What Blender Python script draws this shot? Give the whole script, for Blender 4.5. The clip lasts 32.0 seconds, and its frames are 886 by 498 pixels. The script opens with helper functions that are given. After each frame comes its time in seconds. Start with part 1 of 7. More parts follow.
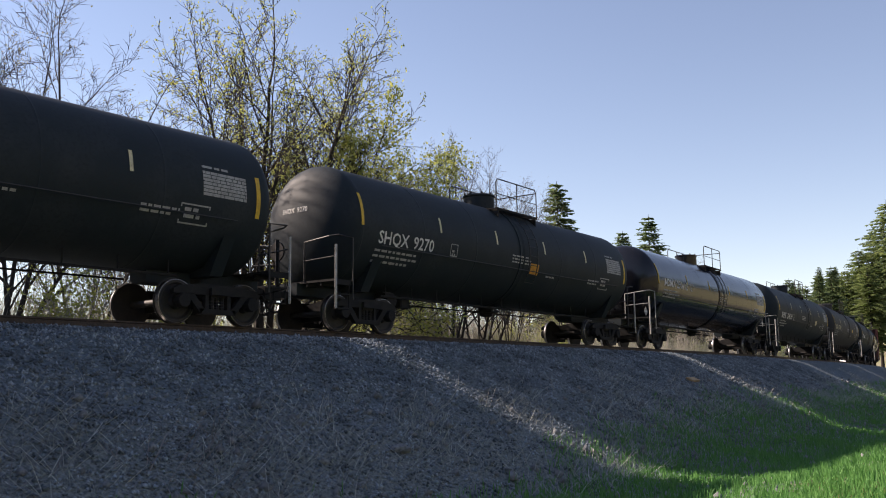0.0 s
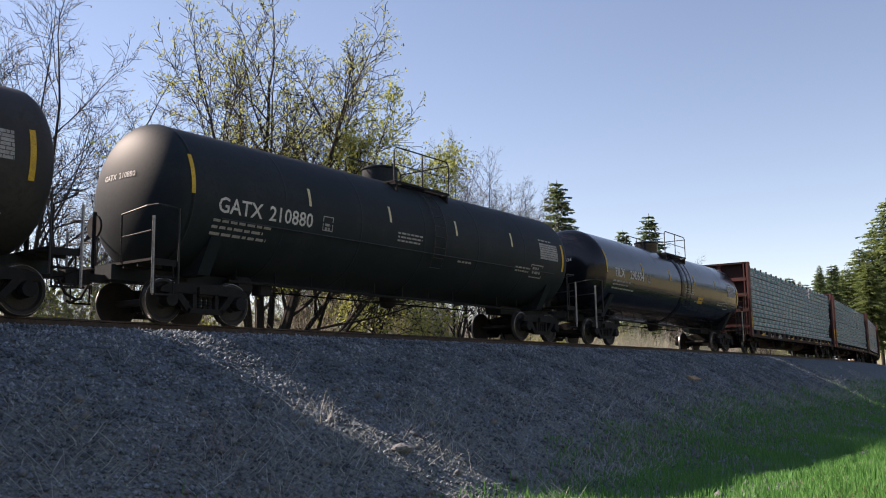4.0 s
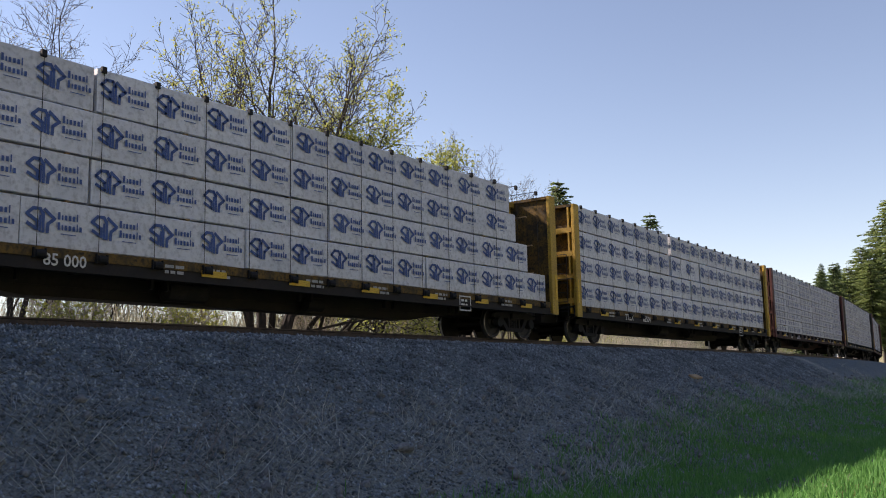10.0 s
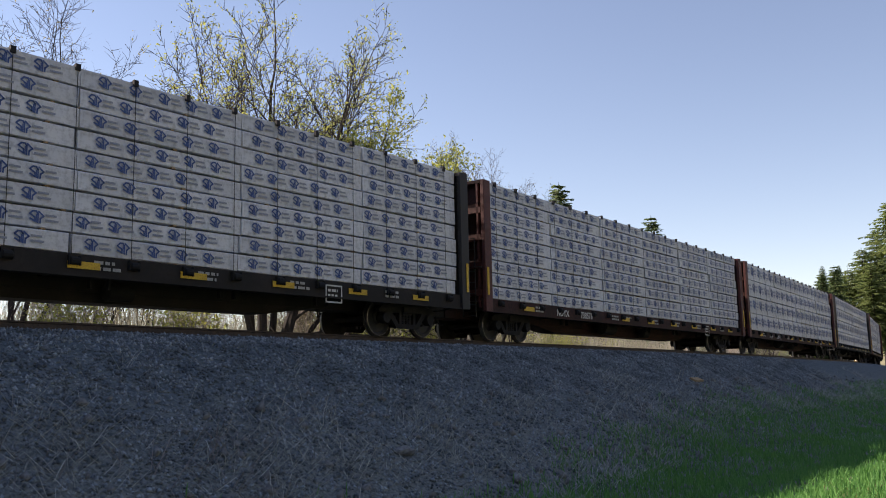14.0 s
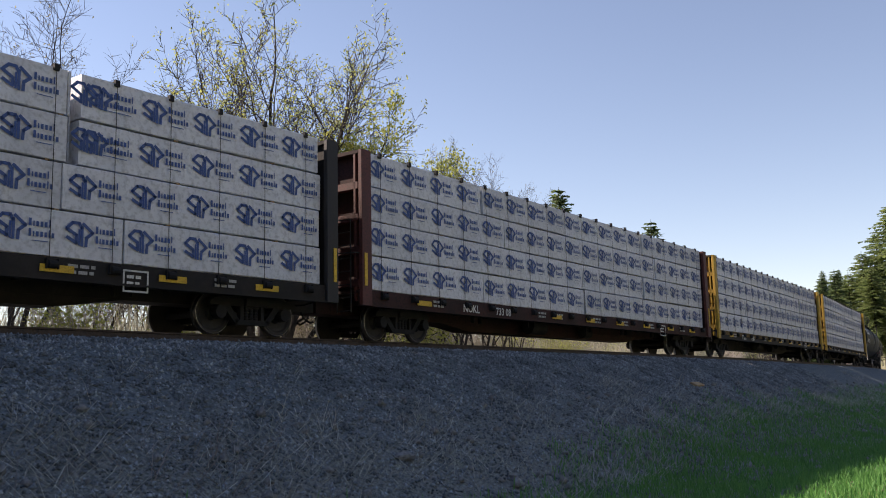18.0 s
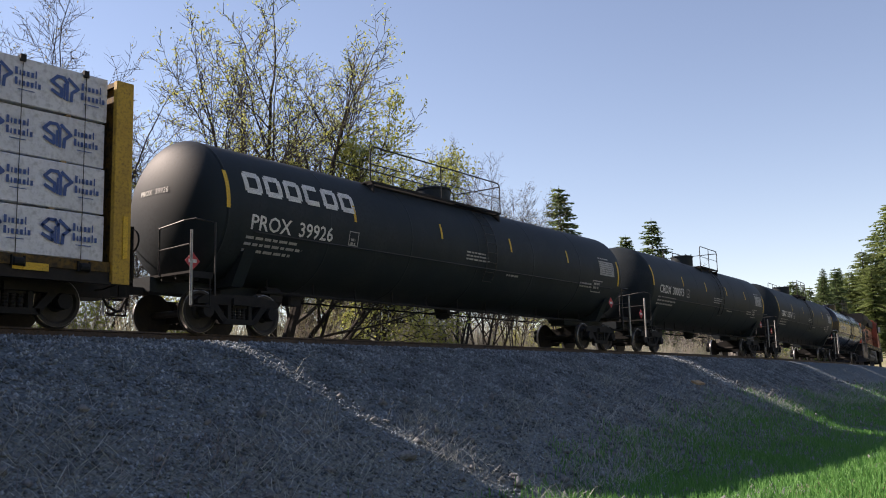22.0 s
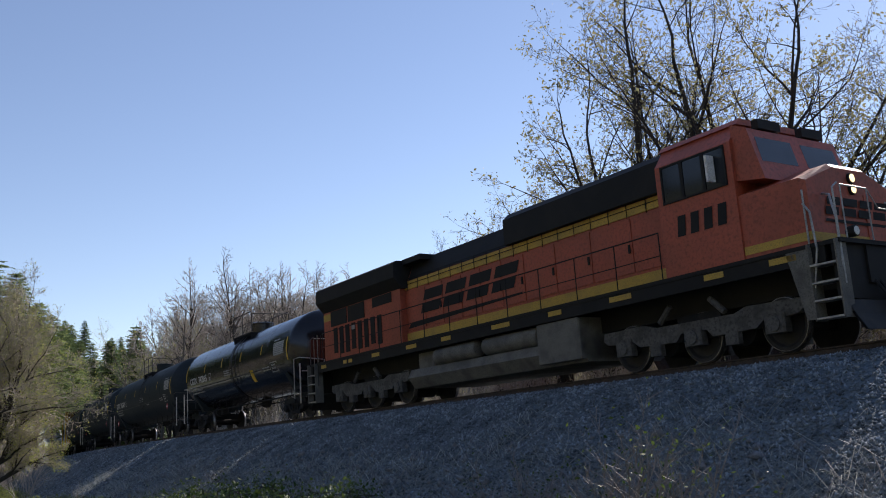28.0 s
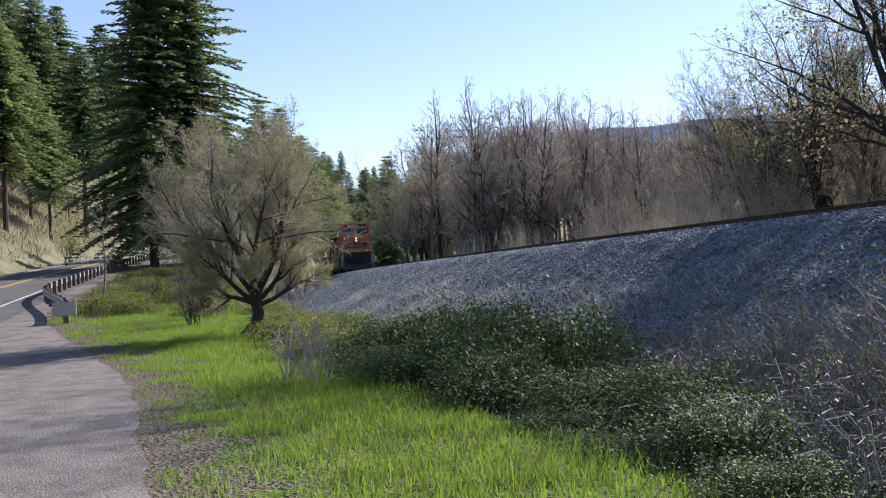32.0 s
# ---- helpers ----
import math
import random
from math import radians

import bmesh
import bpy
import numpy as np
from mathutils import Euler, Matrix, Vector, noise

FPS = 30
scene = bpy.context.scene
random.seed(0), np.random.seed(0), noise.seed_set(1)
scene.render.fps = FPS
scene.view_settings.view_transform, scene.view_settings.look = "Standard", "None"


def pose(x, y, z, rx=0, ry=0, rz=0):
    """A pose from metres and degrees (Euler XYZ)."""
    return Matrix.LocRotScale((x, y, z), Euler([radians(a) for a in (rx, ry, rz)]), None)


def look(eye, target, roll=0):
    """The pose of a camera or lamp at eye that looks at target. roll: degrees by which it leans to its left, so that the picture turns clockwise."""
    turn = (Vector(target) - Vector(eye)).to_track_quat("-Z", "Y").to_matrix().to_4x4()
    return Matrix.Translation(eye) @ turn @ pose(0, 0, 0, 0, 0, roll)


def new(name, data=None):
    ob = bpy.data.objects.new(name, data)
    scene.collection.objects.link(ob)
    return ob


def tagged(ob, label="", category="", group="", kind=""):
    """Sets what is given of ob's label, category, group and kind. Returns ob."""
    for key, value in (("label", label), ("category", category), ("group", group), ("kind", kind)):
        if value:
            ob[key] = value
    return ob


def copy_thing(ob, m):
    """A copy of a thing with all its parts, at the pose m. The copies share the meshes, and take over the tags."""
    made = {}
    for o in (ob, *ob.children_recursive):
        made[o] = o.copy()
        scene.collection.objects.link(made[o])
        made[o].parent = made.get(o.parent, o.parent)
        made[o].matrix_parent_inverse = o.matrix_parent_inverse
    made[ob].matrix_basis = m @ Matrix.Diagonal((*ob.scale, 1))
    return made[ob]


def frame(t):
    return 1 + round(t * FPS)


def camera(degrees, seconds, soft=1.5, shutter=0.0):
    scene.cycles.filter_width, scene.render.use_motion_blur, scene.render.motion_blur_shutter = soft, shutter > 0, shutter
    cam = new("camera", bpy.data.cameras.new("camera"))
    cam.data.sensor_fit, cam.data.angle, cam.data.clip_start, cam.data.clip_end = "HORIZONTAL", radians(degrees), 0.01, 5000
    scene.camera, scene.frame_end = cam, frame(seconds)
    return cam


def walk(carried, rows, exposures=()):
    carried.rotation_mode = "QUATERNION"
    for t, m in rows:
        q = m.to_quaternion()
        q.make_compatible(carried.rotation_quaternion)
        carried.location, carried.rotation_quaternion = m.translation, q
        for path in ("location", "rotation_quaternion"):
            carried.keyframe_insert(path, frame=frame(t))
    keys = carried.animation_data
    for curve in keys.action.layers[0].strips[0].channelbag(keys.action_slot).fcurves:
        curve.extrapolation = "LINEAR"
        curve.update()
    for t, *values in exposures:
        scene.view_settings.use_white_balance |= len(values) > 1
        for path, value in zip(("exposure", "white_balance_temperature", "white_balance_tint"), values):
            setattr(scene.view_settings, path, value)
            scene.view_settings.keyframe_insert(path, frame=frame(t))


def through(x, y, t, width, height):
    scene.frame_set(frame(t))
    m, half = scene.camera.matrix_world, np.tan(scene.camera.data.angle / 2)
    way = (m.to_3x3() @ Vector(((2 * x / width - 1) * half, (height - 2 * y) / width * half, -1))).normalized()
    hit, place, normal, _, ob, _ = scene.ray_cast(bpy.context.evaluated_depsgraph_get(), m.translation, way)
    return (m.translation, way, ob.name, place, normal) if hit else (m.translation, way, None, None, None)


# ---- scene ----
R, D, EYE, RAIL = 556.2, 16.64, 1.6, 2.873   # track radius, its distance, eye and rail heights
SPEED = 19.79
cam = camera(51.02, 32.0, soft=1.0)


def aim(yaw, pitch, roll):
    return pose(0, 0, EYE, 90 + pitch, 0, yaw) @ pose(0, 0, 0, 0, 0, roll)


PATH = [
    (0.0, -51.92, 8.20, -0.82), (1.0, -51.88, 8.19, -0.94), (2.0, -51.91, 8.21, -0.86), (3.0, -51.92, 8.19, -0.91),
    (5.5, -51.86, 8.16, -1.06), (6.0, -51.85, 8.165, -1.02), (7.0, -51.85, 8.165, -1.02), (8.0, -51.84, 8.13, -1.03),
    (9.0, -51.83, 8.13, -1.04), (10.0, -51.81, 8.13, -1.17), (11.0, -51.77, 8.13, -1.20), (12.0, -51.77, 8.105, -1.17),
    (13.0, -51.79, 8.09, -1.13), (13.5, -51.76, 8.14, -1.18), (14.0, -51.76, 8.32, -1.22), (14.5, -51.77, 8.44, -1.28),
    (16.5, -51.77, 8.635, -1.31), (17.0, -51.77, 8.635, -1.31), (18.0, -51.765, 8.63, -1.335), (19.0, -51.74, 8.61, -1.44),
    (20.0, -51.75, 8.61, -1.42), (21.0, -51.75, 8.61, -1.42), (22.0, -51.74, 8.585, -1.51), (22.5, -51.74, 8.585, -1.51),
    (23.0, -51.735, 8.79, -1.52), (23.5, -51.725, 8.955, -1.53), (24.0, -51.72, 8.97, -1.60), (24.2, -50.8, 9.3, -1.64), (24.5, -46.70, 10.54, -1.74),
    (26.5, -3.30, 12.16, -0.57), (27.0, 14.2, 12.2, -0.35), (27.1, 18.5, 12.17, -0.3), (27.3, 28.5, 12.13, -0.05), (27.5, 38.17, 12.15, 0.0),
    (27.7, 46.5, 12.1, -1.5), (28.0, 54.24, 11.72, -3.76), (28.5, 61.62, 11.91, -4.66), (29.0, 67.37, 11.93, -4.60),
    (29.5, 71.69, 10.08, -3.32), (30.0, 73.07, 7.56, -3.09), (30.5, 73.005, 5.22, -2.95), (31.0, 73.085, 3.28, -2.96),
    (31.5, 72.006, 2.674, -2.95), (32.0, 69.727, 1.895, -2.785),
]
walk(cam, [(t, aim(y, p, r)) for t, y, p, r in PATH],
     exposures=[(0.0, 0.86, 7480, 24), (24.5, 0.86, 7480, 24), (26.5, 0.8, 7700, 25), (27.2, 0.75, 7600, 25), (28.0, 0.5, 6650, 19), (29.0, 0.4, 6450, 17), (30.0, 0.52, 6550, 18), (31.0, 0.86, 6500, 20), (32.0, 0.98, 6400, 22)])

# ---- daylight ----
SUN_AZ, SUN_EL = 19.0, 34.0     # degrees to the left of +y, and above the horizon
world = bpy.data.worlds.new("sky")
scene.world = world
world.use_nodes = True
wn = world.node_tree
sky = wn.nodes.new("ShaderNodeTexSky")
sky.sky_type = "NISHITA"
sky.sun_disc = False
sky.sun_elevation = radians(SUN_EL)
sky.sun_rotation = radians(-SUN_AZ)
sky.altitude = 900
sky.air_density, sky.dust_density, sky.ozone_density = 1.0, 0.1, 0.9
wn.nodes["Background"].inputs["Strength"].default_value = 0.107
wn.links.new(sky.outputs["Color"], wn.nodes["Background"].inputs["Color"])
sun = new("sun", bpy.data.lights.new("sun", "SUN"))
sun.data.energy, sun.data.angle, sun.data.color = 5.0, radians(0.55), (1.0, 0.95, 0.86)
a, e = radians(SUN_AZ), radians(SUN_EL)
sun.matrix_world = look((-math.sin(a) * 60, math.cos(a) * 60, 60 * math.tan(e)), (0, 0, 0))

# ---- materials ----
def nodes_of(name):
    m = bpy.data.materials.new(name)
    m.use_nodes = True
    nt = m.node_tree
    return m, nt, nt.nodes["Principled BSDF"]


def add(nt, kind, **inputs):
    n = nt.nodes.new(kind)
    for k, v in inputs.items():
        n.inputs[k.replace("_", " ")].default_value = v
    return n


def mix(nt, fac, a, b):
    n = nt.nodes.new("ShaderNodeMix")
    n.data_type = "RGBA"
    for sock, v in ((n.inputs[0], fac), (n.inputs[6], a), (n.inputs[7], b)):
        if hasattr(v, "links"):
            nt.links.new(v, sock)
        else:
            sock.default_value = v
    return n.outputs[2]


def ramp(nt, value, lo, hi):
    n = nt.nodes.new("ShaderNodeMapRange")
    n.inputs[1].default_value, n.inputs[2].default_value = lo, hi
    n.interpolation_type = "SMOOTHSTEP"
    nt.links.new(value, n.inputs[0])
    return n.outputs[0]


def noise_of(nt, scale, detail=4.0, rough=0.6, stretch=None):
    tc = nt.nodes.new("ShaderNodeTexCoord")
    n = add(nt, "ShaderNodeTexNoise", Scale=scale, Detail=detail, Roughness=rough)
    if stretch:
        mp = nt.nodes.new("ShaderNodeMapping")
        mp.inputs["Scale"].default_value = stretch
        nt.links.new(tc.outputs["Object"], mp.inputs["Vector"])
        nt.links.new(mp.outputs["Vector"], n.inputs["Vector"])
    else:
        nt.links.new(tc.outputs["Object"], n.inputs["Vector"])
    return n.outputs["Fac"]


def bump(nt, b, height, strength, distance=0.02):
    n = add(nt, "ShaderNodeBump", Strength=strength, Distance=distance)
    nt.links.new(height, n.inputs["Height"])
    nt.links.new(n.outputs["Normal"], b.inputs["Normal"])


def rgba(c):
    return (c[0], c[1], c[2], 1.0)


def mat(name, c, c2=None, rough=0.6, metal=0.0, scale=3.0, fine=40.0, strength=0.15, distance=0.01, vary=0.0, island=0.0,
        stretch=None, rough2=None, spec=None, lo=0.38, hi=0.68):
    """Two colours mixed by a broad noise, a fine grain over them, relief, and an uneven gloss."""
    m, nt, b = nodes_of(name)
    c2 = c2 or [x * 0.62 for x in c]
    broad, grain = noise_of(nt, scale, stretch=stretch), noise_of(nt, fine, 2.0)
    col = mix(nt, ramp(nt, broad, lo, hi), rgba(c), rgba(c2))
    col = mix(nt, ramp(nt, grain, 0.42, 0.75), col, rgba([x * 0.72 for x in c2]))
    if vary or island:
        hsv = nt.nodes.new("ShaderNodeHueSaturation")
        if vary:
            src = nt.nodes.new("ShaderNodeObjectInfo").outputs["Random"]
        else:
            src = nt.nodes.new("ShaderNodeNewGeometry").outputs["Random Per Island"]
        mr = nt.nodes.new("ShaderNodeMapRange")
        v = vary or island
        mr.inputs[3].default_value, mr.inputs[4].default_value = 1 - v, 1 + v
        nt.links.new(src, mr.inputs[0])
        nt.links.new(mr.outputs[0], hsv.inputs["Value"])
        nt.links.new(col, hsv.inputs["Color"])
        col = hsv.outputs["Color"]
    nt.links.new(col, b.inputs["Base Color"])
    mr = nt.nodes.new("ShaderNodeMapRange")
    mr.inputs[3].default_value, mr.inputs[4].default_value = rough, rough2 if rough2 is not None else min(1, rough + 0.15)
    nt.links.new(broad, mr.inputs[0])
    nt.links.new(mr.outputs[0], b.inputs["Roughness"])
    b.inputs["Metallic"].default_value = metal
    if spec is not None:
        b.inputs["Specular IOR Level"].default_value = spec
    if strength:
        bump(nt, b, grain, strength, distance)
    return m


def leaf_mat(name, c, c2, through=0.35, vary=0.3):
    m, nt, b = nodes_of(name)
    src = nt.nodes.new("ShaderNodeNewGeometry").outputs["Random Per Island"]
    col = mix(nt, src, rgba(c), rgba(c2))
    b.inputs["Roughness"].default_value = 0.65
    b.inputs["Specular IOR Level"].default_value = 0.3
    nt.links.new(col, b.inputs["Base Color"])
    tr = nt.nodes.new("ShaderNodeBsdfTranslucent")
    nt.links.new(col, tr.inputs["Color"])
    ms = nt.nodes.new("ShaderNodeMixShader")
    ms.inputs[0].default_value = through
    nt.links.new(b.outputs[0], ms.inputs[1])
    nt.links.new(tr.outputs[0], ms.inputs[2])
    nt.links.new(ms.outputs[0], nt.nodes["Material Output"].inputs["Surface"])
    return m


def ground_mat():
    """Ballast near the rails, grey earth with dry stalks on the bank, grass on the verge, by distance from the track."""
    m, nt, b = nodes_of("earth_bank")
    tc = nt.nodes.new("ShaderNodeTexCoord")
    flat = add(nt, "ShaderNodeVectorMath")
    flat.operation = "MULTIPLY"
    flat.inputs[1].default_value = (1, 1, 0)
    nt.links.new(tc.outputs["Object"], flat.inputs[0])
    dist = nt.nodes.new("ShaderNodeVectorMath")
    dist.operation = "DISTANCE"
    dist.inputs[1].default_value = (0, D + R, 0)
    nt.links.new(flat.outputs[0], dist.inputs[0])
    w = nt.nodes.new("ShaderNodeMath")
    w.operation = "SUBTRACT"
    w.inputs[1].default_value = R
    nt.links.new(dist.outputs["Value"], w.inputs[0])
    big, mid, fine = noise_of(nt, 0.35), noise_of(nt, 2.2), noise_of(nt, 22.0, 3.0)
    wob = nt.nodes.new("ShaderNodeMath")
    wob.operation = "MULTIPLY_ADD"
    wob.inputs[1].default_value = 5.0
    nt.links.new(mid, wob.inputs[0])
    nt.links.new(w.outputs[0], wob.inputs[2])       # w + 5 * noise
    vor = add(nt, "ShaderNodeTexVoronoi", Scale=17.0)
    nt.links.new(tc.outputs["Object"], vor.inputs["Vector"])
    ballast = mix(nt, vor.outputs["Color"], rgba((0.06, 0.082, 0.098)), rgba((0.19, 0.235, 0.265)))
    soil = mix(nt, ramp(nt, fine, 0.35, 0.7), rgba((0.235, 0.26, 0.255)), rgba((0.10, 0.116, 0.115)))
    grass = mix(nt, ramp(nt, mid, 0.35, 0.65), rgba((0.085, 0.14, 0.022)), rgba((0.13, 0.12, 0.05)))
    leaf = mix(nt, ramp(nt, big, 0.35, 0.65), rgba((0.21, 0.19, 0.135)), rgba((0.15, 0.16, 0.08)))
    col = mix(nt, ramp(nt, wob.outputs[0], 6.0, 9.5), ballast, soil)
    col = mix(nt, ramp(nt, wob.outputs[0], 13.5, 15.2), col, grass)
    dirt = mix(nt, ramp(nt, fine, 0.35, 0.7), rgba((0.15, 0.132, 0.105)), rgba((0.08, 0.072, 0.055)))
    col = mix(nt, ramp(nt, wob.outputs[0], 17.4, 18.6), col, dirt)
    col = mix(nt, ramp(nt, wob.outputs[0], 33.0, 35.5), col, leaf)
    north = ramp(nt, wob.outputs[0], -2.5, -5.0)
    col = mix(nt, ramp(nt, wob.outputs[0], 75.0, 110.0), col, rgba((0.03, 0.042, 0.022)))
    col = mix(nt, north, col, leaf)
    nt.links.new(col, b.inputs["Base Color"])
    b.inputs["Roughness"].default_value = 0.95
    b.inputs["Specular IOR Level"].default_value = 0.2
    hb = nt.nodes.new("ShaderNodeMath")
    hb.operation = "ADD"
    nt.links.new(vor.outputs["Distance"], hb.inputs[0])
    nt.links.new(fine, hb.inputs[1])
    bump(nt, b, hb.outputs[0], 0.9, 0.05)
    return m


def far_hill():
    """A distant wooded ridge; its haze is painted as bluish colour and faint glow."""
    m = mat("wooded_hill_painted_haze", (0.085, 0.105, 0.13), (0.065, 0.085, 0.11), rough=1.0, scale=0.012, fine=0.08, strength=0.3, distance=3.0)
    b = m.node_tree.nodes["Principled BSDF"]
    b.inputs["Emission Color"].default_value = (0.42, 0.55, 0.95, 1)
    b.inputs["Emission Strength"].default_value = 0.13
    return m


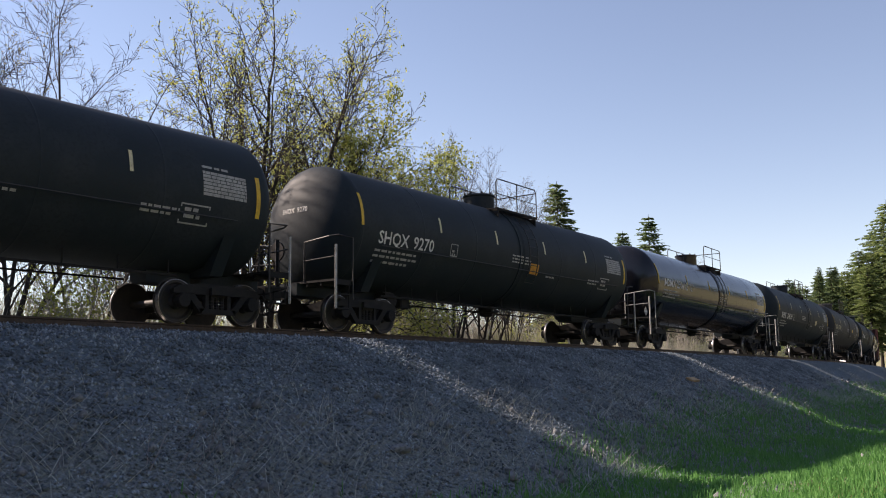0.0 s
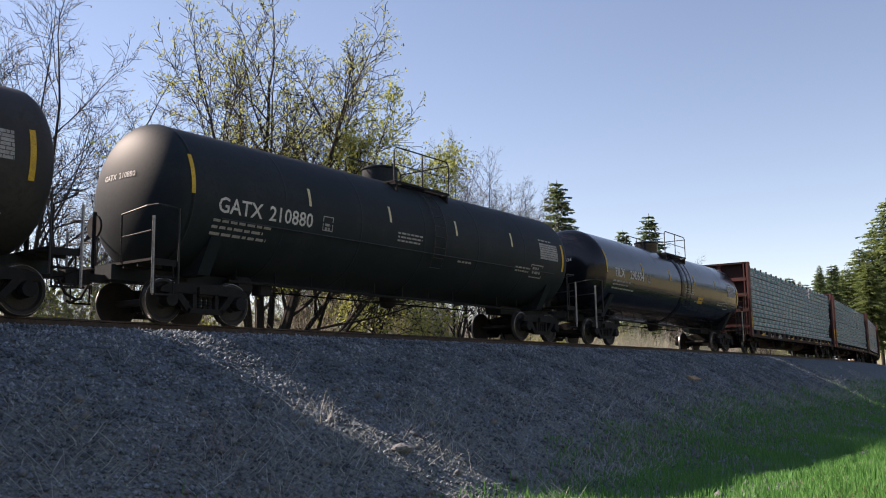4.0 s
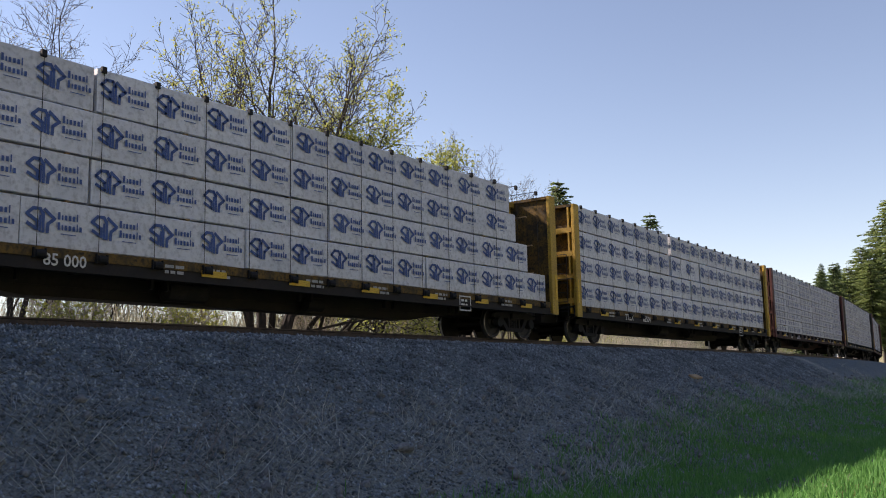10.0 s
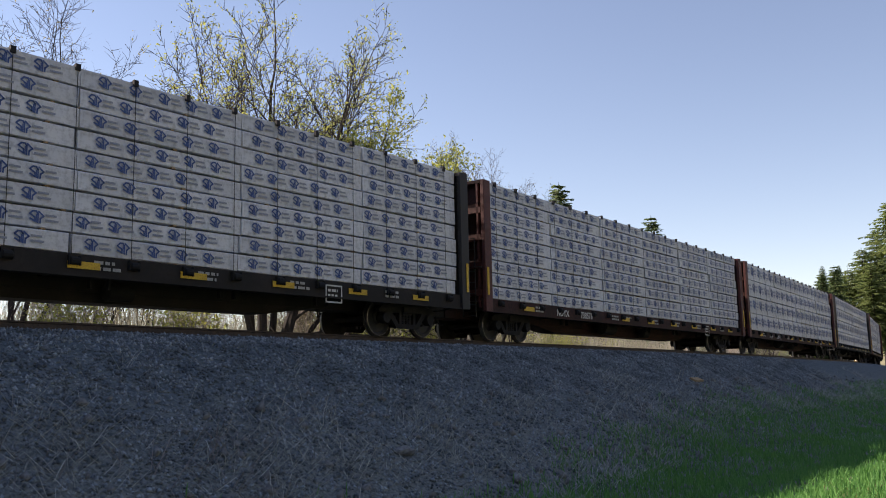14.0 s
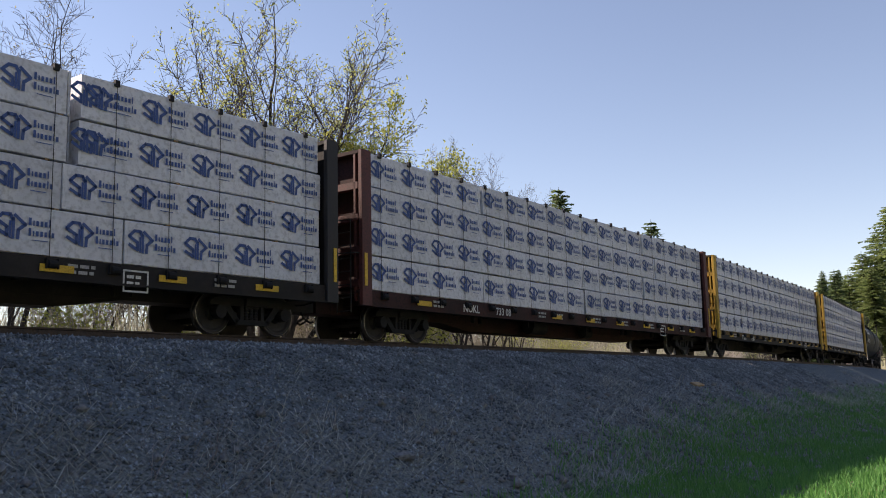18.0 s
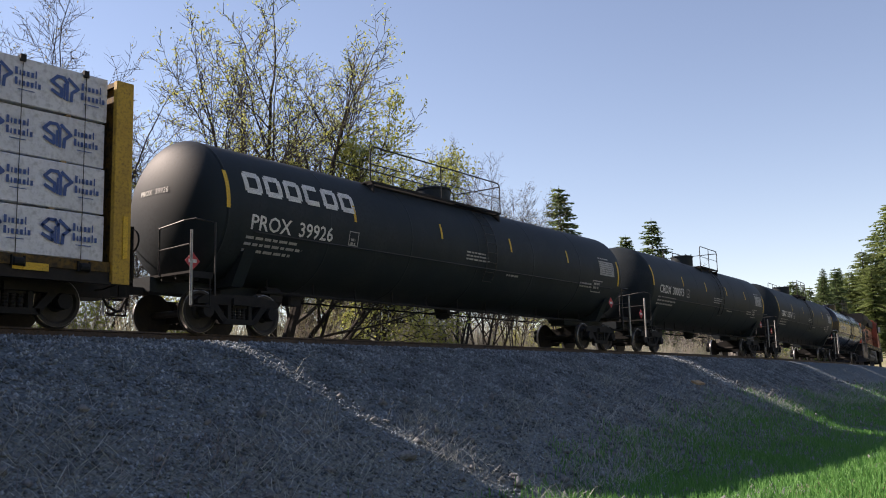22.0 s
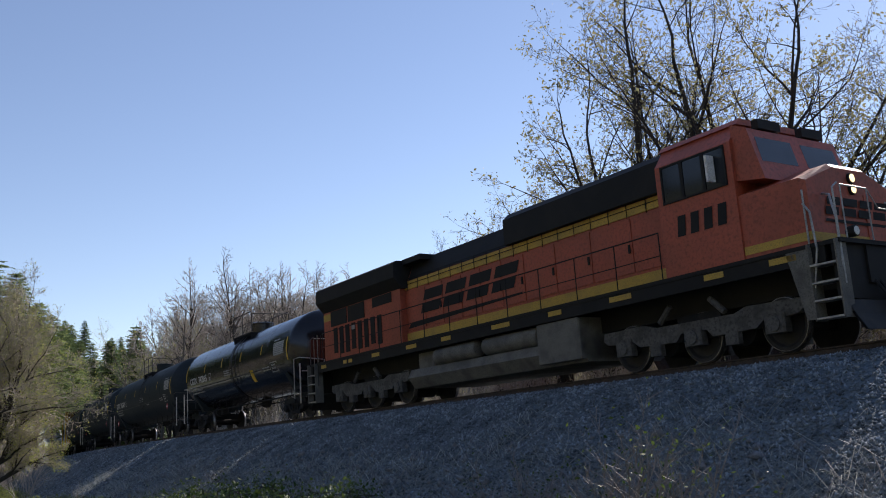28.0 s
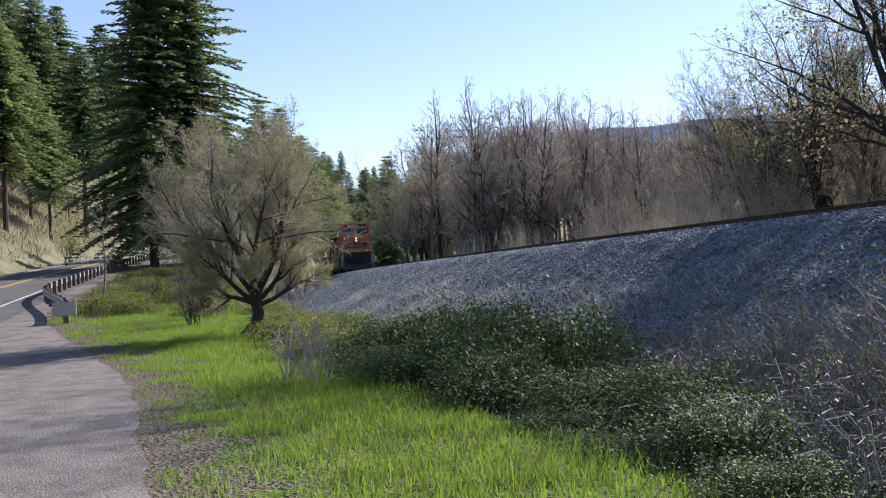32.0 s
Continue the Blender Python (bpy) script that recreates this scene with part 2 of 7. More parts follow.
M = {
    "earth": ground_mat(),
    "asphalt": mat("asphalt", (0.085, 0.083, 0.082), (0.055, 0.054, 0.055), rough=0.85, scale=0.6, fine=60, strength=0.4, distance=0.01),
    "shoulder": mat("worn_apron", (0.19, 0.178, 0.16), (0.10, 0.093, 0.085), rough=0.9, scale=1.6, fine=38, strength=0.9, distance=0.03),
    "white_line": mat("road_paint_white", (0.72, 0.72, 0.70), (0.5, 0.5, 0.48), rough=0.7, scale=6),
    "yellow_line": mat("road_paint_yellow", (0.65, 0.42, 0.06), (0.45, 0.3, 0.06), rough=0.7, scale=6),
    "stone": mat("ballast_stone", (0.245, 0.29, 0.325), (0.085, 0.108, 0.126), rough=0.85, scale=1.5, fine=30, island=0.5),
    "rock": mat("rock", (0.22, 0.23, 0.235), (0.15, 0.155, 0.16), rough=0.9, scale=4, fine=25, strength=0.5),
    "rail": mat("rail_steel", (0.10, 0.075, 0.06), (0.06, 0.05, 0.045), rough=0.6, metal=0.4, scale=5),
    "railtop": mat("rail_head", (0.45, 0.45, 0.46), (0.3, 0.3, 0.31), rough=0.25, metal=1.0, scale=9),
    "tie": mat("creosoted_wood", (0.075, 0.062, 0.052), (0.045, 0.04, 0.036), rough=0.9, scale=4, stretch=(4, 1, 4), vary=0.2),
    "tank": mat("tank_paint_matt", (0.019, 0.028, 0.034), (0.029, 0.037, 0.043), rough=0.55, rough2=0.62, spec=0.14, scale=0.8, fine=15, strength=0.03),
    "tank_dusty": mat("tank_paint_dusty", (0.034, 0.035, 0.037), (0.055, 0.053, 0.05), rough=0.55, rough2=0.75, spec=0.25, scale=0.9, fine=12, strength=0.03),
    "tank_gloss": mat("tank_paint_gloss", (0.008, 0.009, 0.014), (0.012, 0.012, 0.015), rough=0.12, rough2=0.26, scale=0.7, fine=10, strength=0.01),
    "iron": mat("truck_iron", (0.017, 0.018, 0.02), (0.03, 0.029, 0.029), rough=0.75, spec=0.2, scale=3, fine=20, strength=0.25),
    "wheel": mat("wheel_steel", (0.024, 0.024, 0.025), (0.045, 0.041, 0.038), rough=0.6, metal=0.3, scale=4),
    "tread": mat("wheel_tread", (0.42, 0.41, 0.40), (0.28, 0.27, 0.26), rough=0.3, metal=1.0, scale=6),
    "railing": mat("handrail_paint", (0.03, 0.03, 0.032), rough=0.5, scale=5),
    "pale_rail": mat("galvanised_rail", (0.45, 0.45, 0.44), (0.3, 0.3, 0.3), rough=0.45, metal=0.6, scale=6),
    "white": mat("white_lettering", (0.72, 0.72, 0.70), (0.55, 0.55, 0.53), rough=0.6, scale=5),
    "grey_print": mat("grey_lettering", (0.42, 0.42, 0.41), (0.32, 0.32, 0.31), rough=0.7, scale=5),
    "yellow": mat("yellow_reflector", (0.75, 0.47, 0.03), (0.6, 0.36, 0.03), rough=0.5, scale=6),
    "cream": mat("cream_reflector", (0.75, 0.68, 0.42), (0.6, 0.54, 0.34), rough=0.5, scale=6),
    "red": mat("red_placard", (0.5, 0.04, 0.05), (0.4, 0.04, 0.05), rough=0.5, scale=6),
    "orange": mat("orange_plate", (0.75, 0.33, 0.02), (0.6, 0.27, 0.03), rough=0.5, scale=6),
    "brown_deck": mat("dirty_oxide_red", (0.055, 0.022, 0.02), (0.035, 0.02, 0.018), rough=0.7, scale=1.4, fine=14, strength=0.15, spec=0.25),
    "yellow_deck": mat("dirty_yellow_paint", (0.17, 0.10, 0.025), (0.045, 0.036, 0.025), rough=0.7, scale=2.6, fine=14, strength=0.15, spec=0.25),
    "black_deck": mat("dirty_black_paint", (0.02, 0.019, 0.019), (0.035, 0.03, 0.028), rough=0.7, scale=1.4, fine=14, strength=0.15, spec=0.25),
    "brown_car": mat("oxide_paint", (0.115, 0.028, 0.024), (0.075, 0.026, 0.022), rough=0.6, scale=1.5, fine=18, strength=0.08),
    "dark_car": mat("dark_brown_paint", (0.035, 0.022, 0.022), (0.05, 0.032, 0.028), rough=0.6, scale=1.5, fine=18, strength=0.08),
    "black_car": mat("black_car_paint", (0.018, 0.018, 0.02), (0.03, 0.028, 0.027), rough=0.6, scale=1.5, fine=18, strength=0.08),
    "yellow_car": mat("yellow_car_paint", (0.52, 0.32, 0.035), (0.38, 0.23, 0.04), rough=0.6, scale=1.5, fine=18, strength=0.08),
    "wrap": mat("white_lumber_wrap", (0.64, 0.66, 0.70), (0.57, 0.59, 0.63), rough=0.45, rough2=0.65, scale=2.0, fine=9, strength=0.25, distance=0.02, vary=0.08),
    "wrap_grey": mat("grey_lumber_wrap", (0.56, 0.555, 0.55), (0.45, 0.45, 0.45), rough=0.5, rough2=0.7, scale=2.0, fine=9, strength=0.25, distance=0.02, vary=0.1),
    "lumber": mat("raw_lumber", (0.42, 0.29, 0.16), (0.33, 0.22, 0.12), rough=0.8, scale=3, fine=20, vary=0.15),
    "navy": mat("navy_print", (0.035, 0.085, 0.25), (0.04, 0.10, 0.30), rough=0.5, scale=5),
    "slate": mat("slate_print", (0.30, 0.33, 0.40), (0.26, 0.29, 0.36), rough=0.5, scale=5),
    "dim_print": mat("dim_print", (0.12, 0.13, 0.16), (0.16, 0.17, 0.2), rough=0.6, scale=5),
    "teal": mat("teal_print", (0.05, 0.36, 0.36), (0.06, 0.30, 0.31), rough=0.5, scale=5),
    "ink": mat("black_print", (0.02, 0.02, 0.025), rough=0.5, scale=5),
    "strap": mat("strap_webbing", (0.02, 0.02, 0.022), rough=0.8, scale=20),
    "loco_orange": mat("locomotive_orange", (0.42, 0.085, 0.045), (0.32, 0.075, 0.042), rough=0.42, rough2=0.6, scale=0.9, fine=14, strength=0.04),
    "loco_black": mat("locomotive_black", (0.012, 0.012, 0.013), (0.022, 0.021, 0.02), rough=0.6, scale=1.2, spec=0.25),
    "loco_yellow": mat("locomotive_yellow", (0.55, 0.34, 0.05), (0.42, 0.27, 0.06), rough=0.5, scale=1.5),
    "loco_grey": mat("locomotive_underframe", (0.19, 0.18, 0.155), (0.10, 0.095, 0.085), rough=0.7, scale=1.5, strength=0.2),
    "loco_truck": mat("dusty_truck_steel", (0.12, 0.115, 0.105), (0.065, 0.06, 0.055), rough=0.75, scale=2.5, fine=16, strength=0.25),
    "glass": mat("cab_glass", (0.015, 0.018, 0.022), (0.02, 0.022, 0.026), rough=0.06, rough2=0.1, scale=2, strength=0),
    "galv": mat("galvanised_steel", (0.42, 0.43, 0.43), (0.33, 0.33, 0.33), rough=0.5, metal=0.7, scale=3),
    "post": mat("weathered_post", (0.13, 0.105, 0.08), (0.09, 0.075, 0.06), rough=0.9, scale=4, stretch=(6, 6, 1)),
    "bark": mat("grey_bark", (0.20, 0.18, 0.155), (0.12, 0.105, 0.09), rough=0.9, scale=5, fine=30, strength=0.5, stretch=(3, 3, 0.6)),
    "bark_dark": mat("dark_bark", (0.05, 0.043, 0.038), (0.035, 0.03, 0.027), rough=0.9, scale=5, fine=30, strength=0.5, stretch=(3, 3, 0.6)),
    "twig": mat("bare_twigs", (0.47, 0.42, 0.37), (0.33, 0.29, 0.26), rough=0.85, scale=1.0, fine=10, strength=0, vary=0.2),
    "twig_dark": mat("dark_twigs", (0.06, 0.05, 0.043), (0.045, 0.038, 0.033), rough=0.85, scale=1.0, fine=10, strength=0, vary=0.2),
    "twig_pale": mat("pale_twigs", (0.42, 0.375, 0.32), (0.30, 0.26, 0.22), rough=0.85, scale=1.0, fine=10, strength=0, vary=0.2),
    "leaf_young": leaf_mat("young_leaves", (0.44, 0.45, 0.12), (0.32, 0.37, 0.11), 0.55),
    "leaf_pale": leaf_mat("pale_buds", (0.34, 0.30, 0.16), (0.26, 0.26, 0.12), 0.5),
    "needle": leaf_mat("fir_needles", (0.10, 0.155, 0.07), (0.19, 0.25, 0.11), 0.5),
    # lighter copy of the fir needles, with sunlight painted into the colour
    "needle_lit": leaf_mat("sun_painted_fir_needles", (0.16, 0.22, 0.08), (0.25, 0.31, 0.12), 0.5),
    "grass": leaf_mat("grass_blades", (0.14, 0.27, 0.03), (0.26, 0.37, 0.05), 0.45),
    # cooler copy of the grass: the bank's shade is painted into its colour
    "grass_bank": leaf_mat("shade_tinted_lush_grass", (0.07, 0.23, 0.055), (0.14, 0.34, 0.09), 0.4),
    "moss": leaf_mat("mossy_turf", (0.17, 0.18, 0.035), (0.12, 0.10, 0.045), 0.2),
    "grass_dull": leaf_mat("dull_grass", (0.09, 0.12, 0.03), (0.16, 0.16, 0.06), 0.3),
    "stalk": leaf_mat("grey_dead_stalks", (0.56, 0.58, 0.54), (0.25, 0.27, 0.25), 0.25),
    "straw": leaf_mat("dry_stalks", (0.54, 0.53, 0.47), (0.31, 0.305, 0.28), 0.25),
    "cane": leaf_mat("dead_canes", (0.30, 0.275, 0.265), (0.18, 0.165, 0.16), 0.15),
    "twig_alder": mat("alder_twigs", (0.46, 0.40, 0.345), (0.32, 0.27, 0.235), rough=0.85, scale=1.0, fine=10, strength=0, vary=0.35),
    "bramble": leaf_mat("bramble_leaves", (0.035, 0.075, 0.016), (0.12, 0.17, 0.045), 0.3),
    "ivy": leaf_mat("light_undergrowth", (0.14, 0.19, 0.035), (0.22, 0.24, 0.06), 0.4),
    "brush": mat("brown_brush", (0.36, 0.30, 0.22), (0.22, 0.18, 0.13), rough=0.95, scale=0.5, fine=6, strength=0, island=0.3),
    "thicket": leaf_mat("pale_thicket", (0.46, 0.44, 0.34), (0.28, 0.28, 0.2), 0.4),
    "brush_grey": mat("grey_brush", (0.29, 0.26, 0.235), (0.18, 0.16, 0.145), rough=0.95, scale=0.5, fine=6, strength=0, island=0.4),
    "hill": far_hill(),
}

# ---- mesh building ----
class Build:
    """Collects vertices and faces for one mesh."""

    def __init__(self):
        self.v, self.f = [], []

    def box(self, x0, x1, y0, y1, z0, z1, cut=0.0):
        n = len(self.v)
        if cut:
            c = cut
            ring = [(x0 + c, y0), (x1 - c, y0), (x1, y0 + c), (x1, y1 - c), (x1 - c, y1), (x0 + c, y1), (x0, y1 - c), (x0, y0 + c)]
            self.prism([(x, y) for x, y in ring], z0, z1)
            return self
        self.v += [(x0, y0, z0), (x1, y0, z0), (x1, y1, z0), (x0, y1, z0), (x0, y0, z1), (x1, y0, z1), (x1, y1, z1), (x0, y1, z1)]
        self.f += [tuple(n + i for i in q) for q in ((0, 3, 2, 1), (4, 5, 6, 7), (0, 1, 5, 4), (1, 2, 6, 5), (2, 3, 7, 6), (3, 0, 4, 7))]
        return self

    def prism(self, ring, z0, z1, axis="z"):
        n, k = len(self.v), len(ring)
        put = {"z": lambda a, b, c: (a, b, c), "y": lambda a, b, c: (a, c, b), "x": lambda a, b, c: (c, a, b)}[axis]
        self.v += [put(a, b, z0) for a, b in ring] + [put(a, b, z1) for a, b in ring]
        self.f += [(n + i, n + (i + 1) % k, n + k + (i + 1) % k, n + k + i) for i in range(k)]
        self.f += [tuple(n + i for i in reversed(range(k))), tuple(n + k + i for i in range(k))]
        return self

    def lathe(self, prof, k=24, axis="x", c=(0, 0, 0), caps=True):
        """Profile of (along, radius) turned round an axis through c."""
        n = len(self.v)
        for a, r in prof:
            for i in range(k):
                u, v = r * math.cos(2 * math.pi * i / k), r * math.sin(2 * math.pi * i / k)
                p = {"x": (a, u, v), "y": (u, a, v), "z": (u, v, a)}[axis]
                self.v.append((c[0] + p[0], c[1] + p[1], c[2] + p[2]))
        for j in range(len(prof) - 1):
            for i in range(k):
                self.f.append((n + j * k + i, n + j * k + (i + 1) % k, n + (j + 1) * k + (i + 1) % k, n + (j + 1) * k + i))
        if caps:
            self.f += [tuple(n + i for i in reversed(range(k))), tuple(n + (len(prof) - 1) * k + i for i in range(k))]
        return self

    def tube(self, pts, r, k=5, r1=None):
        pts = [Vector(p) for p in pts]
        n, m = len(self.v), len(pts)
        side = None
        for j, p in enumerate(pts):
            d = (pts[min(j + 1, m - 1)] - pts[max(j - 1, 0)]).normalized()
            if side is None or abs(side.dot(d)) > 0.98:
                side = Vector((0.31, 0.17, 0.93)).cross(d)
                if side.length < 0.05:
                    side = Vector((1, 0, 0)).cross(d)
            side = (side - d * side.dot(d)).normalized()
            up = d.cross(side)
            rr = r if r1 is None else r + (r1 - r) * j / max(1, m - 1)
            for i in range(k):
                a = 2 * math.pi * i / k
                q = p + (side * math.cos(a) + up * math.sin(a)) * rr
                self.v.append((q.x, q.y, q.z))
        for j in range(m - 1):
            for i in range(k):
                self.f.append((n + j * k + i, n + j * k + (i + 1) % k, n + (j + 1) * k + (i + 1) % k, n + (j + 1) * k + i))
        if k > 3:
            self.f += [tuple(n + i for i in reversed(range(k))), tuple(n + (m - 1) * k + i for i in range(k))]
        return self

    def quad(self, a, b, c, d):
        n = len(self.v)
        self.v += [tuple(a), tuple(b), tuple(c), tuple(d)]
        self.f.append((n, n + 1, n + 2, n + 3))
        return self

    def mesh(self, name, material=None, smooth=False):
        me = bpy.data.meshes.new(name)
        me.from_pydata(self.v, [], self.f)
        if smooth:
            me.shade_smooth()
            me.set_sharp_from_angle(angle=radians(38))
        if material:
            me.materials.append(material)
        return me


def array_mesh(name, verts, faces, material):
    """A mesh from arrays of vertices (n, 3) and of faces (m, 3 or 4)."""
    me = bpy.data.meshes.new(name)
    m, k = faces.shape
    me.vertices.add(len(verts))
    me.vertices.foreach_set("co", np.asarray(verts, np.float32).ravel())
    me.loops.add(m * k)
    me.loops.foreach_set("vertex_index", faces.ravel().astype(np.int32))
    me.polygons.add(m)
    me.polygons.foreach_set("loop_start", np.arange(0, m * k, k, dtype=np.int32))
    me.update(calc_edges=True)
    me.materials.append(material)
    return me


def part(name, shape, material, parent, label="", smooth=False, at=None):
    """Links a shape (a Build or a ready mesh) as one mesh object under a thing or a part."""
    me = shape.mesh(name, M[material], smooth) if isinstance(shape, Build) else shape
    ob = new(name, me)
    ob.parent = parent
    if at is not None:
        ob.matrix_basis = at
    if label:
        tagged(ob, label)
    return ob


def thing(name, label, category, group="", kind="", at=None):
    ob = new(name)
    ob.empty_display_size = 0.2
    if at is not None:
        ob.matrix_basis = at
    return tagged(ob, label, category, group, kind)


def letters(text, size, material, bold=0.0):
    """The mesh of a line of writing, in its xy plane, from its lower left corner."""
    cu = bpy.data.curves.new("writing", "FONT")
    cu.body, cu.size, cu.offset, cu.resolution_u = text, size, bold * size, 2
    ob = bpy.data.objects.new("writing", cu)
    scene.collection.objects.link(ob)
    me = bpy.data.meshes.new_from_object(ob.evaluated_get(bpy.context.evaluated_depsgraph_get()))
    bpy.data.objects.remove(ob)
    me.materials.clear()
    me.materials.append(M[material])
    return me


def arc(s, w=0.0):
    """The place on the plan at s metres along the track and w metres out from its middle, towards the road."""
    return (R + w) * math.sin(s / R), D + R - (R + w) * math.cos(s / R)


def smooth01(x, a, b):
    t = min(1.0, max(0.0, (x - a) / (b - a)))
    return t * t * (3 - 2 * t)


PROFILE = [(-560, 9), (-300, 6), (-80, 3.6), (-30, 2.7), (-10, 2.0), (-6, 1.9), (-4.4, 2.0), (-3.0, 2.55), (-2.2, 2.62), (2.2, 2.62), (3.0, 2.38), (5.5, 1.05),
           (8.0, -0.25), (10.0, -0.45), (12.0, -0.12), (13.2, 0.0), (16.4, 0.0), (31.0, 0.0), (32.2, -0.35), (33.5, -0.1), (60, 17), (110, 38),
           (200, 44), (500, 42), (3000, 40)]


def ground_z(s, w):
    for (a, za), (b, zb) in zip(PROFILE, PROFILE[1:]):
        if w <= b:
            z = za + (zb - za) * (w - a) / (b - a)
            break
    else:
        z = PROFILE[-1][1]
    rise = 0.0
    if s < -18:
        d = -s - 18
        rise = 0.0754 * (d * d / (d + 20)) if d < 200 else 13.7
    z += rise * smooth01(w, 7.5, 13)
    if 5 < w < 12.5:
        z += 0.16 * noise.noise(Vector((s * 0.35, w * 0.35, 3))) + 0.05 * noise.noise(Vector((s * 1.7, w * 1.7, 9)))
    if w > 34:
        z += min(1, (w - 34) / 15) * 1.6 * noise.noise(Vector((s * 0.045, w * 0.05, 1)))
    return z

# ---- ground, road and track ----
def spread(stops):
    out = []
    for a, b, step in stops:
        n = max(1, round((b - a) / step))
        out += [a + (b - a) * i / n for i in range(n)]
    return out + [stops[-1][1]]


S_LINES = spread([(-1747, -700, 130), (-700, -260, 25), (-260, -110, 6), (-110, 110, 1.1), (110, 260, 6), (260, 700, 25), (700, 1747, 130)])
W_LINES = spread([(-556, -300, 60), (-300, -60, 30), (-60, -8, 6), (-8, -3, 1), (-3, 3, 0.75), (3, 13.6, 0.5), (13.6, 16.4, 0.7), (16.4, 31, 3.6),
                  (31, 35, 0.8), (35, 75, 3), (75, 200, 15), (200, 600, 60), (600, 3000, 500)])
gv = np.array([(*arc(s, w), ground_z(s, w)) for s in S_LINES for w in W_LINES])
nw = len(W_LINES)
ii, jj = np.meshgrid(np.arange(len(S_LINES) - 1), np.arange(nw - 1), indexing="ij")
a0 = (ii * nw + jj).ravel()
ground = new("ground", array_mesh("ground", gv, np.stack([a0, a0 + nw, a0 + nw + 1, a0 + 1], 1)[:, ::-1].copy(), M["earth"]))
ground.data.shade_smooth()
tagged(ground, "stony railway bank, grassy verge and wooded hillside", "ground", kind="structure")


def road_edge(s):
    return 16.4 + 4.3 * smooth01(-s, 14, 46) + (0.12 * noise.noise(Vector((s * 0.7, 0, 5))) + 0.06 * noise.noise(Vector((s * 2.6, 0, 7))) if s > -45 else 0)


def swept(name, lo, hi, lift, material, s0, s1, step, sink=0.25):
    """A strip between two lines out from the track, that lies on the ground with its edges let into it."""
    b = Build()
    ss = spread([(s0, s1, step)])
    for s in ss:
        l, h = lo(s), hi(s)
        for w, z in ((l, -sink), (l + 0.02, lift), ((2 * l + h) / 3, lift), ((l + 2 * h) / 3, lift), (h - 0.02, lift), (h, -sink)):
            b.v.append((*arc(s, w), ground_z(s, w) + z))
    for i in range(len(ss) - 1):
        for j in range(5):
            n = i * 6 + j
            b.f.append((n, n + 1, n + 7, n + 6))
    return b.mesh(name, M[material])


road = tagged(new("road", swept("road", lambda s: 21.6, lambda s: 30.8, 0.022, "asphalt", -420, 420, 4)),
              "grey two-lane asphalt road along the railway", "road", kind="structure")
apron = tagged(new("pavement", swept("pavement", road_edge, lambda s: 21.64, 0.018, "shoulder", -70, 40, 0.5)),
               "worn pale asphalt pull-out with crumbling edge", "pavement", kind="structure")
tagged(new("trim_edge_line", swept("trim_edge_line", lambda s: 23.3, lambda s: 23.42, 0.027, "white_line", -300, 60, 3, -0.02)),
       "white painted edge line on the road", "road marking", kind="structure")
tagged(new("trim_far_edge_line", swept("trim_far_edge_line", lambda s: 30.2, lambda s: 30.32, 0.027, "white_line", -300, 60, 3, -0.02)),
       "white painted far edge line on the road", "road marking", kind="structure")
for k in (26.7, 26.95):
    tagged(new("trim_centre_line", swept("trim_centre_line", lambda s: k, lambda s: k + 0.11, 0.027, "yellow_line", -300, 60, 3, -0.02)),
           "double yellow painted centre line on the road", "road marking", kind="structure")

# track
RAIL_RING = [(-0.07, -0.17), (0.07, -0.17), (0.07, -0.155), (0.012, -0.135), (0.012, -0.045), (0.036, -0.03), (0.036, 0.0), (-0.036, 0.0), (-0.036, -0.03),
             (-0.012, -0.045), (-0.012, -0.135), (-0.07, -0.155)]
for w0 in (0.755, -0.755):
    b = Build()
    ss = spread([(-900, -200, 14), (-200, 200, 3), (200, 900, 14)])
    for s in ss:
        for u, z in RAIL_RING:
            b.v.append((*arc(s, w0 + u), RAIL + z))
    for i in range(len(ss) - 1):
        for j in range(12):
            b.f.append((i * 12 + j, i * 12 + (j + 1) % 12, i * 12 + 12 + (j + 1) % 12, i * 12 + 12 + j))
    me = b.mesh("rail", M["rail"])
    me.materials.append(M["railtop"])
    for i, p in enumerate(me.polygons):
        if i % 12 == 6:
            p.material_index = 1
    tagged(new("rail", me), "rusty steel rail with a polished head on wooden ties", "rail", "rails of the track", kind="structure")
b = Build()
for i in range(-380, 381):
    s = i * 0.52
    x, y = arc(s)
    c, d = math.cos(s / R), math.sin(s / R)
    n = len(b.v)
    dx, dy = 0.115, 1.3 + 0.05 * noise.noise(Vector((i * 3.3, 0, 0)))
    for z in (RAIL - 0.36, RAIL - 0.175):
        for u, v in ((-dx, -dy), (dx, -dy), (dx, dy), (-dx, dy)):
            b.v.append((x + u * c - v * d, y + u * d + v * c, z))
    b.f += [tuple(n + k for k in q) for q in ((0, 3, 2, 1), (4, 5, 6, 7), (0, 1, 5, 4), (1, 2, 6, 5), (2, 3, 7, 6), (3, 0, 4, 7))]
tagged(new("railway_ties", b.mesh("railway_ties", M["tie"])), "dark creosoted wooden ties bedded in ballast", "railway ties", kind="stuff")

# ---- train: parts shared by the cars ----
MOVING = []     # (thing, its place along the train)
SHARED = {}


def shared(name, make, material, smooth=False):
    if name not in SHARED:
        SHARED[name] = make().mesh(name, M[material], smooth)
    return SHARED[name]


def place(s):
    x, y = arc(s)
    return pose(x, y, RAIL, 0, 0, math.degrees(s / R))


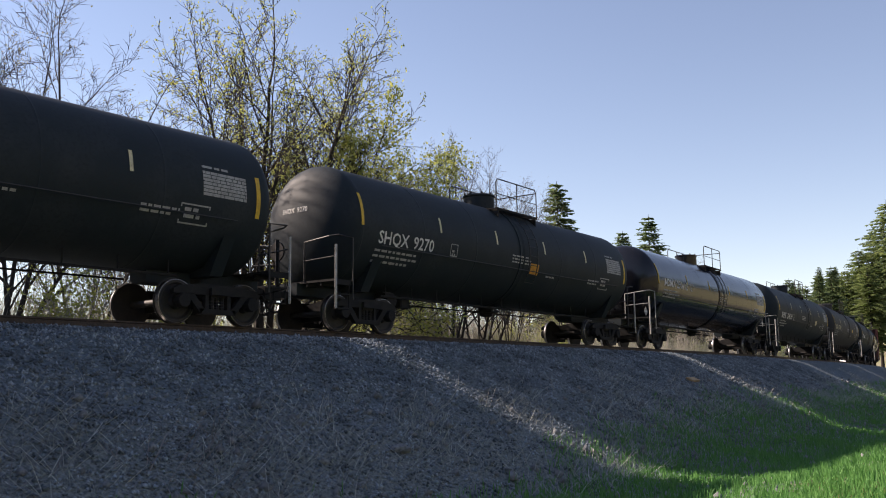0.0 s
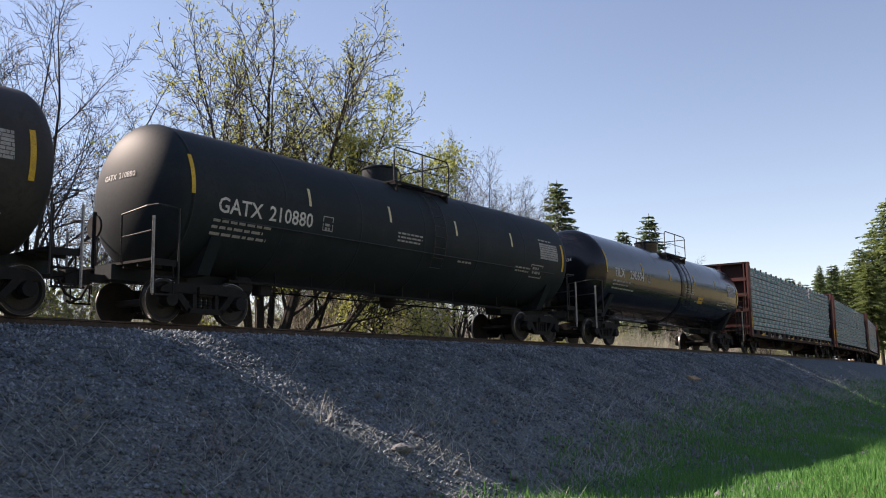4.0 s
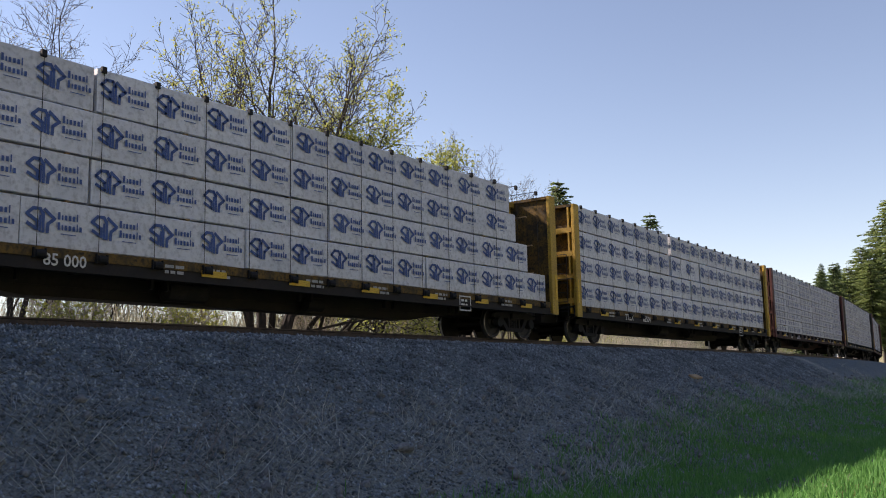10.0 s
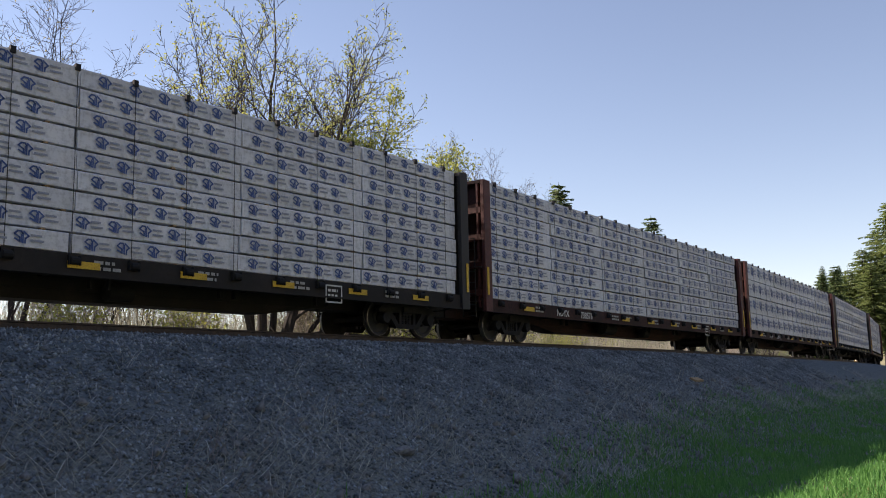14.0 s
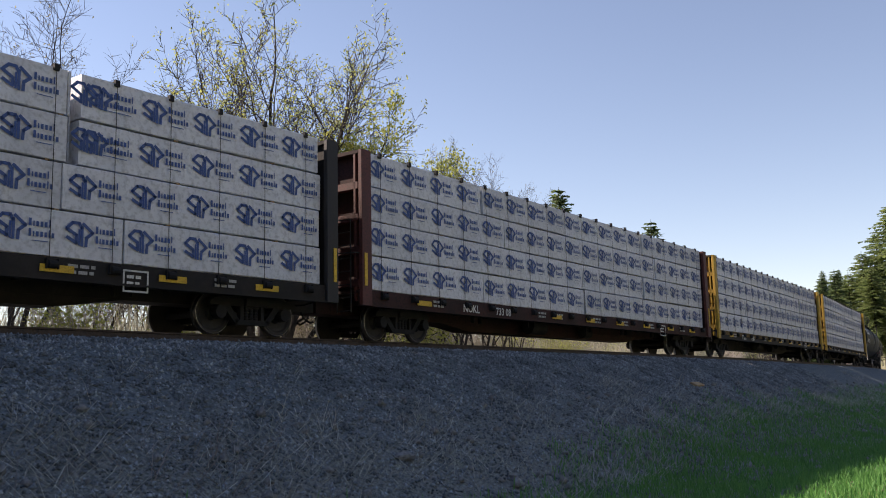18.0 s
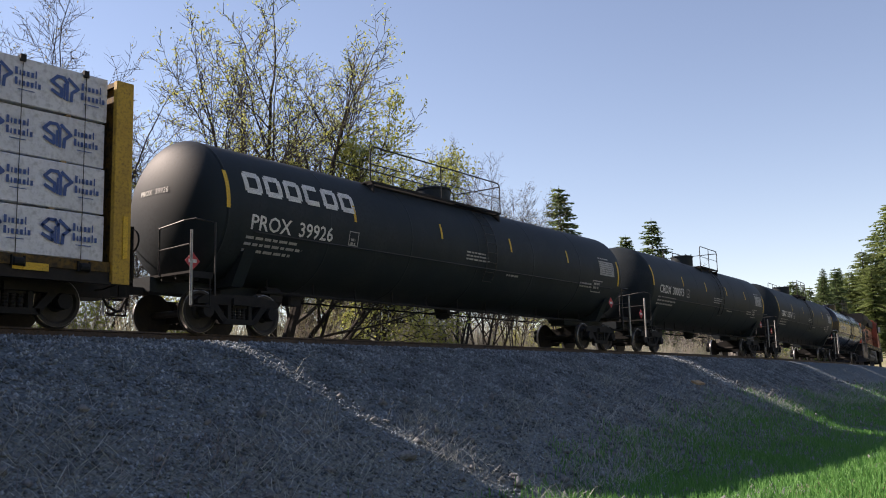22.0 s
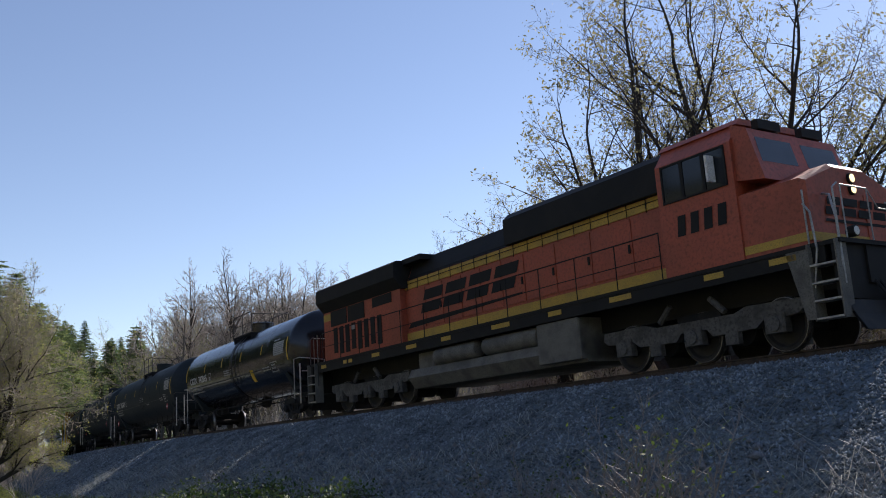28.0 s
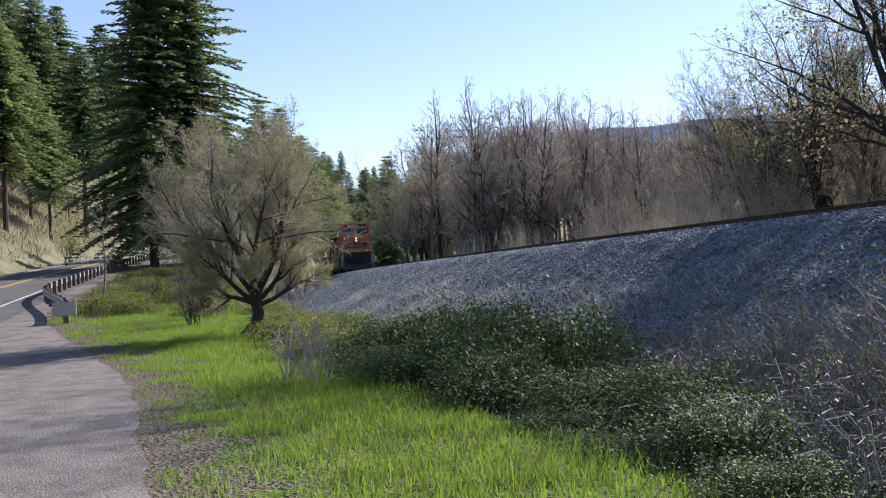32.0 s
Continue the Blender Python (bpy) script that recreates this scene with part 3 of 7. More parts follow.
def wheelset_mesh():
    b = Build()
    for sgn in (1, -1):
        y = 0.70 * sgn
        b.lathe([(y - 0.005 * sgn, 0.47), (y + 0.03 * sgn, 0.49), (y + 0.034 * sgn, 0.455), (y + 0.135 * sgn, 0.45), (y + 0.135 * sgn, 0.38),
                 (y + 0.09 * sgn, 0.34), (y + 0.08 * sgn, 0.17), (y + 0.15 * sgn, 0.13), (y + 0.15 * sgn, 0.07)], 28, "y", (0, 0, 0.455))
    b.lathe([(-0.95, 0.075), (0.95, 0.075)], 10, "y", (0, 0, 0.455))
    return b


def tread_mesh():
    return Build().lathe([(0.74, 0.4575), (0.825, 0.4535), (0.837, 0.445), (0.839, 0.437)], 28, "y", (0, 0, 0.455), False)


def side_frame_mesh():
    b = Build()
    y0, y1 = -0.06, 0.06
    outer = [(-1.12, 0.62), (-1.05, 0.74), (-0.55, 0.80), (0.55, 0.80), (1.05, 0.74), (1.12, 0.62), (0.72, 0.60), (0.46, 0.22), (-0.46, 0.22), (-0.72, 0.60)]
    # top chord, bottom chord and the slanted legs between
    b.prism([(-1.12, 0.60), (-0.72, 0.60), (0.72, 0.60), (1.12, 0.60), (1.12, 0.68), (1.0, 0.76), (0.5, 0.82), (-0.5, 0.82), (-1.0, 0.76), (-1.12, 0.68)], y0, y1, "y")
    b.prism([(-0.46, 0.20), (0.46, 0.20), (0.46, 0.31), (-0.46, 0.31)], y0, y1, "y")
    for sg in (1, -1):
        b.prism([(sg * 0.44, 0.20), (sg * 0.80, 0.60), (sg * 0.62, 0.62), (sg * 0.36, 0.31)][::sg], y0, y1, "y")
        b.prism([(sg * 0.24, 0.31), (sg * 0.33, 0.31), (sg * 0.33, 0.62), (sg * 0.24, 0.62)][::sg], y0, y1, "y")
        b.lathe([(-0.13, 0.14), (-0.10, 0.15), (0.06, 0.15)], 12, "y", (sg * 0.89, 0, 0.455))
    return b


def springs_mesh():
    b = Build()
    for x in (-0.13, 0.0, 0.13):
        b.lathe([(0.31 + 0.03 * i, 0.058 if i % 2 else 0.045) for i in range(11)], 8, "z", (x, 0, 0))
    b.box(-0.24, 0.24, -0.15, 0.15, 0.60, 0.74)
    return b


def bolster_mesh():
    b = Build()
    b.prism([(-1.05, 0.55), (1.05, 0.55), (1.05, 0.74), (0.4, 0.86), (-0.4, 0.86), (-1.05, 0.74)], -0.19, 0.19, "x")
    b.lathe([(0.84, 0.32), (1.0, 0.32)], 14, "z")
    for x in (-0.52, 0.52):
        b.box(x - 0.05, x + 0.05, -0.85, 0.85, 0.30, 0.44)
    return b


def freight_truck(parent, x):
    t = new("truck")
    t.parent = parent
    t.matrix_basis = pose(x, 0, 0)
    for dx in (-0.89, 0.89):
        ws = part("wheelset", shared("wheelset", wheelset_mesh, "wheel", True), "", t, at=pose(dx, 0, 0))
        for turn in (0, 180):
            part("tread", shared("tread", tread_mesh, "tread", True), "", ws, "bright worn steel wheel rim", at=pose(0, 0, 0, 0, 0, turn))
    for sg in (1, -1):
        part("side_frame", shared("side_frame", side_frame_mesh, "iron"), "", t, at=pose(0, 0.99 * sg, 0, 0, 0, 0 if sg < 0 else 180))
        part("spring_nest", shared("spring_nest", springs_mesh, "iron"), "", t, at=pose(0, 0.99 * sg, 0))
    part("bolster", shared("bolster", bolster_mesh, "iron"), "", t)
    return t


def coupler_mesh():
    b = Build()
    b.box(-0.75, -0.22, -0.08, 0.08, 0.80, 0.95, 0.02)
    b.prism([(-0.26, -0.13), (-0.05, -0.17), (0.03, -0.10), (-0.04, 0.0), (0.03, 0.06), (0.0, 0.15), (-0.12, 0.19), (-0.26, 0.12)], 0.72, 1.0)
    b.tube([(-0.5, -0.3, 0.78), (-0.35, -0.32, 0.50), (-0.12, -0.30, 0.40), (0.0, -0.28, 0.43)], 0.028, 6)
    b.tube([(-0.62, 0, 0.80), (-0.62, -0.6, 0.78), (-0.62, -1.25, 0.86), (-0.62, -1.3, 1.0)], 0.016, 5)
    return b


def couplers(parent, half):
    for sg in (1, -1):
        part("coupler", shared("coupler", coupler_mesh, "iron"), "", parent, at=pose(half * sg, 0, 0, 0, 0, 0 if sg > 0 else 180))


def on_side(parent, me, x, y, z, name="lettering", label=""):
    """Fixes flat writing or print to a side that faces the road."""
    return part(name, me, "", parent, label, at=pose(x, y, z, 90, 0, 0))


def curved(me, rad, zc):
    """Bends flat print (x, y up) on to a shell of that radius, whose middle is zc high; y is height."""
    for v in me.vertices:
        h = max(-0.995, min(0.995, (v.co.y - zc) / rad))
        v.co = (v.co.x, -math.cos(math.asin(h)) * (rad + 0.008), v.co.y)
    me.update()
    return me


def print_rows(b, x, y, rows, length, h, gap, rnd, word=0.22):
    """Lines of bars for writing that is too small to read."""
    for r in range(rows):
        u = x
        end = x + length * rnd.uniform(0.7, 1.0)
        while u < end:
            k = rnd.uniform(0.5, 1.4) * word
            b.quad((u, y - r * (h + gap), 0), (min(end, u + k), y - r * (h + gap), 0), (min(end, u + k), y - r * (h + gap) + h, 0), (u, y - r * (h + gap) + h, 0))
            u += k + word * 0.25
    return b


def fine(b, nx):
    """The same quads cut across into short pieces, so that they can follow a curve."""
    c = Build()
    for q in b.f:
        p = [Vector(b.v[i]) for i in q]
        for j in range(nx):
            lo, hi = j / nx, (j + 1) / nx
            c.quad(p[0].lerp(p[3], lo), p[1].lerp(p[2], lo), p[1].lerp(p[2], hi), p[0].lerp(p[3], hi))
    return c


def frame_box(b, x, y, w, h, t):
    b.quad((x, y, 0), (x + w, y, 0), (x + w, y + t, 0), (x, y + t, 0))
    b.quad((x, y + h - t, 0), (x + w, y + h - t, 0), (x + w, y + h, 0), (x, y + h, 0))
    b.quad((x, y, 0), (x + t, y, 0), (x + t, y + h, 0), (x, y + h, 0))
    b.quad((x + w - t, y, 0), (x + w, y, 0), (x + w, y + h, 0), (x + w - t, y + h, 0))
    return b


# ---- tank cars ----
RAD, ZC = 1.57, 2.66


def tank_shell(length, rad, k=48, belt=False):
    """A welded shell along x with bulged ends; shallow weld seams show as rings."""
    b = Build()
    h = length / 2
    dome = 0.62
    prof = [(-h + dome * (1 - math.cos(math.pi / 2 * i / 12)), max(0.012, rad * math.sin(math.pi / 2 * i / 12))) for i in range(13)]
    seams = [-h + dome + 0.02] + [-h + dome + (2 * h - 2 * dome) * j / 6 for j in range(1, 6)]
    for s in seams:
        prof += [(s - 0.05, rad), (s - 0.012, rad), (s, rad + 0.005), (s + 0.012, rad), (s + 0.05, rad)]
    if belt:
        prof += [(-0.2, rad), (-0.14, rad), (-0.13, rad + 0.03), (-0.11, rad + 0.03), (0.11, rad + 0.03), (0.13, rad + 0.03), (0.14, rad), (0.2, rad)]
        prof.sort(key=lambda p: p[0])
    prof += [(h - dome * (1 - math.cos(math.pi / 2 * i / 12)), max(0.012, rad * math.sin(math.pi / 2 * i / 12))) for i in reversed(range(13))]
    b.lathe(prof, k, "x", (0, 0, 0))
    return b


def tank_car(q0, q1, mark, number, label, paint="tank", stripe="cream", edge="yellow", rad=RAD, drop=0.0, belt=False, dome_x=0.0,
             pale_end=False, extra=None, long_walk=False, placard=None, seed=1, word_y=3.05, mark_paint="white", big_bars=False, longer=0.0):
    rnd = random.Random(seed)
    length = q1 - q0
    half = length / 2
    zc = ZC - drop
    car = thing("tank_car", label, "tank car", "tank cars of the train")
    shell_len = length - 1.9
    hs = shell_len / 2
    part("shell", tank_shell(shell_len + longer, rad, belt=belt), paint, car, smooth=True, at=pose(-longer / 2, 0, zc))
    for sg in (1, -1):
        freight_truck(car, sg * (half - 2.35))
        # stub sill and saddle
        b = Build()
        b.box(sg * (half - 0.62) - 0.0 if sg < 0 else half - 3.6, -(half - 3.6) if sg < 0 else half - 0.62, -0.28, 0.28, 0.86, 1.16)
        x = sg * (half - 2.35)
        b.prism([(-0.95, 1.02), (0.95, 1.02), (1.38, zc - 0.85), (1.25, zc - 0.98), (0.7, zc - rad + 0.12), (-0.7, zc - rad + 0.12), (-1.25, zc - 0.98), (-1.38, zc - 0.85)], x - 0.16, x + 0.16, "x")
        part("stub_sill", b, "tank", car)
        # end platform with steps and rails
        b = Build()
        xe = sg * (half - 0.72)
        xi = sg * (half - 1.32)
        x0, x1 = min(xe, xi), max(xe, xi)
        b.box(x0, x1, -1.42, 1.42, 1.14, 1.19)
        for j in range(7):
            b.box(x0 + 0.02, x1 - 0.02, -1.42 + j * 0.45, -1.38 + j * 0.45, 1.06, 1.14)
        for yy in (-1.4, 1.4):
            for zz in (0.82, 0.48):
                b.box(x0 + 0.08, x1 - 0.08, yy - 0.07, yy + 0.07, zz, zz + 0.03)
            for xx in (x0 + 0.08, x1 - 0.08):
                b.tube([(xx, yy, 1.15), (xx, yy, 0.48)], 0.018, 5)
        part("end_platform", b, "iron", car)
        for yy in (-1.46, 1.46):
            b = Build()
            b.tube([(xe, yy * 0.3, 1.18), (xe, yy * 0.3, 2.14), (xe, yy * 0.85, 2.22), (xe - sg * 0.1, yy, 2.24), (xi, yy, 2.22), (xi, yy, 0.72)], 0.021, 6)
            b.tube([(xe, yy * 0.3, 1.68), (xe, yy * 0.95, 1.72)], 0.016, 6)
            part("handrail", b, "pale_rail" if pale_end else "railing", car)
            part("grab_post", Build().tube([(xe, yy, 0.5), (xe, yy, 2.0)], 0.03, 6), "pale_rail", car, "pale upright grab post")
        part("brake_stand", Build().tube([(xe, 0.5, 1.15), (xe, 0.5, 2.3)], 0.05, 6).lathe([(0.0, 0.24), (0.04, 0.25), (0.05, 0.2)], 14, "x", (xe - 0.02, 0.5, 2.0)), "iron", car)
        # brake gear under the end
    b = Build()
    b.lathe([(-0.42, 0.03), (-0.40, 0.24), (0.0, 0.24), (0.02, 0.03)], 14, "x", (-half + 3.9, -0.5, 0.9))
    part("brake_cylinder", b, "iron", car)
    part("brake_valve", Build().box(-half + 4.2, -half + 4.6, -0.65, -0.35, 0.75, 1.05, 0.04), "iron", car)
    b = Build()
    b.tube([(-half + 3.2, 1.1, 1.05), (half - 3.2, 1.1, 1.05)], 0.022, 6)
    b.tube([(-half + 3.2, -0.75, 0.98), (half - 3.2, -0.75, 0.98)], 0.03, 6)
    for i in range(11):
        x = -half + 3.4 + (length - 6.8) * i / 10
        b.tube([(x, -0.75, 0.98), (x, -0.75, zc - rad * 0.82)], 0.016, 5)
    part("brake_pipe", b, "iron", car)
    # long grab rail low on the near side
    b = Build()
    for sg in (1, -1):
        y = -sg * 0 - 1.0 * rad * sg
        b.tube([(-half + 2.3, sg * (rad + 0.05) * 0.96, zc - 0.52), (half - 2.3, sg * (rad + 0.05) * 0.96, zc - 0.52)], 0.015, 5)
        for i in range(13):
            x = -half + 2.4 + (length - 4.8) * i / 12
            b.tube([(x, sg * rad * 0.9, zc - 0.52), (x, sg * (rad + 0.05) * 0.96, zc - 0.52)], 0.012, 4)
    part("grab_rail", b, "railing", car)
    # outlet under the middle
    b = Build()
    b.lathe([(zc - rad - 0.32, 0.11), (zc - rad - 0.28, 0.2), (zc - rad + 0.05, 0.26)], 14, "z", (0.3, 0, 0))
    b.box(0.05, 0.55, -0.35, 0.35, zc - rad - 0.18, zc - rad - 0.12)
    part("bottom_outlet", b, "iron", car, smooth=True)
    # top fittings
    zt = zc + rad
    b = Build()
    b.lathe([(zt - 0.12, 0.50), (zt + 0.34, 0.50), (zt + 0.36, 0.53), (zt + 0.40, 0.53), (zt + 0.43, 0.47)], 22, "z", (dome_x, 0, 0))
    for i in range(8):
        a = i * math.pi / 4
        b.lathe([(zt + 0.40, 0.035), (zt + 0.48, 0.03)], 6, "z", (dome_x + 0.45 * math.cos(a), 0.45 * math.sin(a), 0))
    part("manway", b, paint, car, smooth=True)
    b = Build()
    x0, x1 = (dome_x - 4.2, dome_x + 1.9) if long_walk else (dome_x - 0.75, dome_x + 1.7)
    for i in range(int((x1 - x0) / 0.09)):
        b.box(x0 + i * 0.09, x0 + i * 0.09 + 0.035, -1.12, -0.55, zt - 0.22, zt - 0.19)
    for yy in (-1.14, -0.84, -0.56):
        b.box(x0, x1, yy - 0.02, yy + 0.02, zt - 0.25, zt - 0.19)
    for xx in (x0 + 0.1, x1 - 0.1):
        b.box(xx - 0.03, xx + 0.03, -1.14, -0.4, zt - 0.52, zt - 0.24)
    part("walkway", b, "iron", car)
    b = Build()
    for yy in (-1.13, 0.62):
        b.tube([(x0, yy, zt - 0.2), (x0, yy, zt + 0.62), (x0 + 0.1, yy, zt + 0.72), (x1 - 0.1, yy, zt + 0.72), (x1, yy, zt + 0.62), (x1, yy, zt - 0.2)], 0.02, 6)
        b.tube([(x0, yy, zt + 0.25), (x1, yy, zt + 0.25)], 0.014, 5)
        b.tube([((x0 + x1) / 2, yy, zt - 0.2), ((x0 + x1) / 2, yy, zt + 0.72)], 0.018, 5)
    for xx in (x1,):
        b.tube([(xx, -1.13, zt + 0.62), (xx, 0.62, zt + 0.62)], 0.018, 5)
    part("top_railing", b, "railing", car)
    for sg in (1, -1):
        b = Build()
        for xx in (dome_x + 0.35, dome_x + 0.85):
            pts = [(xx, sg * math.sin(a) * (rad + 0.07), zc + math.cos(a) * (rad + 0.07)) for a in [radians(40 + 10 * i) for i in range(9)]]
            b.tube(pts, 0.016, 5)
        for i in range(9):
            a = radians(42 + 10 * i)
            b.tube([(dome_x + 0.35, sg * math.sin(a) * (rad + 0.07), zc + math.cos(a) * (rad + 0.07)), (dome_x + 0.85, sg * math.sin(a) * (rad + 0.07), zc + math.cos(a) * (rad + 0.07))], 0.012, 4)
        part("ladder", b, "railing", car)
    # markings on the side
    side = hs - 0.75
    for x, h0, h1, wdt in [(-side - 0.14, zc - 0.1, zc + 0.72, 0.10), (side - 0.05, zc - 0.4, zc + 0.5, 0.11)]:
        b = Build()
        b.quad((x - wdt / 2, h0, 0), (x + wdt / 2, h0, 0), (x + wdt / 2, h1, 0), (x - wdt / 2, h1, 0))
        part("end_stripe", curved(fine(b, 8).mesh("end_stripe", M[edge]), rad, zc), "", car, "yellow reflective stripe")
    for x in [(-side + 0.28) + (2 * side - 0.56) * j / 5 for j in (1, 2, 3, 4)]:
        b = Build()
        b.quad((x - 0.04, zc + 0.1, 0), (x + 0.04, zc + 0.1, 0), (x + 0.04, zc + 0.52, 0), (x - 0.04, zc + 0.52, 0))
        part("reflector", curved(fine(b, 5).mesh("reflector", M[stripe]), rad, zc), "", car, "reflective stripe")
    for word, x, say in ((mark, -side + 0.5, "reporting mark"), (number, -side + 0.72 + 0.3 * len(mark), "car number")):
        me = letters(word, 0.45, mark_paint, 0.014)
        for v in me.vertices:
            v.co.x, v.co.y = v.co.x + x, v.co.y + word_y - drop - 0.42
        part("lettering", curved(me, rad, zc), "", car, mark_paint + " painted " + say)
    b = Build()
    print_rows(b, -side + 0.45, word_y - drop - 0.62, 3, 2.0, 0.055, 0.075, rnd, 0.2)
    tagged(part("stencil", curved(b.mesh("stencil", M["grey_print"]), rad, zc), "", car, "small white stencilled lines"), kind="stuff")
    b = Build()
    print_rows(b, -0.6 + rnd.uniform(-1, 1), zc - 0.15, 3, 1.3, 0.045, 0.05, rnd, 0.15)
    tagged(part("stencil", curved(b.mesh("stencil", M["grey_print"]), rad, zc), "", car, "small white stencilled lines"), kind="stuff")
    b = Build()
    print_rows(b, side - 2.9, zc - 0.5, 2, 0.9, 0.05, 0.05, rnd, 0.15)
    print_rows(b, 1.6, zc - 0.62, 1, 0.8, 0.05, 0.05, rnd, 0.15)
    tagged(part("stencil", curved(b.mesh("stencil", M["grey_print"]), rad, zc), "", car, "small white stencilled lines"), kind="stuff")
    b = Build()
    frame_box(b, -side + 3.6, word_y - drop - 0.44, 0.34, 0.34, 0.022)
    print_rows(b, -side + 3.67, word_y - drop - 0.33, 2, 0.18, 0.06, 0.03, rnd, 0.12)
    tagged(part("stencil", curved(b.mesh("stencil", M["grey_print"]), rad, zc), "", car, "small white framed stencil"), kind="stuff")
    b = Build()
    frame_box(b, side - 2.0, zc - 0.72, 0.72, 0.40, 0.03)
    print_rows(b, side - 1.9, zc - 0.47, 2, 0.5, 0.07, 0.06, rnd, 0.18)
    tagged(part("stencil", curved(b.mesh("stencil", M["grey_print"]), rad, zc), "", car, "small white stencilled lines"), kind="stuff")
    b = Build()
    x, z = side - 1.5, zc - 0.1
    print_rows(b, x, z + 0.58, 1, 0.9, 0.05, 0.03, rnd, 0.2)
    for r in range(7):
        u = 0
        while u < 1.12:
            k = rnd.uniform(0.06, 0.26)
            b.quad((x + u, z + r * 0.075, 0), (x + min(1.12, u + k), z + r * 0.075, 0), (x + min(1.12, u + k), z + r * 0.075 + 0.062, 0), (x + u, z + r * 0.075 + 0.062, 0))
            u += k + 0.012
    tagged(part("data_panel", curved(b.mesh("data_panel", M["grey_print"]), rad, zc), "", car, "pale grey data panel"), kind="stuff")
    if placard:
        x = -hs + 0.25
        for xx, yy, zz, ry in ((-half + 0.95, -1.2, 1.42, 0), (side - 0.75, -1.56, 1.62, 0)):
            b = Build()
            b.prism([(-0.19, 0), (0, -0.19), (0.19, 0), (0, 0.19)], -0.008, 0.0, "y")
            pl = part("placard", b, placard, car, "diamond-shaped hazard placard", at=pose(xx, yy, zz))
            b = Build()
            b.prism([(-0.1, -0.035), (0.1, -0.035), (0.1, 0.035), (-0.1, 0.035)], -0.012, -0.0085, "y")
            part("placard_panel", b, "white", pl)
    if extra:
        for kind, x, z, w, h, paint2 in extra:
            b = Build()
            b.quad((x, z, 0), (x + w, z, 0), (x + w, z + h, 0), (x, z + h, 0))
            part(kind, curved(fine(b, 6).mesh(kind, M[paint2]), rad, zc), "", car)
    if big_bars:
        b = Build()
        for j in range(6):
            x = -side + 0.35 + j * 0.6
            z = zc + 0.3
            w, h, t = 0.5, 0.5, 0.125
            b.quad((x, z + 0.05, 0), (x + t, z + 0.05, 0), (x + t, z + h - 0.05, 0), (x, z + h - 0.05, 0))
            b.quad((x + 0.05, z + h - t, 0.001), (x + w - 0.05, z + h - t, 0.001), (x + w - 0.05, z + h, 0.001), (x + 0.05, z + h, 0.001))
            b.quad((x + 0.05, z, 0.001), (x + w - 0.05, z, 0.001), (x + w - 0.05, z + t, 0.001), (x + 0.05, z + t, 0.001))
            if j != 3:
                b.quad((x + w - t, z + 0.05, 0), (x + w, z + 0.05, 0), (x + w, z + h - 0.05, 0), (x + w - t, z + h - 0.05, 0))
        part("logo", curved(fine(b, 4).mesh("logo", M["white"]), rad, zc), "", car, "white owner's mark as plain shapes")
    # end marking on the head that faces back along the train
    for word, kind, y0 in ((mark, "end_mark", 0.62), (number, "end_number", 0.06)):
        me = letters(word, 0.17, mark_paint, 0.01)
        for v in me.vertices:
            y, z = y0 - v.co.x, v.co.y + 0.32
            v.co = (-hs - longer + 0.62 * (1 - math.sqrt(max(0.0, 1 - (y * y + z * z) / rad ** 2))) - 0.01, y, z)
        part(kind, me, "", car, at=pose(0, 0, zc))
    couplers(car, half)
    MOVING.append((car, (q0 + q1) / 2))
    return car

# ---- centre-beam lumber cars ----
DECK, TOP = 1.16, 4.62
HALF = {"brown_car": 11.95, "black_car": 11.92, "yellow_car": 11.66}       # outer face of each bulkhead from the middle


def bulkhead_mesh(cap):
    """The end wall, seen from outside: posts at both edges, cross ribs and the sheet behind them; x grows inwards."""
    b = Build()
    b.box(0.22, 0.27, -1.42, 1.42, DECK - 0.1, TOP - 0.06)
    b.box(-0.005, 0.34, -1.42, 1.42, TOP - 0.09, TOP + 0.0)
    return b


def bulkhead_ladder_mesh():
    b = Build()
    for y in (-1.22, -0.78):
        b.tube([(-0.07, y, 0.62), (-0.07, y, 2.9)], 0.017, 5)
    for i in range(8):
        z = 0.66 + i * 0.32
        b.tube([(-0.07, -1.22, z), (-0.07, -0.78, z)], 0.014, 5)
    b.tube([(0.02, -1.44, 2.05), (-0.12, -1.40, 2.05), (-0.14, 0.2, 2.12), (0.02, 0.2, 2.12)], 0.017, 5)
    b.tube([(0.05, 0.9, 1.2), (-0.14, 0.9, 1.2), (-0.14, 0.9, 2.0), (0.05, 0.9, 2.0)], 0.017, 5)
    b.lathe([(-0.10, 0.28), (-0.07, 0.28)], 14, "x", (-0.03, 0.55, 2.4))
    return b


def deck_mesh(h):
    b = Build()
    b.box(-h, h, -1.40, 1.40, DECK - 0.07, DECK)
    for sg in (1, -1):
        # deep channel along each edge, and its flange
        b.box(-h, h, sg * 1.42 - 0.03, sg * 1.42 + 0.03, DECK - 0.36, DECK + 0.01)
        b.box(-h, h, sg * 1.46 - 0.05, sg * 1.46 + 0.05, DECK - 0.39, DECK - 0.35)
    b.box(-h - 0.35, h + 0.35, -0.33, 0.33, DECK - 0.52, DECK - 0.07)
    # fish-belly middle sill
    b.prism([(-7.2, DECK - 0.5), (7.2, DECK - 0.5), (5.6, DECK - 0.72), (-5.6, DECK - 0.72)][::-1], -0.3, 0.3, "y")
    for i in range(15):
        x = -h + 0.7 + i * (2 * h - 1.4) / 14
        b.box(x - 0.04, x + 0.04, -1.4, 1.4, DECK - 0.30, DECK - 0.07)
    return b


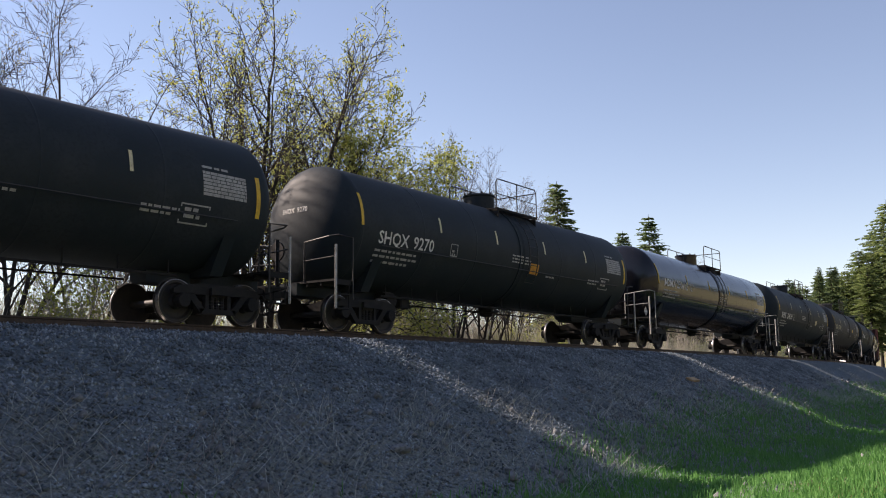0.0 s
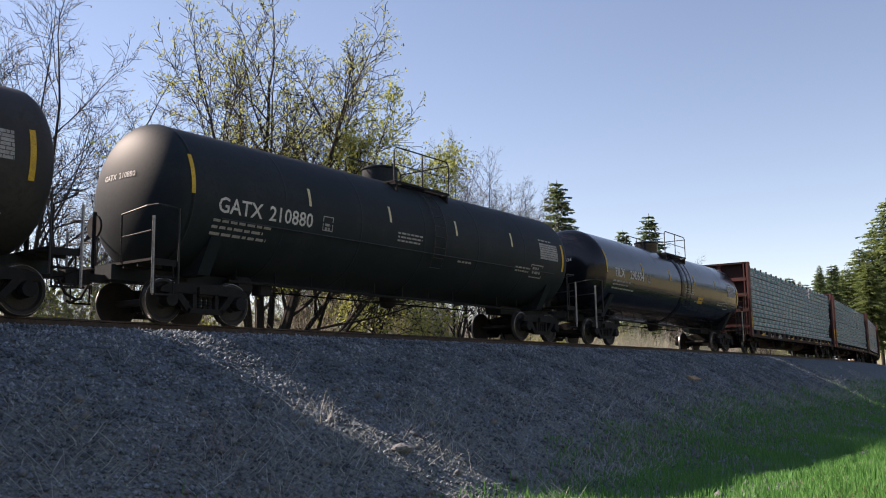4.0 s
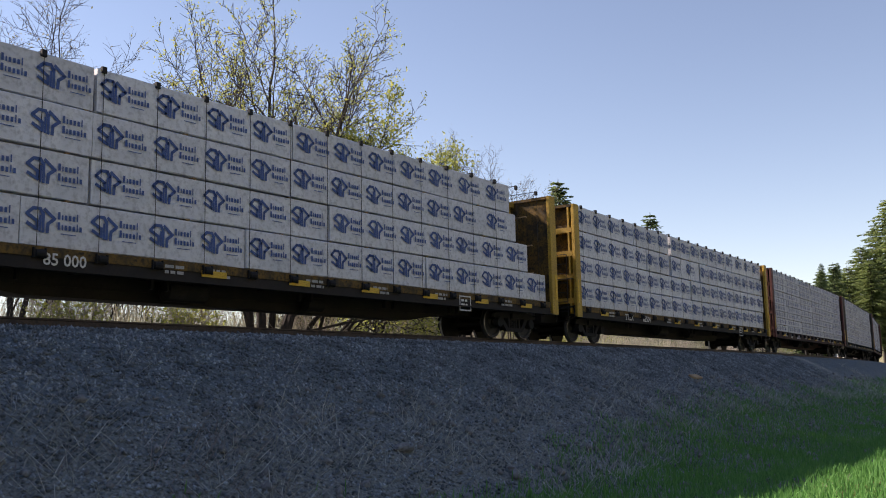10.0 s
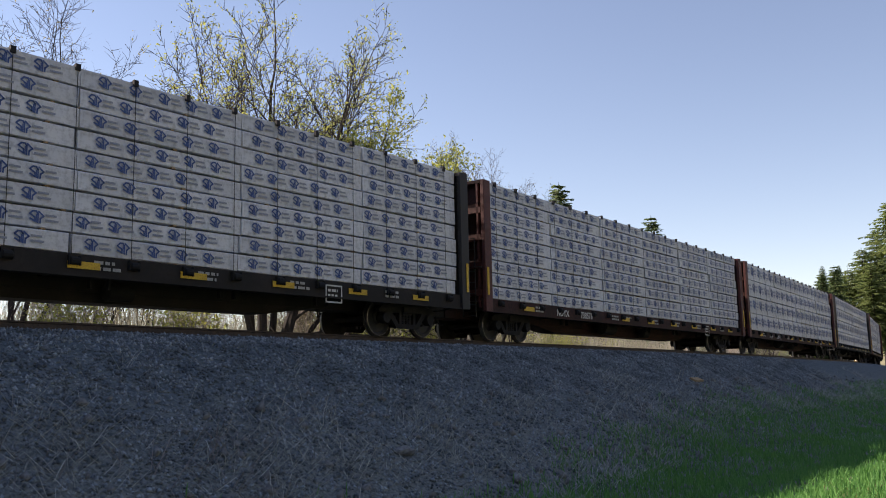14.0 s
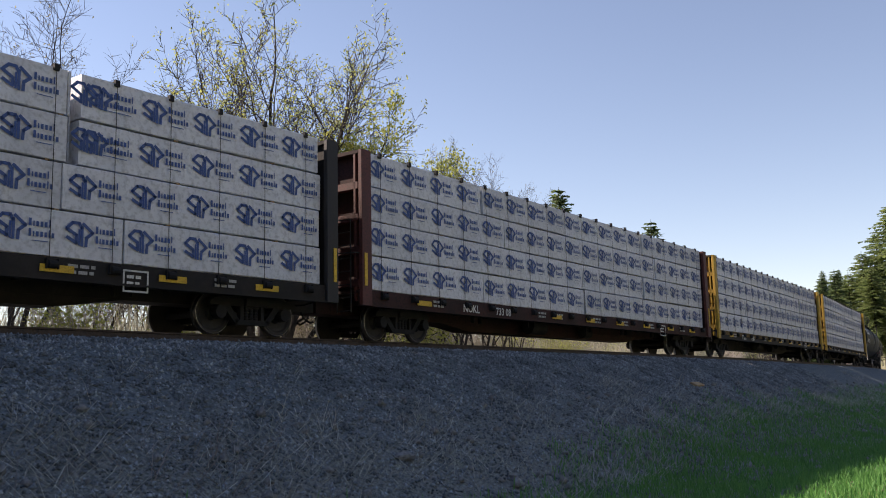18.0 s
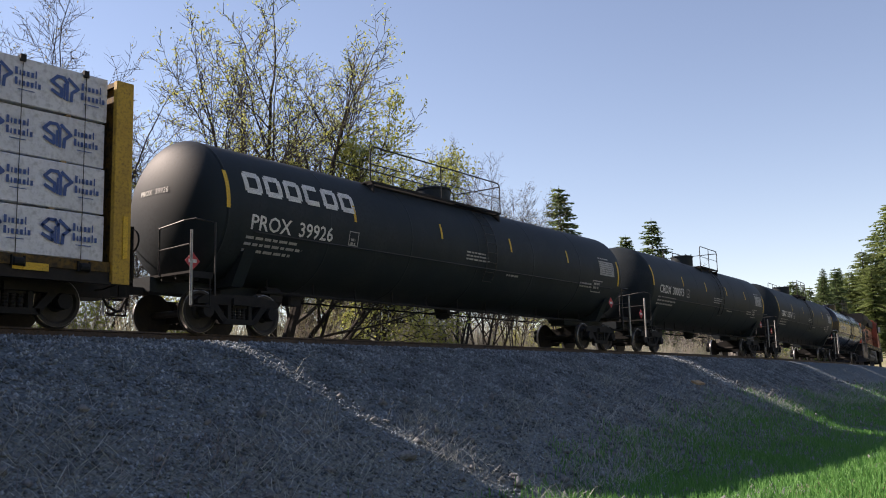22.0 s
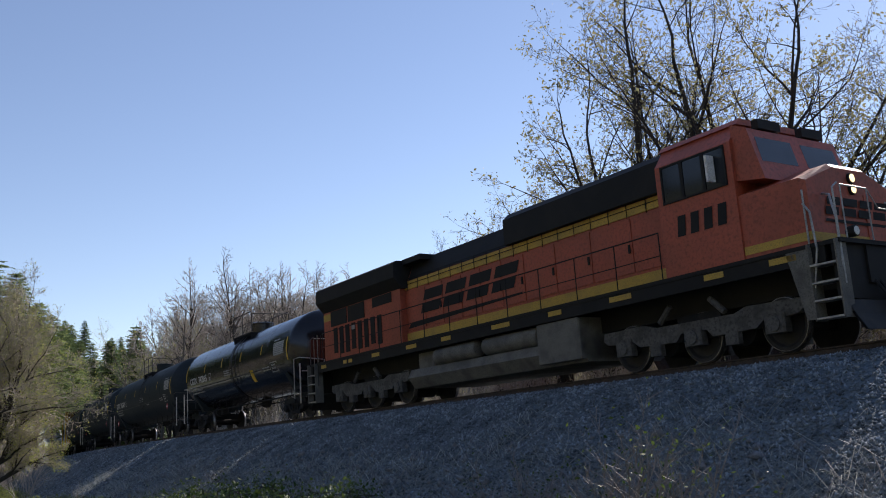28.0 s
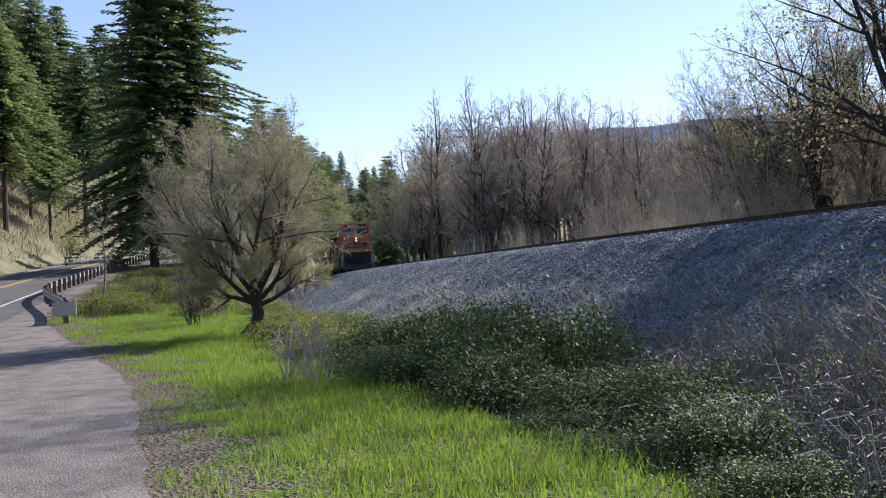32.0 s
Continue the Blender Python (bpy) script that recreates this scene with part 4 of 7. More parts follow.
def beam_mesh(h):
    """The centre partition: top chord, posts and slanted braces."""
    b = Build()
    h -= 0.3
    b.box(-h, h, -0.16, 0.16, TOP - 0.22, TOP - 0.05, 0.03)
    for i in range(19):
        x = -h + 0.2 + i * (2 * h - 0.4) / 18
        b.box(x - 0.06, x + 0.06, -0.1, 0.1, DECK, TOP - 0.2)
    b.box(-h, h, -0.05, 0.05, DECK + 1.55, DECK + 1.67)
    return b


def winch_mesh():
    b = Build()
    b.lathe([(-0.1, 0.045), (-0.08, 0.075), (0.08, 0.075), (0.1, 0.045)], 10, "x", (0, -1.50, DECK - 0.12))
    b.box(-0.12, -0.10, -1.53, -1.42, DECK - 0.2, DECK - 0.02)
    b.box(0.10, 0.12, -1.53, -1.42, DECK - 0.2, DECK - 0.02)
    return b


def underbody_mesh():
    b = Build()
    b.tube([(-9, -1.05, 0.82), (9, -1.05, 0.82)], 0.025, 6)
    b.tube([(-9, 1.0, 0.80), (9, 1.0, 0.80)], 0.02, 6)
    b.lathe([(-2.9, 0.03), (-2.86, 0.22), (-1.9, 0.22), (-1.86, 0.03)], 14, "x", (0, -0.75, 0.66))
    b.lathe([(1.2, 0.03), (1.22, 0.17), (1.75, 0.17), (1.77, 0.03)], 14, "x", (0, -0.6, 0.62))
    for x in (-6.5, -3.4, 0.6, 3.6, 6.4):
        b.box(x - 0.03, x + 0.03, -1.1, -1.0, 0.62, 0.86)
        b.box(x + 0.35, x + 0.39, -1.1, -1.0, 0.62, 0.86)
    return b


def stroke(b, pts, t):
    """A flat line of width t through points (x, z), mitred roughly at its bends."""
    for (x0, z0), (x1, z1) in zip(pts, pts[1:]):
        d = math.hypot(x1 - x0, z1 - z0)
        ux, uz = (x1 - x0) / d * t / 2, (z1 - z0) / d * t / 2
        b.quad((x0 - ux * 0.6 + uz, z0 - uz * 0.6 - ux, 0), (x1 + ux * 0.6 + uz, z1 + uz * 0.6 - ux, 0), (x1 + ux * 0.6 - uz, z1 + uz * 0.6 + ux, 0), (x0 - ux * 0.6 - uz, z0 - uz * 0.6 + ux, 0))


def flat_logo(b, x, z, k, style):
    """Plain shapes that stand for a maker's mark: a diamond of bent bands over upright bars, and two lines of short bars."""
    def at(*pts):
        return [(x + u * k, z + v * k) for u, v in pts]
    t = 0.06 * k
    stroke(b, at((0.30, 0.33), (0.25, 0.42), (0.12, 0.42), (0.01, 0.31), (0.20, 0.20)), t)
    stroke(b, at((0.02, 0.15), (0.20, 0.06), (0.20, 0.20)), t)
    stroke(b, at((0.31, 0.02), (0.31, 0.36)), t * 0.9)
    stroke(b, at((0.255, 0.03), (0.255, 0.30)), t * 0.7)
    stroke(b, at((0.33, 0.42), (0.52, 0.27), (0.40, 0.17), (0.39, 0.02)), t)
    u = x + 0.58 * k
    if style == "big":
        for row, n in ((0.27, 6), (0.09, 7)):
            v = u
            for i in range(n):
                wide = 0.025 if i in (1, 5) else 0.048
                tall = 0.135 if i in (0, 5) else 0.09
                b.quad((v, z + row * k, 0), (v + wide * k, z + row * k, 0), (v + wide * k, z + (row + tall) * k, 0), (v, z + (row + tall) * k, 0))
                v += (wide + 0.03) * k
        b.quad((u + 0.06 * k, z + 0.01 * k, 0), (u + 0.36 * k, z + 0.01 * k, 0), (u + 0.36 * k, z + 0.025 * k, 0), (u + 0.06 * k, z + 0.025 * k, 0))
    else:
        for row, n in ((0.27, 0.42), (0.09, 0.5)):
            b.quad((u, z + row * k, 0), (u + n * k, z + row * k, 0), (u + n * k, z + (row + 0.08) * k, 0), (u, z + (row + 0.08) * k, 0))
    return b


def pack_mesh(length, h, kind):
    """A wrapped pack of boards: soft folded edges, a sagging lower hem; its near face is at y = 0."""
    key = ("pack", round(length, 2), round(h, 2), kind)
    if key in SHARED:
        return SHARED[key]
    b = Build()
    c = 0.018
    ring = [(c, 0), (1.18, 0), (1.18, h), (c, h), (0, h - c), (0, c)]
    ring = [(y, z) for y, z in ring]
    n = 7
    start = len(b.v)
    for i in range(n + 1):
        x = length * i / n
        for j, (y, z) in enumerate(ring):
            wob = 0.007 * math.sin(i * 2.3 + j) + 0.005 * math.sin(i * 5.1 + j * 2)
            b.v.append((x, y + (wob if j in (0, 3, 4, 5) else 0), z + (wob if j in (4, 5) else 0)))
    for i in range(n):
        for j in range(6):
            p = start + i * 6
            b.f.append((p + j, p + 6 + j, p + 6 + (j + 1) % 6, p + (j + 1) % 6))
    b.f += [tuple(start + j for j in range(6)), tuple(start + n * 6 + j for j in reversed(range(6)))]
    SHARED[key] = b.mesh("lumber_pack", M["wrap_grey" if kind == "grey" else "wrap"])
    return SHARED[key]


def print_mesh(length, h, kind, shift):
    """The printing on a pack's near face, as flat shapes a hair in front of it."""
    key = ("print", round(length, 2), round(h, 2), kind, round(shift, 2))
    if key in SHARED:
        return SHARED[key]
    b = Build()
    slots = []
    rnd = random.Random(int(length * 100) + int(shift * 977))
    if kind == "big":
        count = max(1, int((length + 0.1) / 1.22))
        for i in range(count):
            flat_logo(b, 0.05 + shift * 0.12 + i * length / count, 0.22 * h / 0.8, 1.0, "big")
        slots = [0] * len(b.f)
    elif kind == "small":
        x = 0.06 + shift * 0.5
        while x < length - 0.5:
            n = len(b.f)
            flat_logo(b, x, h * 0.2, 0.5, "small")
            slots += [0] * (len(b.f) - n - 2) + [1, 1]
            x += 0.66
    elif kind == "teal":
        x = -0.3 + shift
        while x < length - 0.05:
            x0, x1 = max(0.01, x), min(length - 0.01, x + 0.45)
            if x1 > x0 + 0.02:
                b.quad((x0, h * 0.10, 0), (x1, h * 0.10, 0), (x1, h * 0.80, 0), (x0, h * 0.80, 0))
                slots.append(2)
            for i in range(3):
                u = x + 0.47 + i * 0.13
                if 0.02 < u < length - 0.12:
                    b.quad((u, h * 0.2, 0), (u + 0.03, h * 0.2, 0), (u + 0.03, h * 0.62, 0), (u, h * 0.62, 0))
                    b.quad((u + 0.03, h * (0.5 if i != 1 else 0.2), 0), (u + 0.1, h * (0.5 if i != 1 else 0.2), 0), (u + 0.1, h * (0.62 if i != 1 else 0.34), 0), (u + 0.03, h * (0.62 if i != 1 else 0.34), 0))
                    slots += [3, 3]
            x += 0.94
    else:
        x = 0.2 + shift
        while x < length - 0.5:
            for r in range(2):
                b.quad((x, h * (0.3 + 0.22 * r), 0), (x + rnd.uniform(0.15, 0.4), h * (0.3 + 0.22 * r), 0), (x + rnd.uniform(0.15, 0.4), h * (0.38 + 0.22 * r), 0), (x, h * (0.38 + 0.22 * r), 0))
                slots.append(5)
            b.quad((x - 0.12, h * 0.28, 0), (x - 0.05, h * 0.28, 0), (x - 0.05, h * 0.62, 0), (x - 0.12, h * 0.62, 0))
            slots.append(5)
            x += 0.8
    for i, v in enumerate(b.v):
        b.v[i] = (v[0], -0.022, v[1])
    me = b.mesh("print", M["navy"])
    for k in ("slate", "teal", "ink", "grey_print", "dim_print"):
        me.materials.append(M[k])
    for p, s in zip(me.polygons, slots):
        p.material_index = s
    SHARED[key] = me
    return me


PACK_GAP = {"teal": 0.05, "grey": 0.045, "small": 0.036, "big": 0.036}     # dark slits between the layers


def lumber_load(car_q, half, rows, label, seed, short=(), gap=None):
    """rows: from the deck up, (height, kind of print) of each layer of packs."""
    rnd = random.Random(seed)
    load_end = half - 0.38
    load = thing("lumber_load", label, "lumber", "lumber loads on the flat cars")
    z = DECK + 0.035
    for r, (h, kind) in enumerate(rows):
        x = -load_end + rnd.uniform(0.02, 0.12)
        lengths = [4.9, 4.9, 6.1, 6.1]
        rnd.shuffle(lengths)
        if kind in ("small",):
            lengths = [3.66] * 6
        if kind in ("teal", "grey"):
            lengths = rnd.choice([[7.3, 7.3, 7.3], [6.1, 8.0, 8.0], [8.0, 6.1, 8.0]])
        fill = (2 * load_end - 0.16) / sum(lengths)
        lengths = [round(k * fill, 2) for k in lengths]
        for i, ln in enumerate(lengths):
            room = load_end - x - sum(lengths[i:])
            x += max(0.0, min(room, rnd.choice([0, 0, 0.02, 0.05])))
            end = load_end - (short[r] if r < len(short) else 0.0)
            if gap and r >= gap[0] and x < gap[1] < x + ln:
                tail = x + ln - gap[1] - gap[2]
                pk = part("lumber_pack", pack_mesh(gap[1] - x, h - 0.036, kind), "", load, at=pose(x, -1.36, z))
                tagged(part("print", print_mesh(gap[1] - x, h - 0.036, kind, 0.0), "", pk), kind="stuff")
                x, ln = gap[1] + gap[2], max(1.2, tail)
            if x + ln > end + 0.01:
                ln = end - x
                if ln < 0.6:
                    break
            out = -1.36 + rnd.uniform(-0.022, 0.035)
            shift = rnd.choice([0.0, 0.2, 0.4, 0.6])
            pk = part("lumber_pack", pack_mesh(ln - 0.012, h - PACK_GAP[kind], kind), "", load, at=pose(x, out, z, 0, 0, rnd.uniform(-0.06, 0.06)))
            tagged(part("print", print_mesh(ln - 0.012, h - PACK_GAP[kind], kind, shift), "", pk), kind="stuff")
            x += ln
        # thin boards between the layers
        z += h
    top = z
    b = Build()
    b.box(-load_end + 0.1, load_end - 0.1, 0.20, 1.36, DECK + 0.03, top - 0.03)
    part("far_stack", b, "wrap_grey", load, "grey-wrapped packs on the far side")
    b = Build()
    for i in range(19):
        x = -half + 0.9 + i * (2 * half - 1.8) / 18
        b.box(x - 0.006, x + 0.006, -1.393, -1.388, DECK - 0.1, top)
        b.box(x - 0.03, x + 0.03, -1.40, -0.16, top, top + 0.008)
        b.box(x - 0.05, x + 0.05, -1.405, -1.34, top - 0.11, top + 0.015)
    part("strap", b, "strap", load)
    b = Build()
    zz = DECK + 0.03
    for r, (h, kind) in enumerate(rows):
        for i in range(9):
            x = -load_end + 0.8 + i * 2.6 + rnd.uniform(-0.2, 0.2)
            if x < load_end - 0.2:
                b.box(x - 0.045, x + 0.045, -1.33, -0.2, zz - 0.02, zz + 0.012)
        zz += h
    part("bunk", b, "lumber", load)
    MOVING.append((load, car_q))
    return load


def lumber_car(q0, q1, paint, mark, number, label, seed, ribs=None, mark_paint="white", ladder="railing"):
    rnd = random.Random(seed)
    car = thing("lumber_flat_car", label, "flat car", "lumber flat cars of the train")
    half, wall = (q1 - q0) / 2, HALF[paint]
    part("deck", shared("deck_" + paint, lambda: deck_mesh(wall), "black_deck" if paint == "yellow_car" else paint.replace("car", "deck")), "", car)
    if paint == "yellow_car":
        for y in (-1.462, 1.462):
            part("side_sill", shared("side_sill", lambda: Build().box(-wall, wall, -0.012, 0.012, DECK - 0.17, DECK + 0.012), "yellow_deck"), "", car, "worn yellow side sill", at=pose(0, y, 0))
    part("centre_beam", shared("beam_" + paint, lambda: beam_mesh(wall), paint), "", car)
    for sg in (1, -1):
        bh = part("bulkhead", shared("bulkhead_" + paint, lambda: bulkhead_mesh(ribs), paint.replace("car", "deck")), "", car, at=pose(-wall * sg, 0, 0, 0, 0, 0 if sg > 0 else 180))
        for y in (-1.48, 1.48):
            part("post", shared("bulkhead_post_" + paint, lambda: Build().box(0.0, 0.36, -0.06, 0.06, 0.78, TOP, 0.012), paint), "", bh, at=pose(0, y, 0))
            part("stiffener", shared("stiffener_" + paint, lambda: Build().box(0.0, 0.22, -0.03, 0.03, 0.9, TOP - 0.1), paint), "", bh, at=pose(0, y * 0.878, 0))
        part("stiffener", shared("mid_post_" + paint, lambda: Build().box(0.06, 0.22, -0.09, 0.09, 0.95, TOP - 0.1), paint), "", bh)
        count, gap, deep = (7, 0.44, 0.09) if ribs else (4, 0.8, 0.17)
        for i in range(count):
            part("rib", shared("rib_" + (ribs or paint), lambda: Build().box(0.0, 0.22, -1.40, 1.40, 0, deep), ribs or paint), "", bh, at=pose(0, 0, 1.25 + i * gap))
        part("ladder", shared("bulkhead_ladder_" + ladder, bulkhead_ladder_mesh, ladder), "", bh)
        freight_truck(car, sg * (half - 2.55))
        b = Build()
        b.box(-0.02, 0.02, -0.04, 0.04, 0, 0.75)
        part("reflector", shared("corner_reflector", lambda: Build().box(-0.05, 0.05, -0.012, 0.0, 0, 0.8), "yellow"), "", car, "yellow reflective strip", at=pose(-sg * (wall - 0.12), -1.545, 1.25))
    for i in range(19):
        part("winch", shared("winch", winch_mesh, "iron"), "", car, at=pose(-wall + 0.9 + i * (2 * wall - 1.8) / 18, 0, 0))
    part("underbody", shared("underbody", underbody_mesh, "iron"), "", car)
    for i in range(9):
        x = -9.6 + i * 2.4
        if i in (1, 2):
            continue        # room for the car's mark and number
        part("side_reflector", shared("side_reflector", lambda: Build().box(-0.32, 0.32, -0.008, 0.0, 0, 0.13), "yellow"), "", car, "yellow reflective strip", at=pose(x + 0.2, -1.476, DECK - 0.25))
    on_side(car, letters(mark, 0.30, mark_paint, 0.015), -7.6, -1.478, DECK - 0.30, label="white reporting mark")
    on_side(car, letters(number, 0.30, mark_paint, 0.015), -5.9, -1.478, DECK - 0.30, label="white car number")
    b = Build()
    for x in (-9.0, -3.4, -2.3, 0.4, 2.7, 5.2, 8.4):
        print_rows(b, x, 0.0, 2, 0.6, 0.06, 0.05, rnd, 0.16)
    me = b.mesh("stencil", M["grey_print"])
    on_side(car, me, 0, -1.478, DECK - 0.14, "stencil", "small white stencilled lines")
    b = Build()
    frame_box(b, 6.3, -0.28, 0.55, 0.42, 0.035)
    print_rows(b, 6.38, -0.02, 2, 0.36, 0.06, 0.06, rnd, 0.14)
    on_side(car, b.mesh("stencil", M["white"]), 0, -1.48, DECK - 0.22, "data_panel", "white framed data panel")
    couplers(car, half)
    MOVING.append((car, (q0 + q1) / 2))
    return car

# ---- locomotive ----
def loco_truck(parent, x):
    t = new("truck")
    t.parent = parent
    t.matrix_basis = pose(x, 0, 0)
    for dx in (-2.07, 0.0, 2.07):
        ws = part("wheelset", shared("loco_wheelset", lambda: loco_wheel(), "wheel", True), "", t, at=pose(dx, 0, 0))
        for turn in (0, 180):
            part("tread", shared("loco_tread", loco_tread, "tread", True), "", ws, "bright worn steel wheel rim", at=pose(0, 0, 0, 0, 0, turn))
    for sg in (1, -1):
        part("side_frame", shared("loco_side_frame", loco_side_frame, "loco_truck"), "", t, at=pose(0, 1.02 * sg, 0, 0, 0, 0 if sg < 0 else 180))
    for dx in (-2.07, 0, 2.07):
        part("journal_box", shared("journal_box", lambda: Build().box(-0.24, 0.24, -0.16, 0.1, 0.36, 0.74, 0.04).lathe([(-0.2, 0.05), (-0.19, 0.15), (-0.1, 0.16)], 14, "y", (0, 0, 0.54)), "loco_truck"), "", t, at=pose(dx, -1.02, 0))
    b = Build()
    b.box(-0.6, 0.6, -0.9, 0.9, 0.5, 1.05)
    for dx in (-1.03, 1.03):
        b.lathe([(-0.8, 0.33), (0.8, 0.33)], 16, "y", (dx, 0, 0.56))
    part("motor_frame", b, "iron", t)
    for dx in (-1.45, -0.62, 0.62, 1.45):
        part("spring", shared("loco_spring", lambda: Build().lathe([(0.62 + 0.03 * i, 0.085 if i % 2 else 0.065) for i in range(9)], 9, "z"), "loco_grey"), "", t, at=pose(dx, -1.02, 0))
    return t


def loco_wheel():
    b = Build()
    for sg in (1, -1):
        y = 0.70 * sg
        b.lathe([(y, 0.55), (y + 0.03 * sg, 0.565), (y + 0.034 * sg, 0.537), (y + 0.14 * sg, 0.53), (y + 0.14 * sg, 0.45), (y + 0.09 * sg, 0.40), (y + 0.09 * sg, 0.18), (y + 0.16 * sg, 0.15), (y + 0.16 * sg, 0.05)], 30, "y", (0, 0, 0.535))
    b.lathe([(-0.95, 0.1), (0.95, 0.1)], 10, "y", (0, 0, 0.535))
    return b


def loco_tread():
    return Build().lathe([(0.74, 0.5395), (0.83, 0.535), (0.843, 0.525), (0.845, 0.515)], 30, "y", (0, 0, 0.535), False)


def loco_side_frame():
    b = Build()
    b.prism([(-2.75, 0.78), (-2.6, 0.68), (-2.35, 0.66), (-1.8, 0.66), (-1.6, 0.52), (-0.5, 0.50), (-0.35, 0.66), (0.35, 0.66), (0.5, 0.50), (1.6, 0.52), (1.8, 0.66), (2.35, 0.66), (2.6, 0.68), (2.75, 0.78),
             (2.7, 0.96), (1.4, 0.98), (1.1, 0.88), (-1.1, 0.88), (-1.4, 0.98), (-2.7, 0.96)], -0.08, 0.08, "y")
    for sg in (1, -1):
        b.tube([(sg * 0.9, -0.1, 0.95), (sg * 0.55, -0.1, 1.28)], 0.07, 8)
        b.box(sg * 1.05 - 0.16, sg * 1.05 + 0.16, -0.2, 0.0, 0.26, 0.5, 0.03)
    return b


def handrail(b, pts, step, base, r=0.017):
    """A rail through the points, with upright posts down to the deck."""
    b.tube(pts, r, 5)
    for p, q in zip(pts, pts[1:]):
        n = max(1, round((Vector(q) - Vector(p)).length / step))
        for i in range(n + 1):
            x = [p[k] + (q[k] - p[k]) * i / n for k in range(3)]
            b.tube([(x[0], x[1], base), x], r * 0.85, 5)


def slanted(b, x, z, w, h, lean, y):
    b.quad((x, y, z), (x + w, y, z), (x + w + lean, y, z + h), (x + lean, y, z + h))


def mark_letters(b, x, z, h, y):
    """A four-part slanted company mark as plain blocks."""
    k = h
    for i in range(4):
        u = x + i * 1.78 * k
        slanted(b, u, z, 1.5 * k, 0.42 * h, 0.19 * k, y)
        slanted(b, u + 0.24 * k, z + 0.55 * h, 1.5 * k, 0.45 * h, 0.2 * k, y)
    return b


def locomotive(q_axle):
    lo = thing("locomotive", "orange, black and yellow diesel freight locomotive", "locomotive")
    HB = 0.98
    # frame and walkway
    b = Build()
    b.box(-10.9, 11.15, -1.52, 1.52, 1.74, 1.82)
    b.box(-10.5, 10.8, -1.50, -1.42, 1.46, 1.74)
    b.box(-10.5, 10.8, 1.42, 1.50, 1.46, 1.74)
    b.box(-10.8, 11.1, -0.7, 0.7, 1.05, 1.74)
    part("frame", b, "loco_black", lo)
    for x0, x1 in ((-9.9, -9.5), (-8.15, -7.9), (-7.75, -7.5), (-6.1, -5.6), (-3.9, -3.3), (-1.9, -1.4), (0.6, 1.4), (3.0, 3.5), (5.2, 5.9), (8.0, 8.5), (9.6, 10.2)):
        part("sill_reflector", shared("sill_reflector_%d" % int((x1 - x0) * 100), lambda: Build().box(0, x1 - x0, -0.01, 0, 0, 0.12), "loco_yellow"), "", lo, at=pose(x0, -1.502, 1.58))
    # hood
    b = Build()
    b.prism([(-HB, 1.82), (HB, 1.82), (HB, 3.85), (0.72, 4.46), (-0.72, 4.46), (-HB, 3.85)], -4.6, 7.05, "x")
    part("hood", b, "loco_orange", lo)
    b = Build()
    b.prism([(-HB - 0.012, 3.84), (-0.73, 4.473), (0.73, 4.473), (HB + 0.012, 3.84)][::-1], -4.4, 1.1, "x")
    b.prism([(-1.16, 3.84), (-1.16, 4.54), (-0.95, 4.72), (0.95, 4.72), (1.16, 4.54), (1.16, 3.84)][::-1], 1.0, 6.95, "x")
    b.box(-3.4, -2.2, -0.5, 0.5, 4.4, 4.56, 0.05)
    b.lathe([(4.4, 0.28), (4.62, 0.28), (4.64, 0.2)], 14, "z", (-0.9, 0, 0))
    part("roof", b, "loco_black", lo)
    # hood doors: raised panels with seams
    for i, (x0, x1) in enumerate(((-4.4, -3.45), (-3.4, -2.45), (-2.4, -1.45), (-1.4, -0.45), (-0.4, 0.55), (0.6, 1.55), (1.6, 2.85), (2.9, 4.2), (4.25, 5.6), (5.65, 6.9))):
        b = Build().box(x0, x1, -HB - 0.022, -HB, 2.24, 3.5)
        d = part("hood_door", b, "loco_orange", lo)
        part("latch", Build().box(x1 - 0.12, x1 - 0.06, -HB - 0.05, -HB - 0.02, 2.7, 2.9), "loco_black", d)
    # yellow bands
    for z0, z1 in ((3.56, 3.82), (1.9, 2.16)):
        b = Build().box(-4.6 if z0 > 3 else -9.7, 6.95, -HB - 0.03 if z0 > 3 else -HB - 0.026, -HB, z0, z1)
        part("yellow_band", b, "loco_yellow", lo, "yellow stripe along the hood")
    # radiator end: broad top over a narrower body
    b = Build()
    b.prism([(-1.5, 3.95), (-1.5, 4.42), (-1.36, 4.5), (1.36, 4.5), (1.5, 4.42), (1.5, 3.95), (1.22, 3.62), (-1.22, 3.62)][::-1], -10.16, -4.45, "x")
    b.prism([(-1.15, 4.35), (-1.15, 4.52), (1.15, 4.52), (1.15, 4.35)][::-1], -4.45, -3.35, "x")
    part("radiator", b, "loco_black", lo, "black overhanging radiator housing")
    b = Build()
    b.prism([(-1.2, 1.82), (1.2, 1.82), (1.2, 3.63), (-1.2, 3.63)], -10.15, -4.6, "x")
    part("radiator_body", b, "loco_orange", lo)
    part("end_band", Build().box(-10.14, -9.6, -1.215, -1.2, 3.3, 3.55), "loco_yellow", lo, "yellow stripe on the rear corner")
    for x0, x1 in ((-9.55, -8.32), (-8.22, -7.02), (-6.42, -5.15)):
        g = part("radiator_screen", Build().box(x0, x1, -1.225, -1.2, 3.05 if x0 < -6.5 else 3.28, 3.6), "loco_black", lo, "dark intake screen")
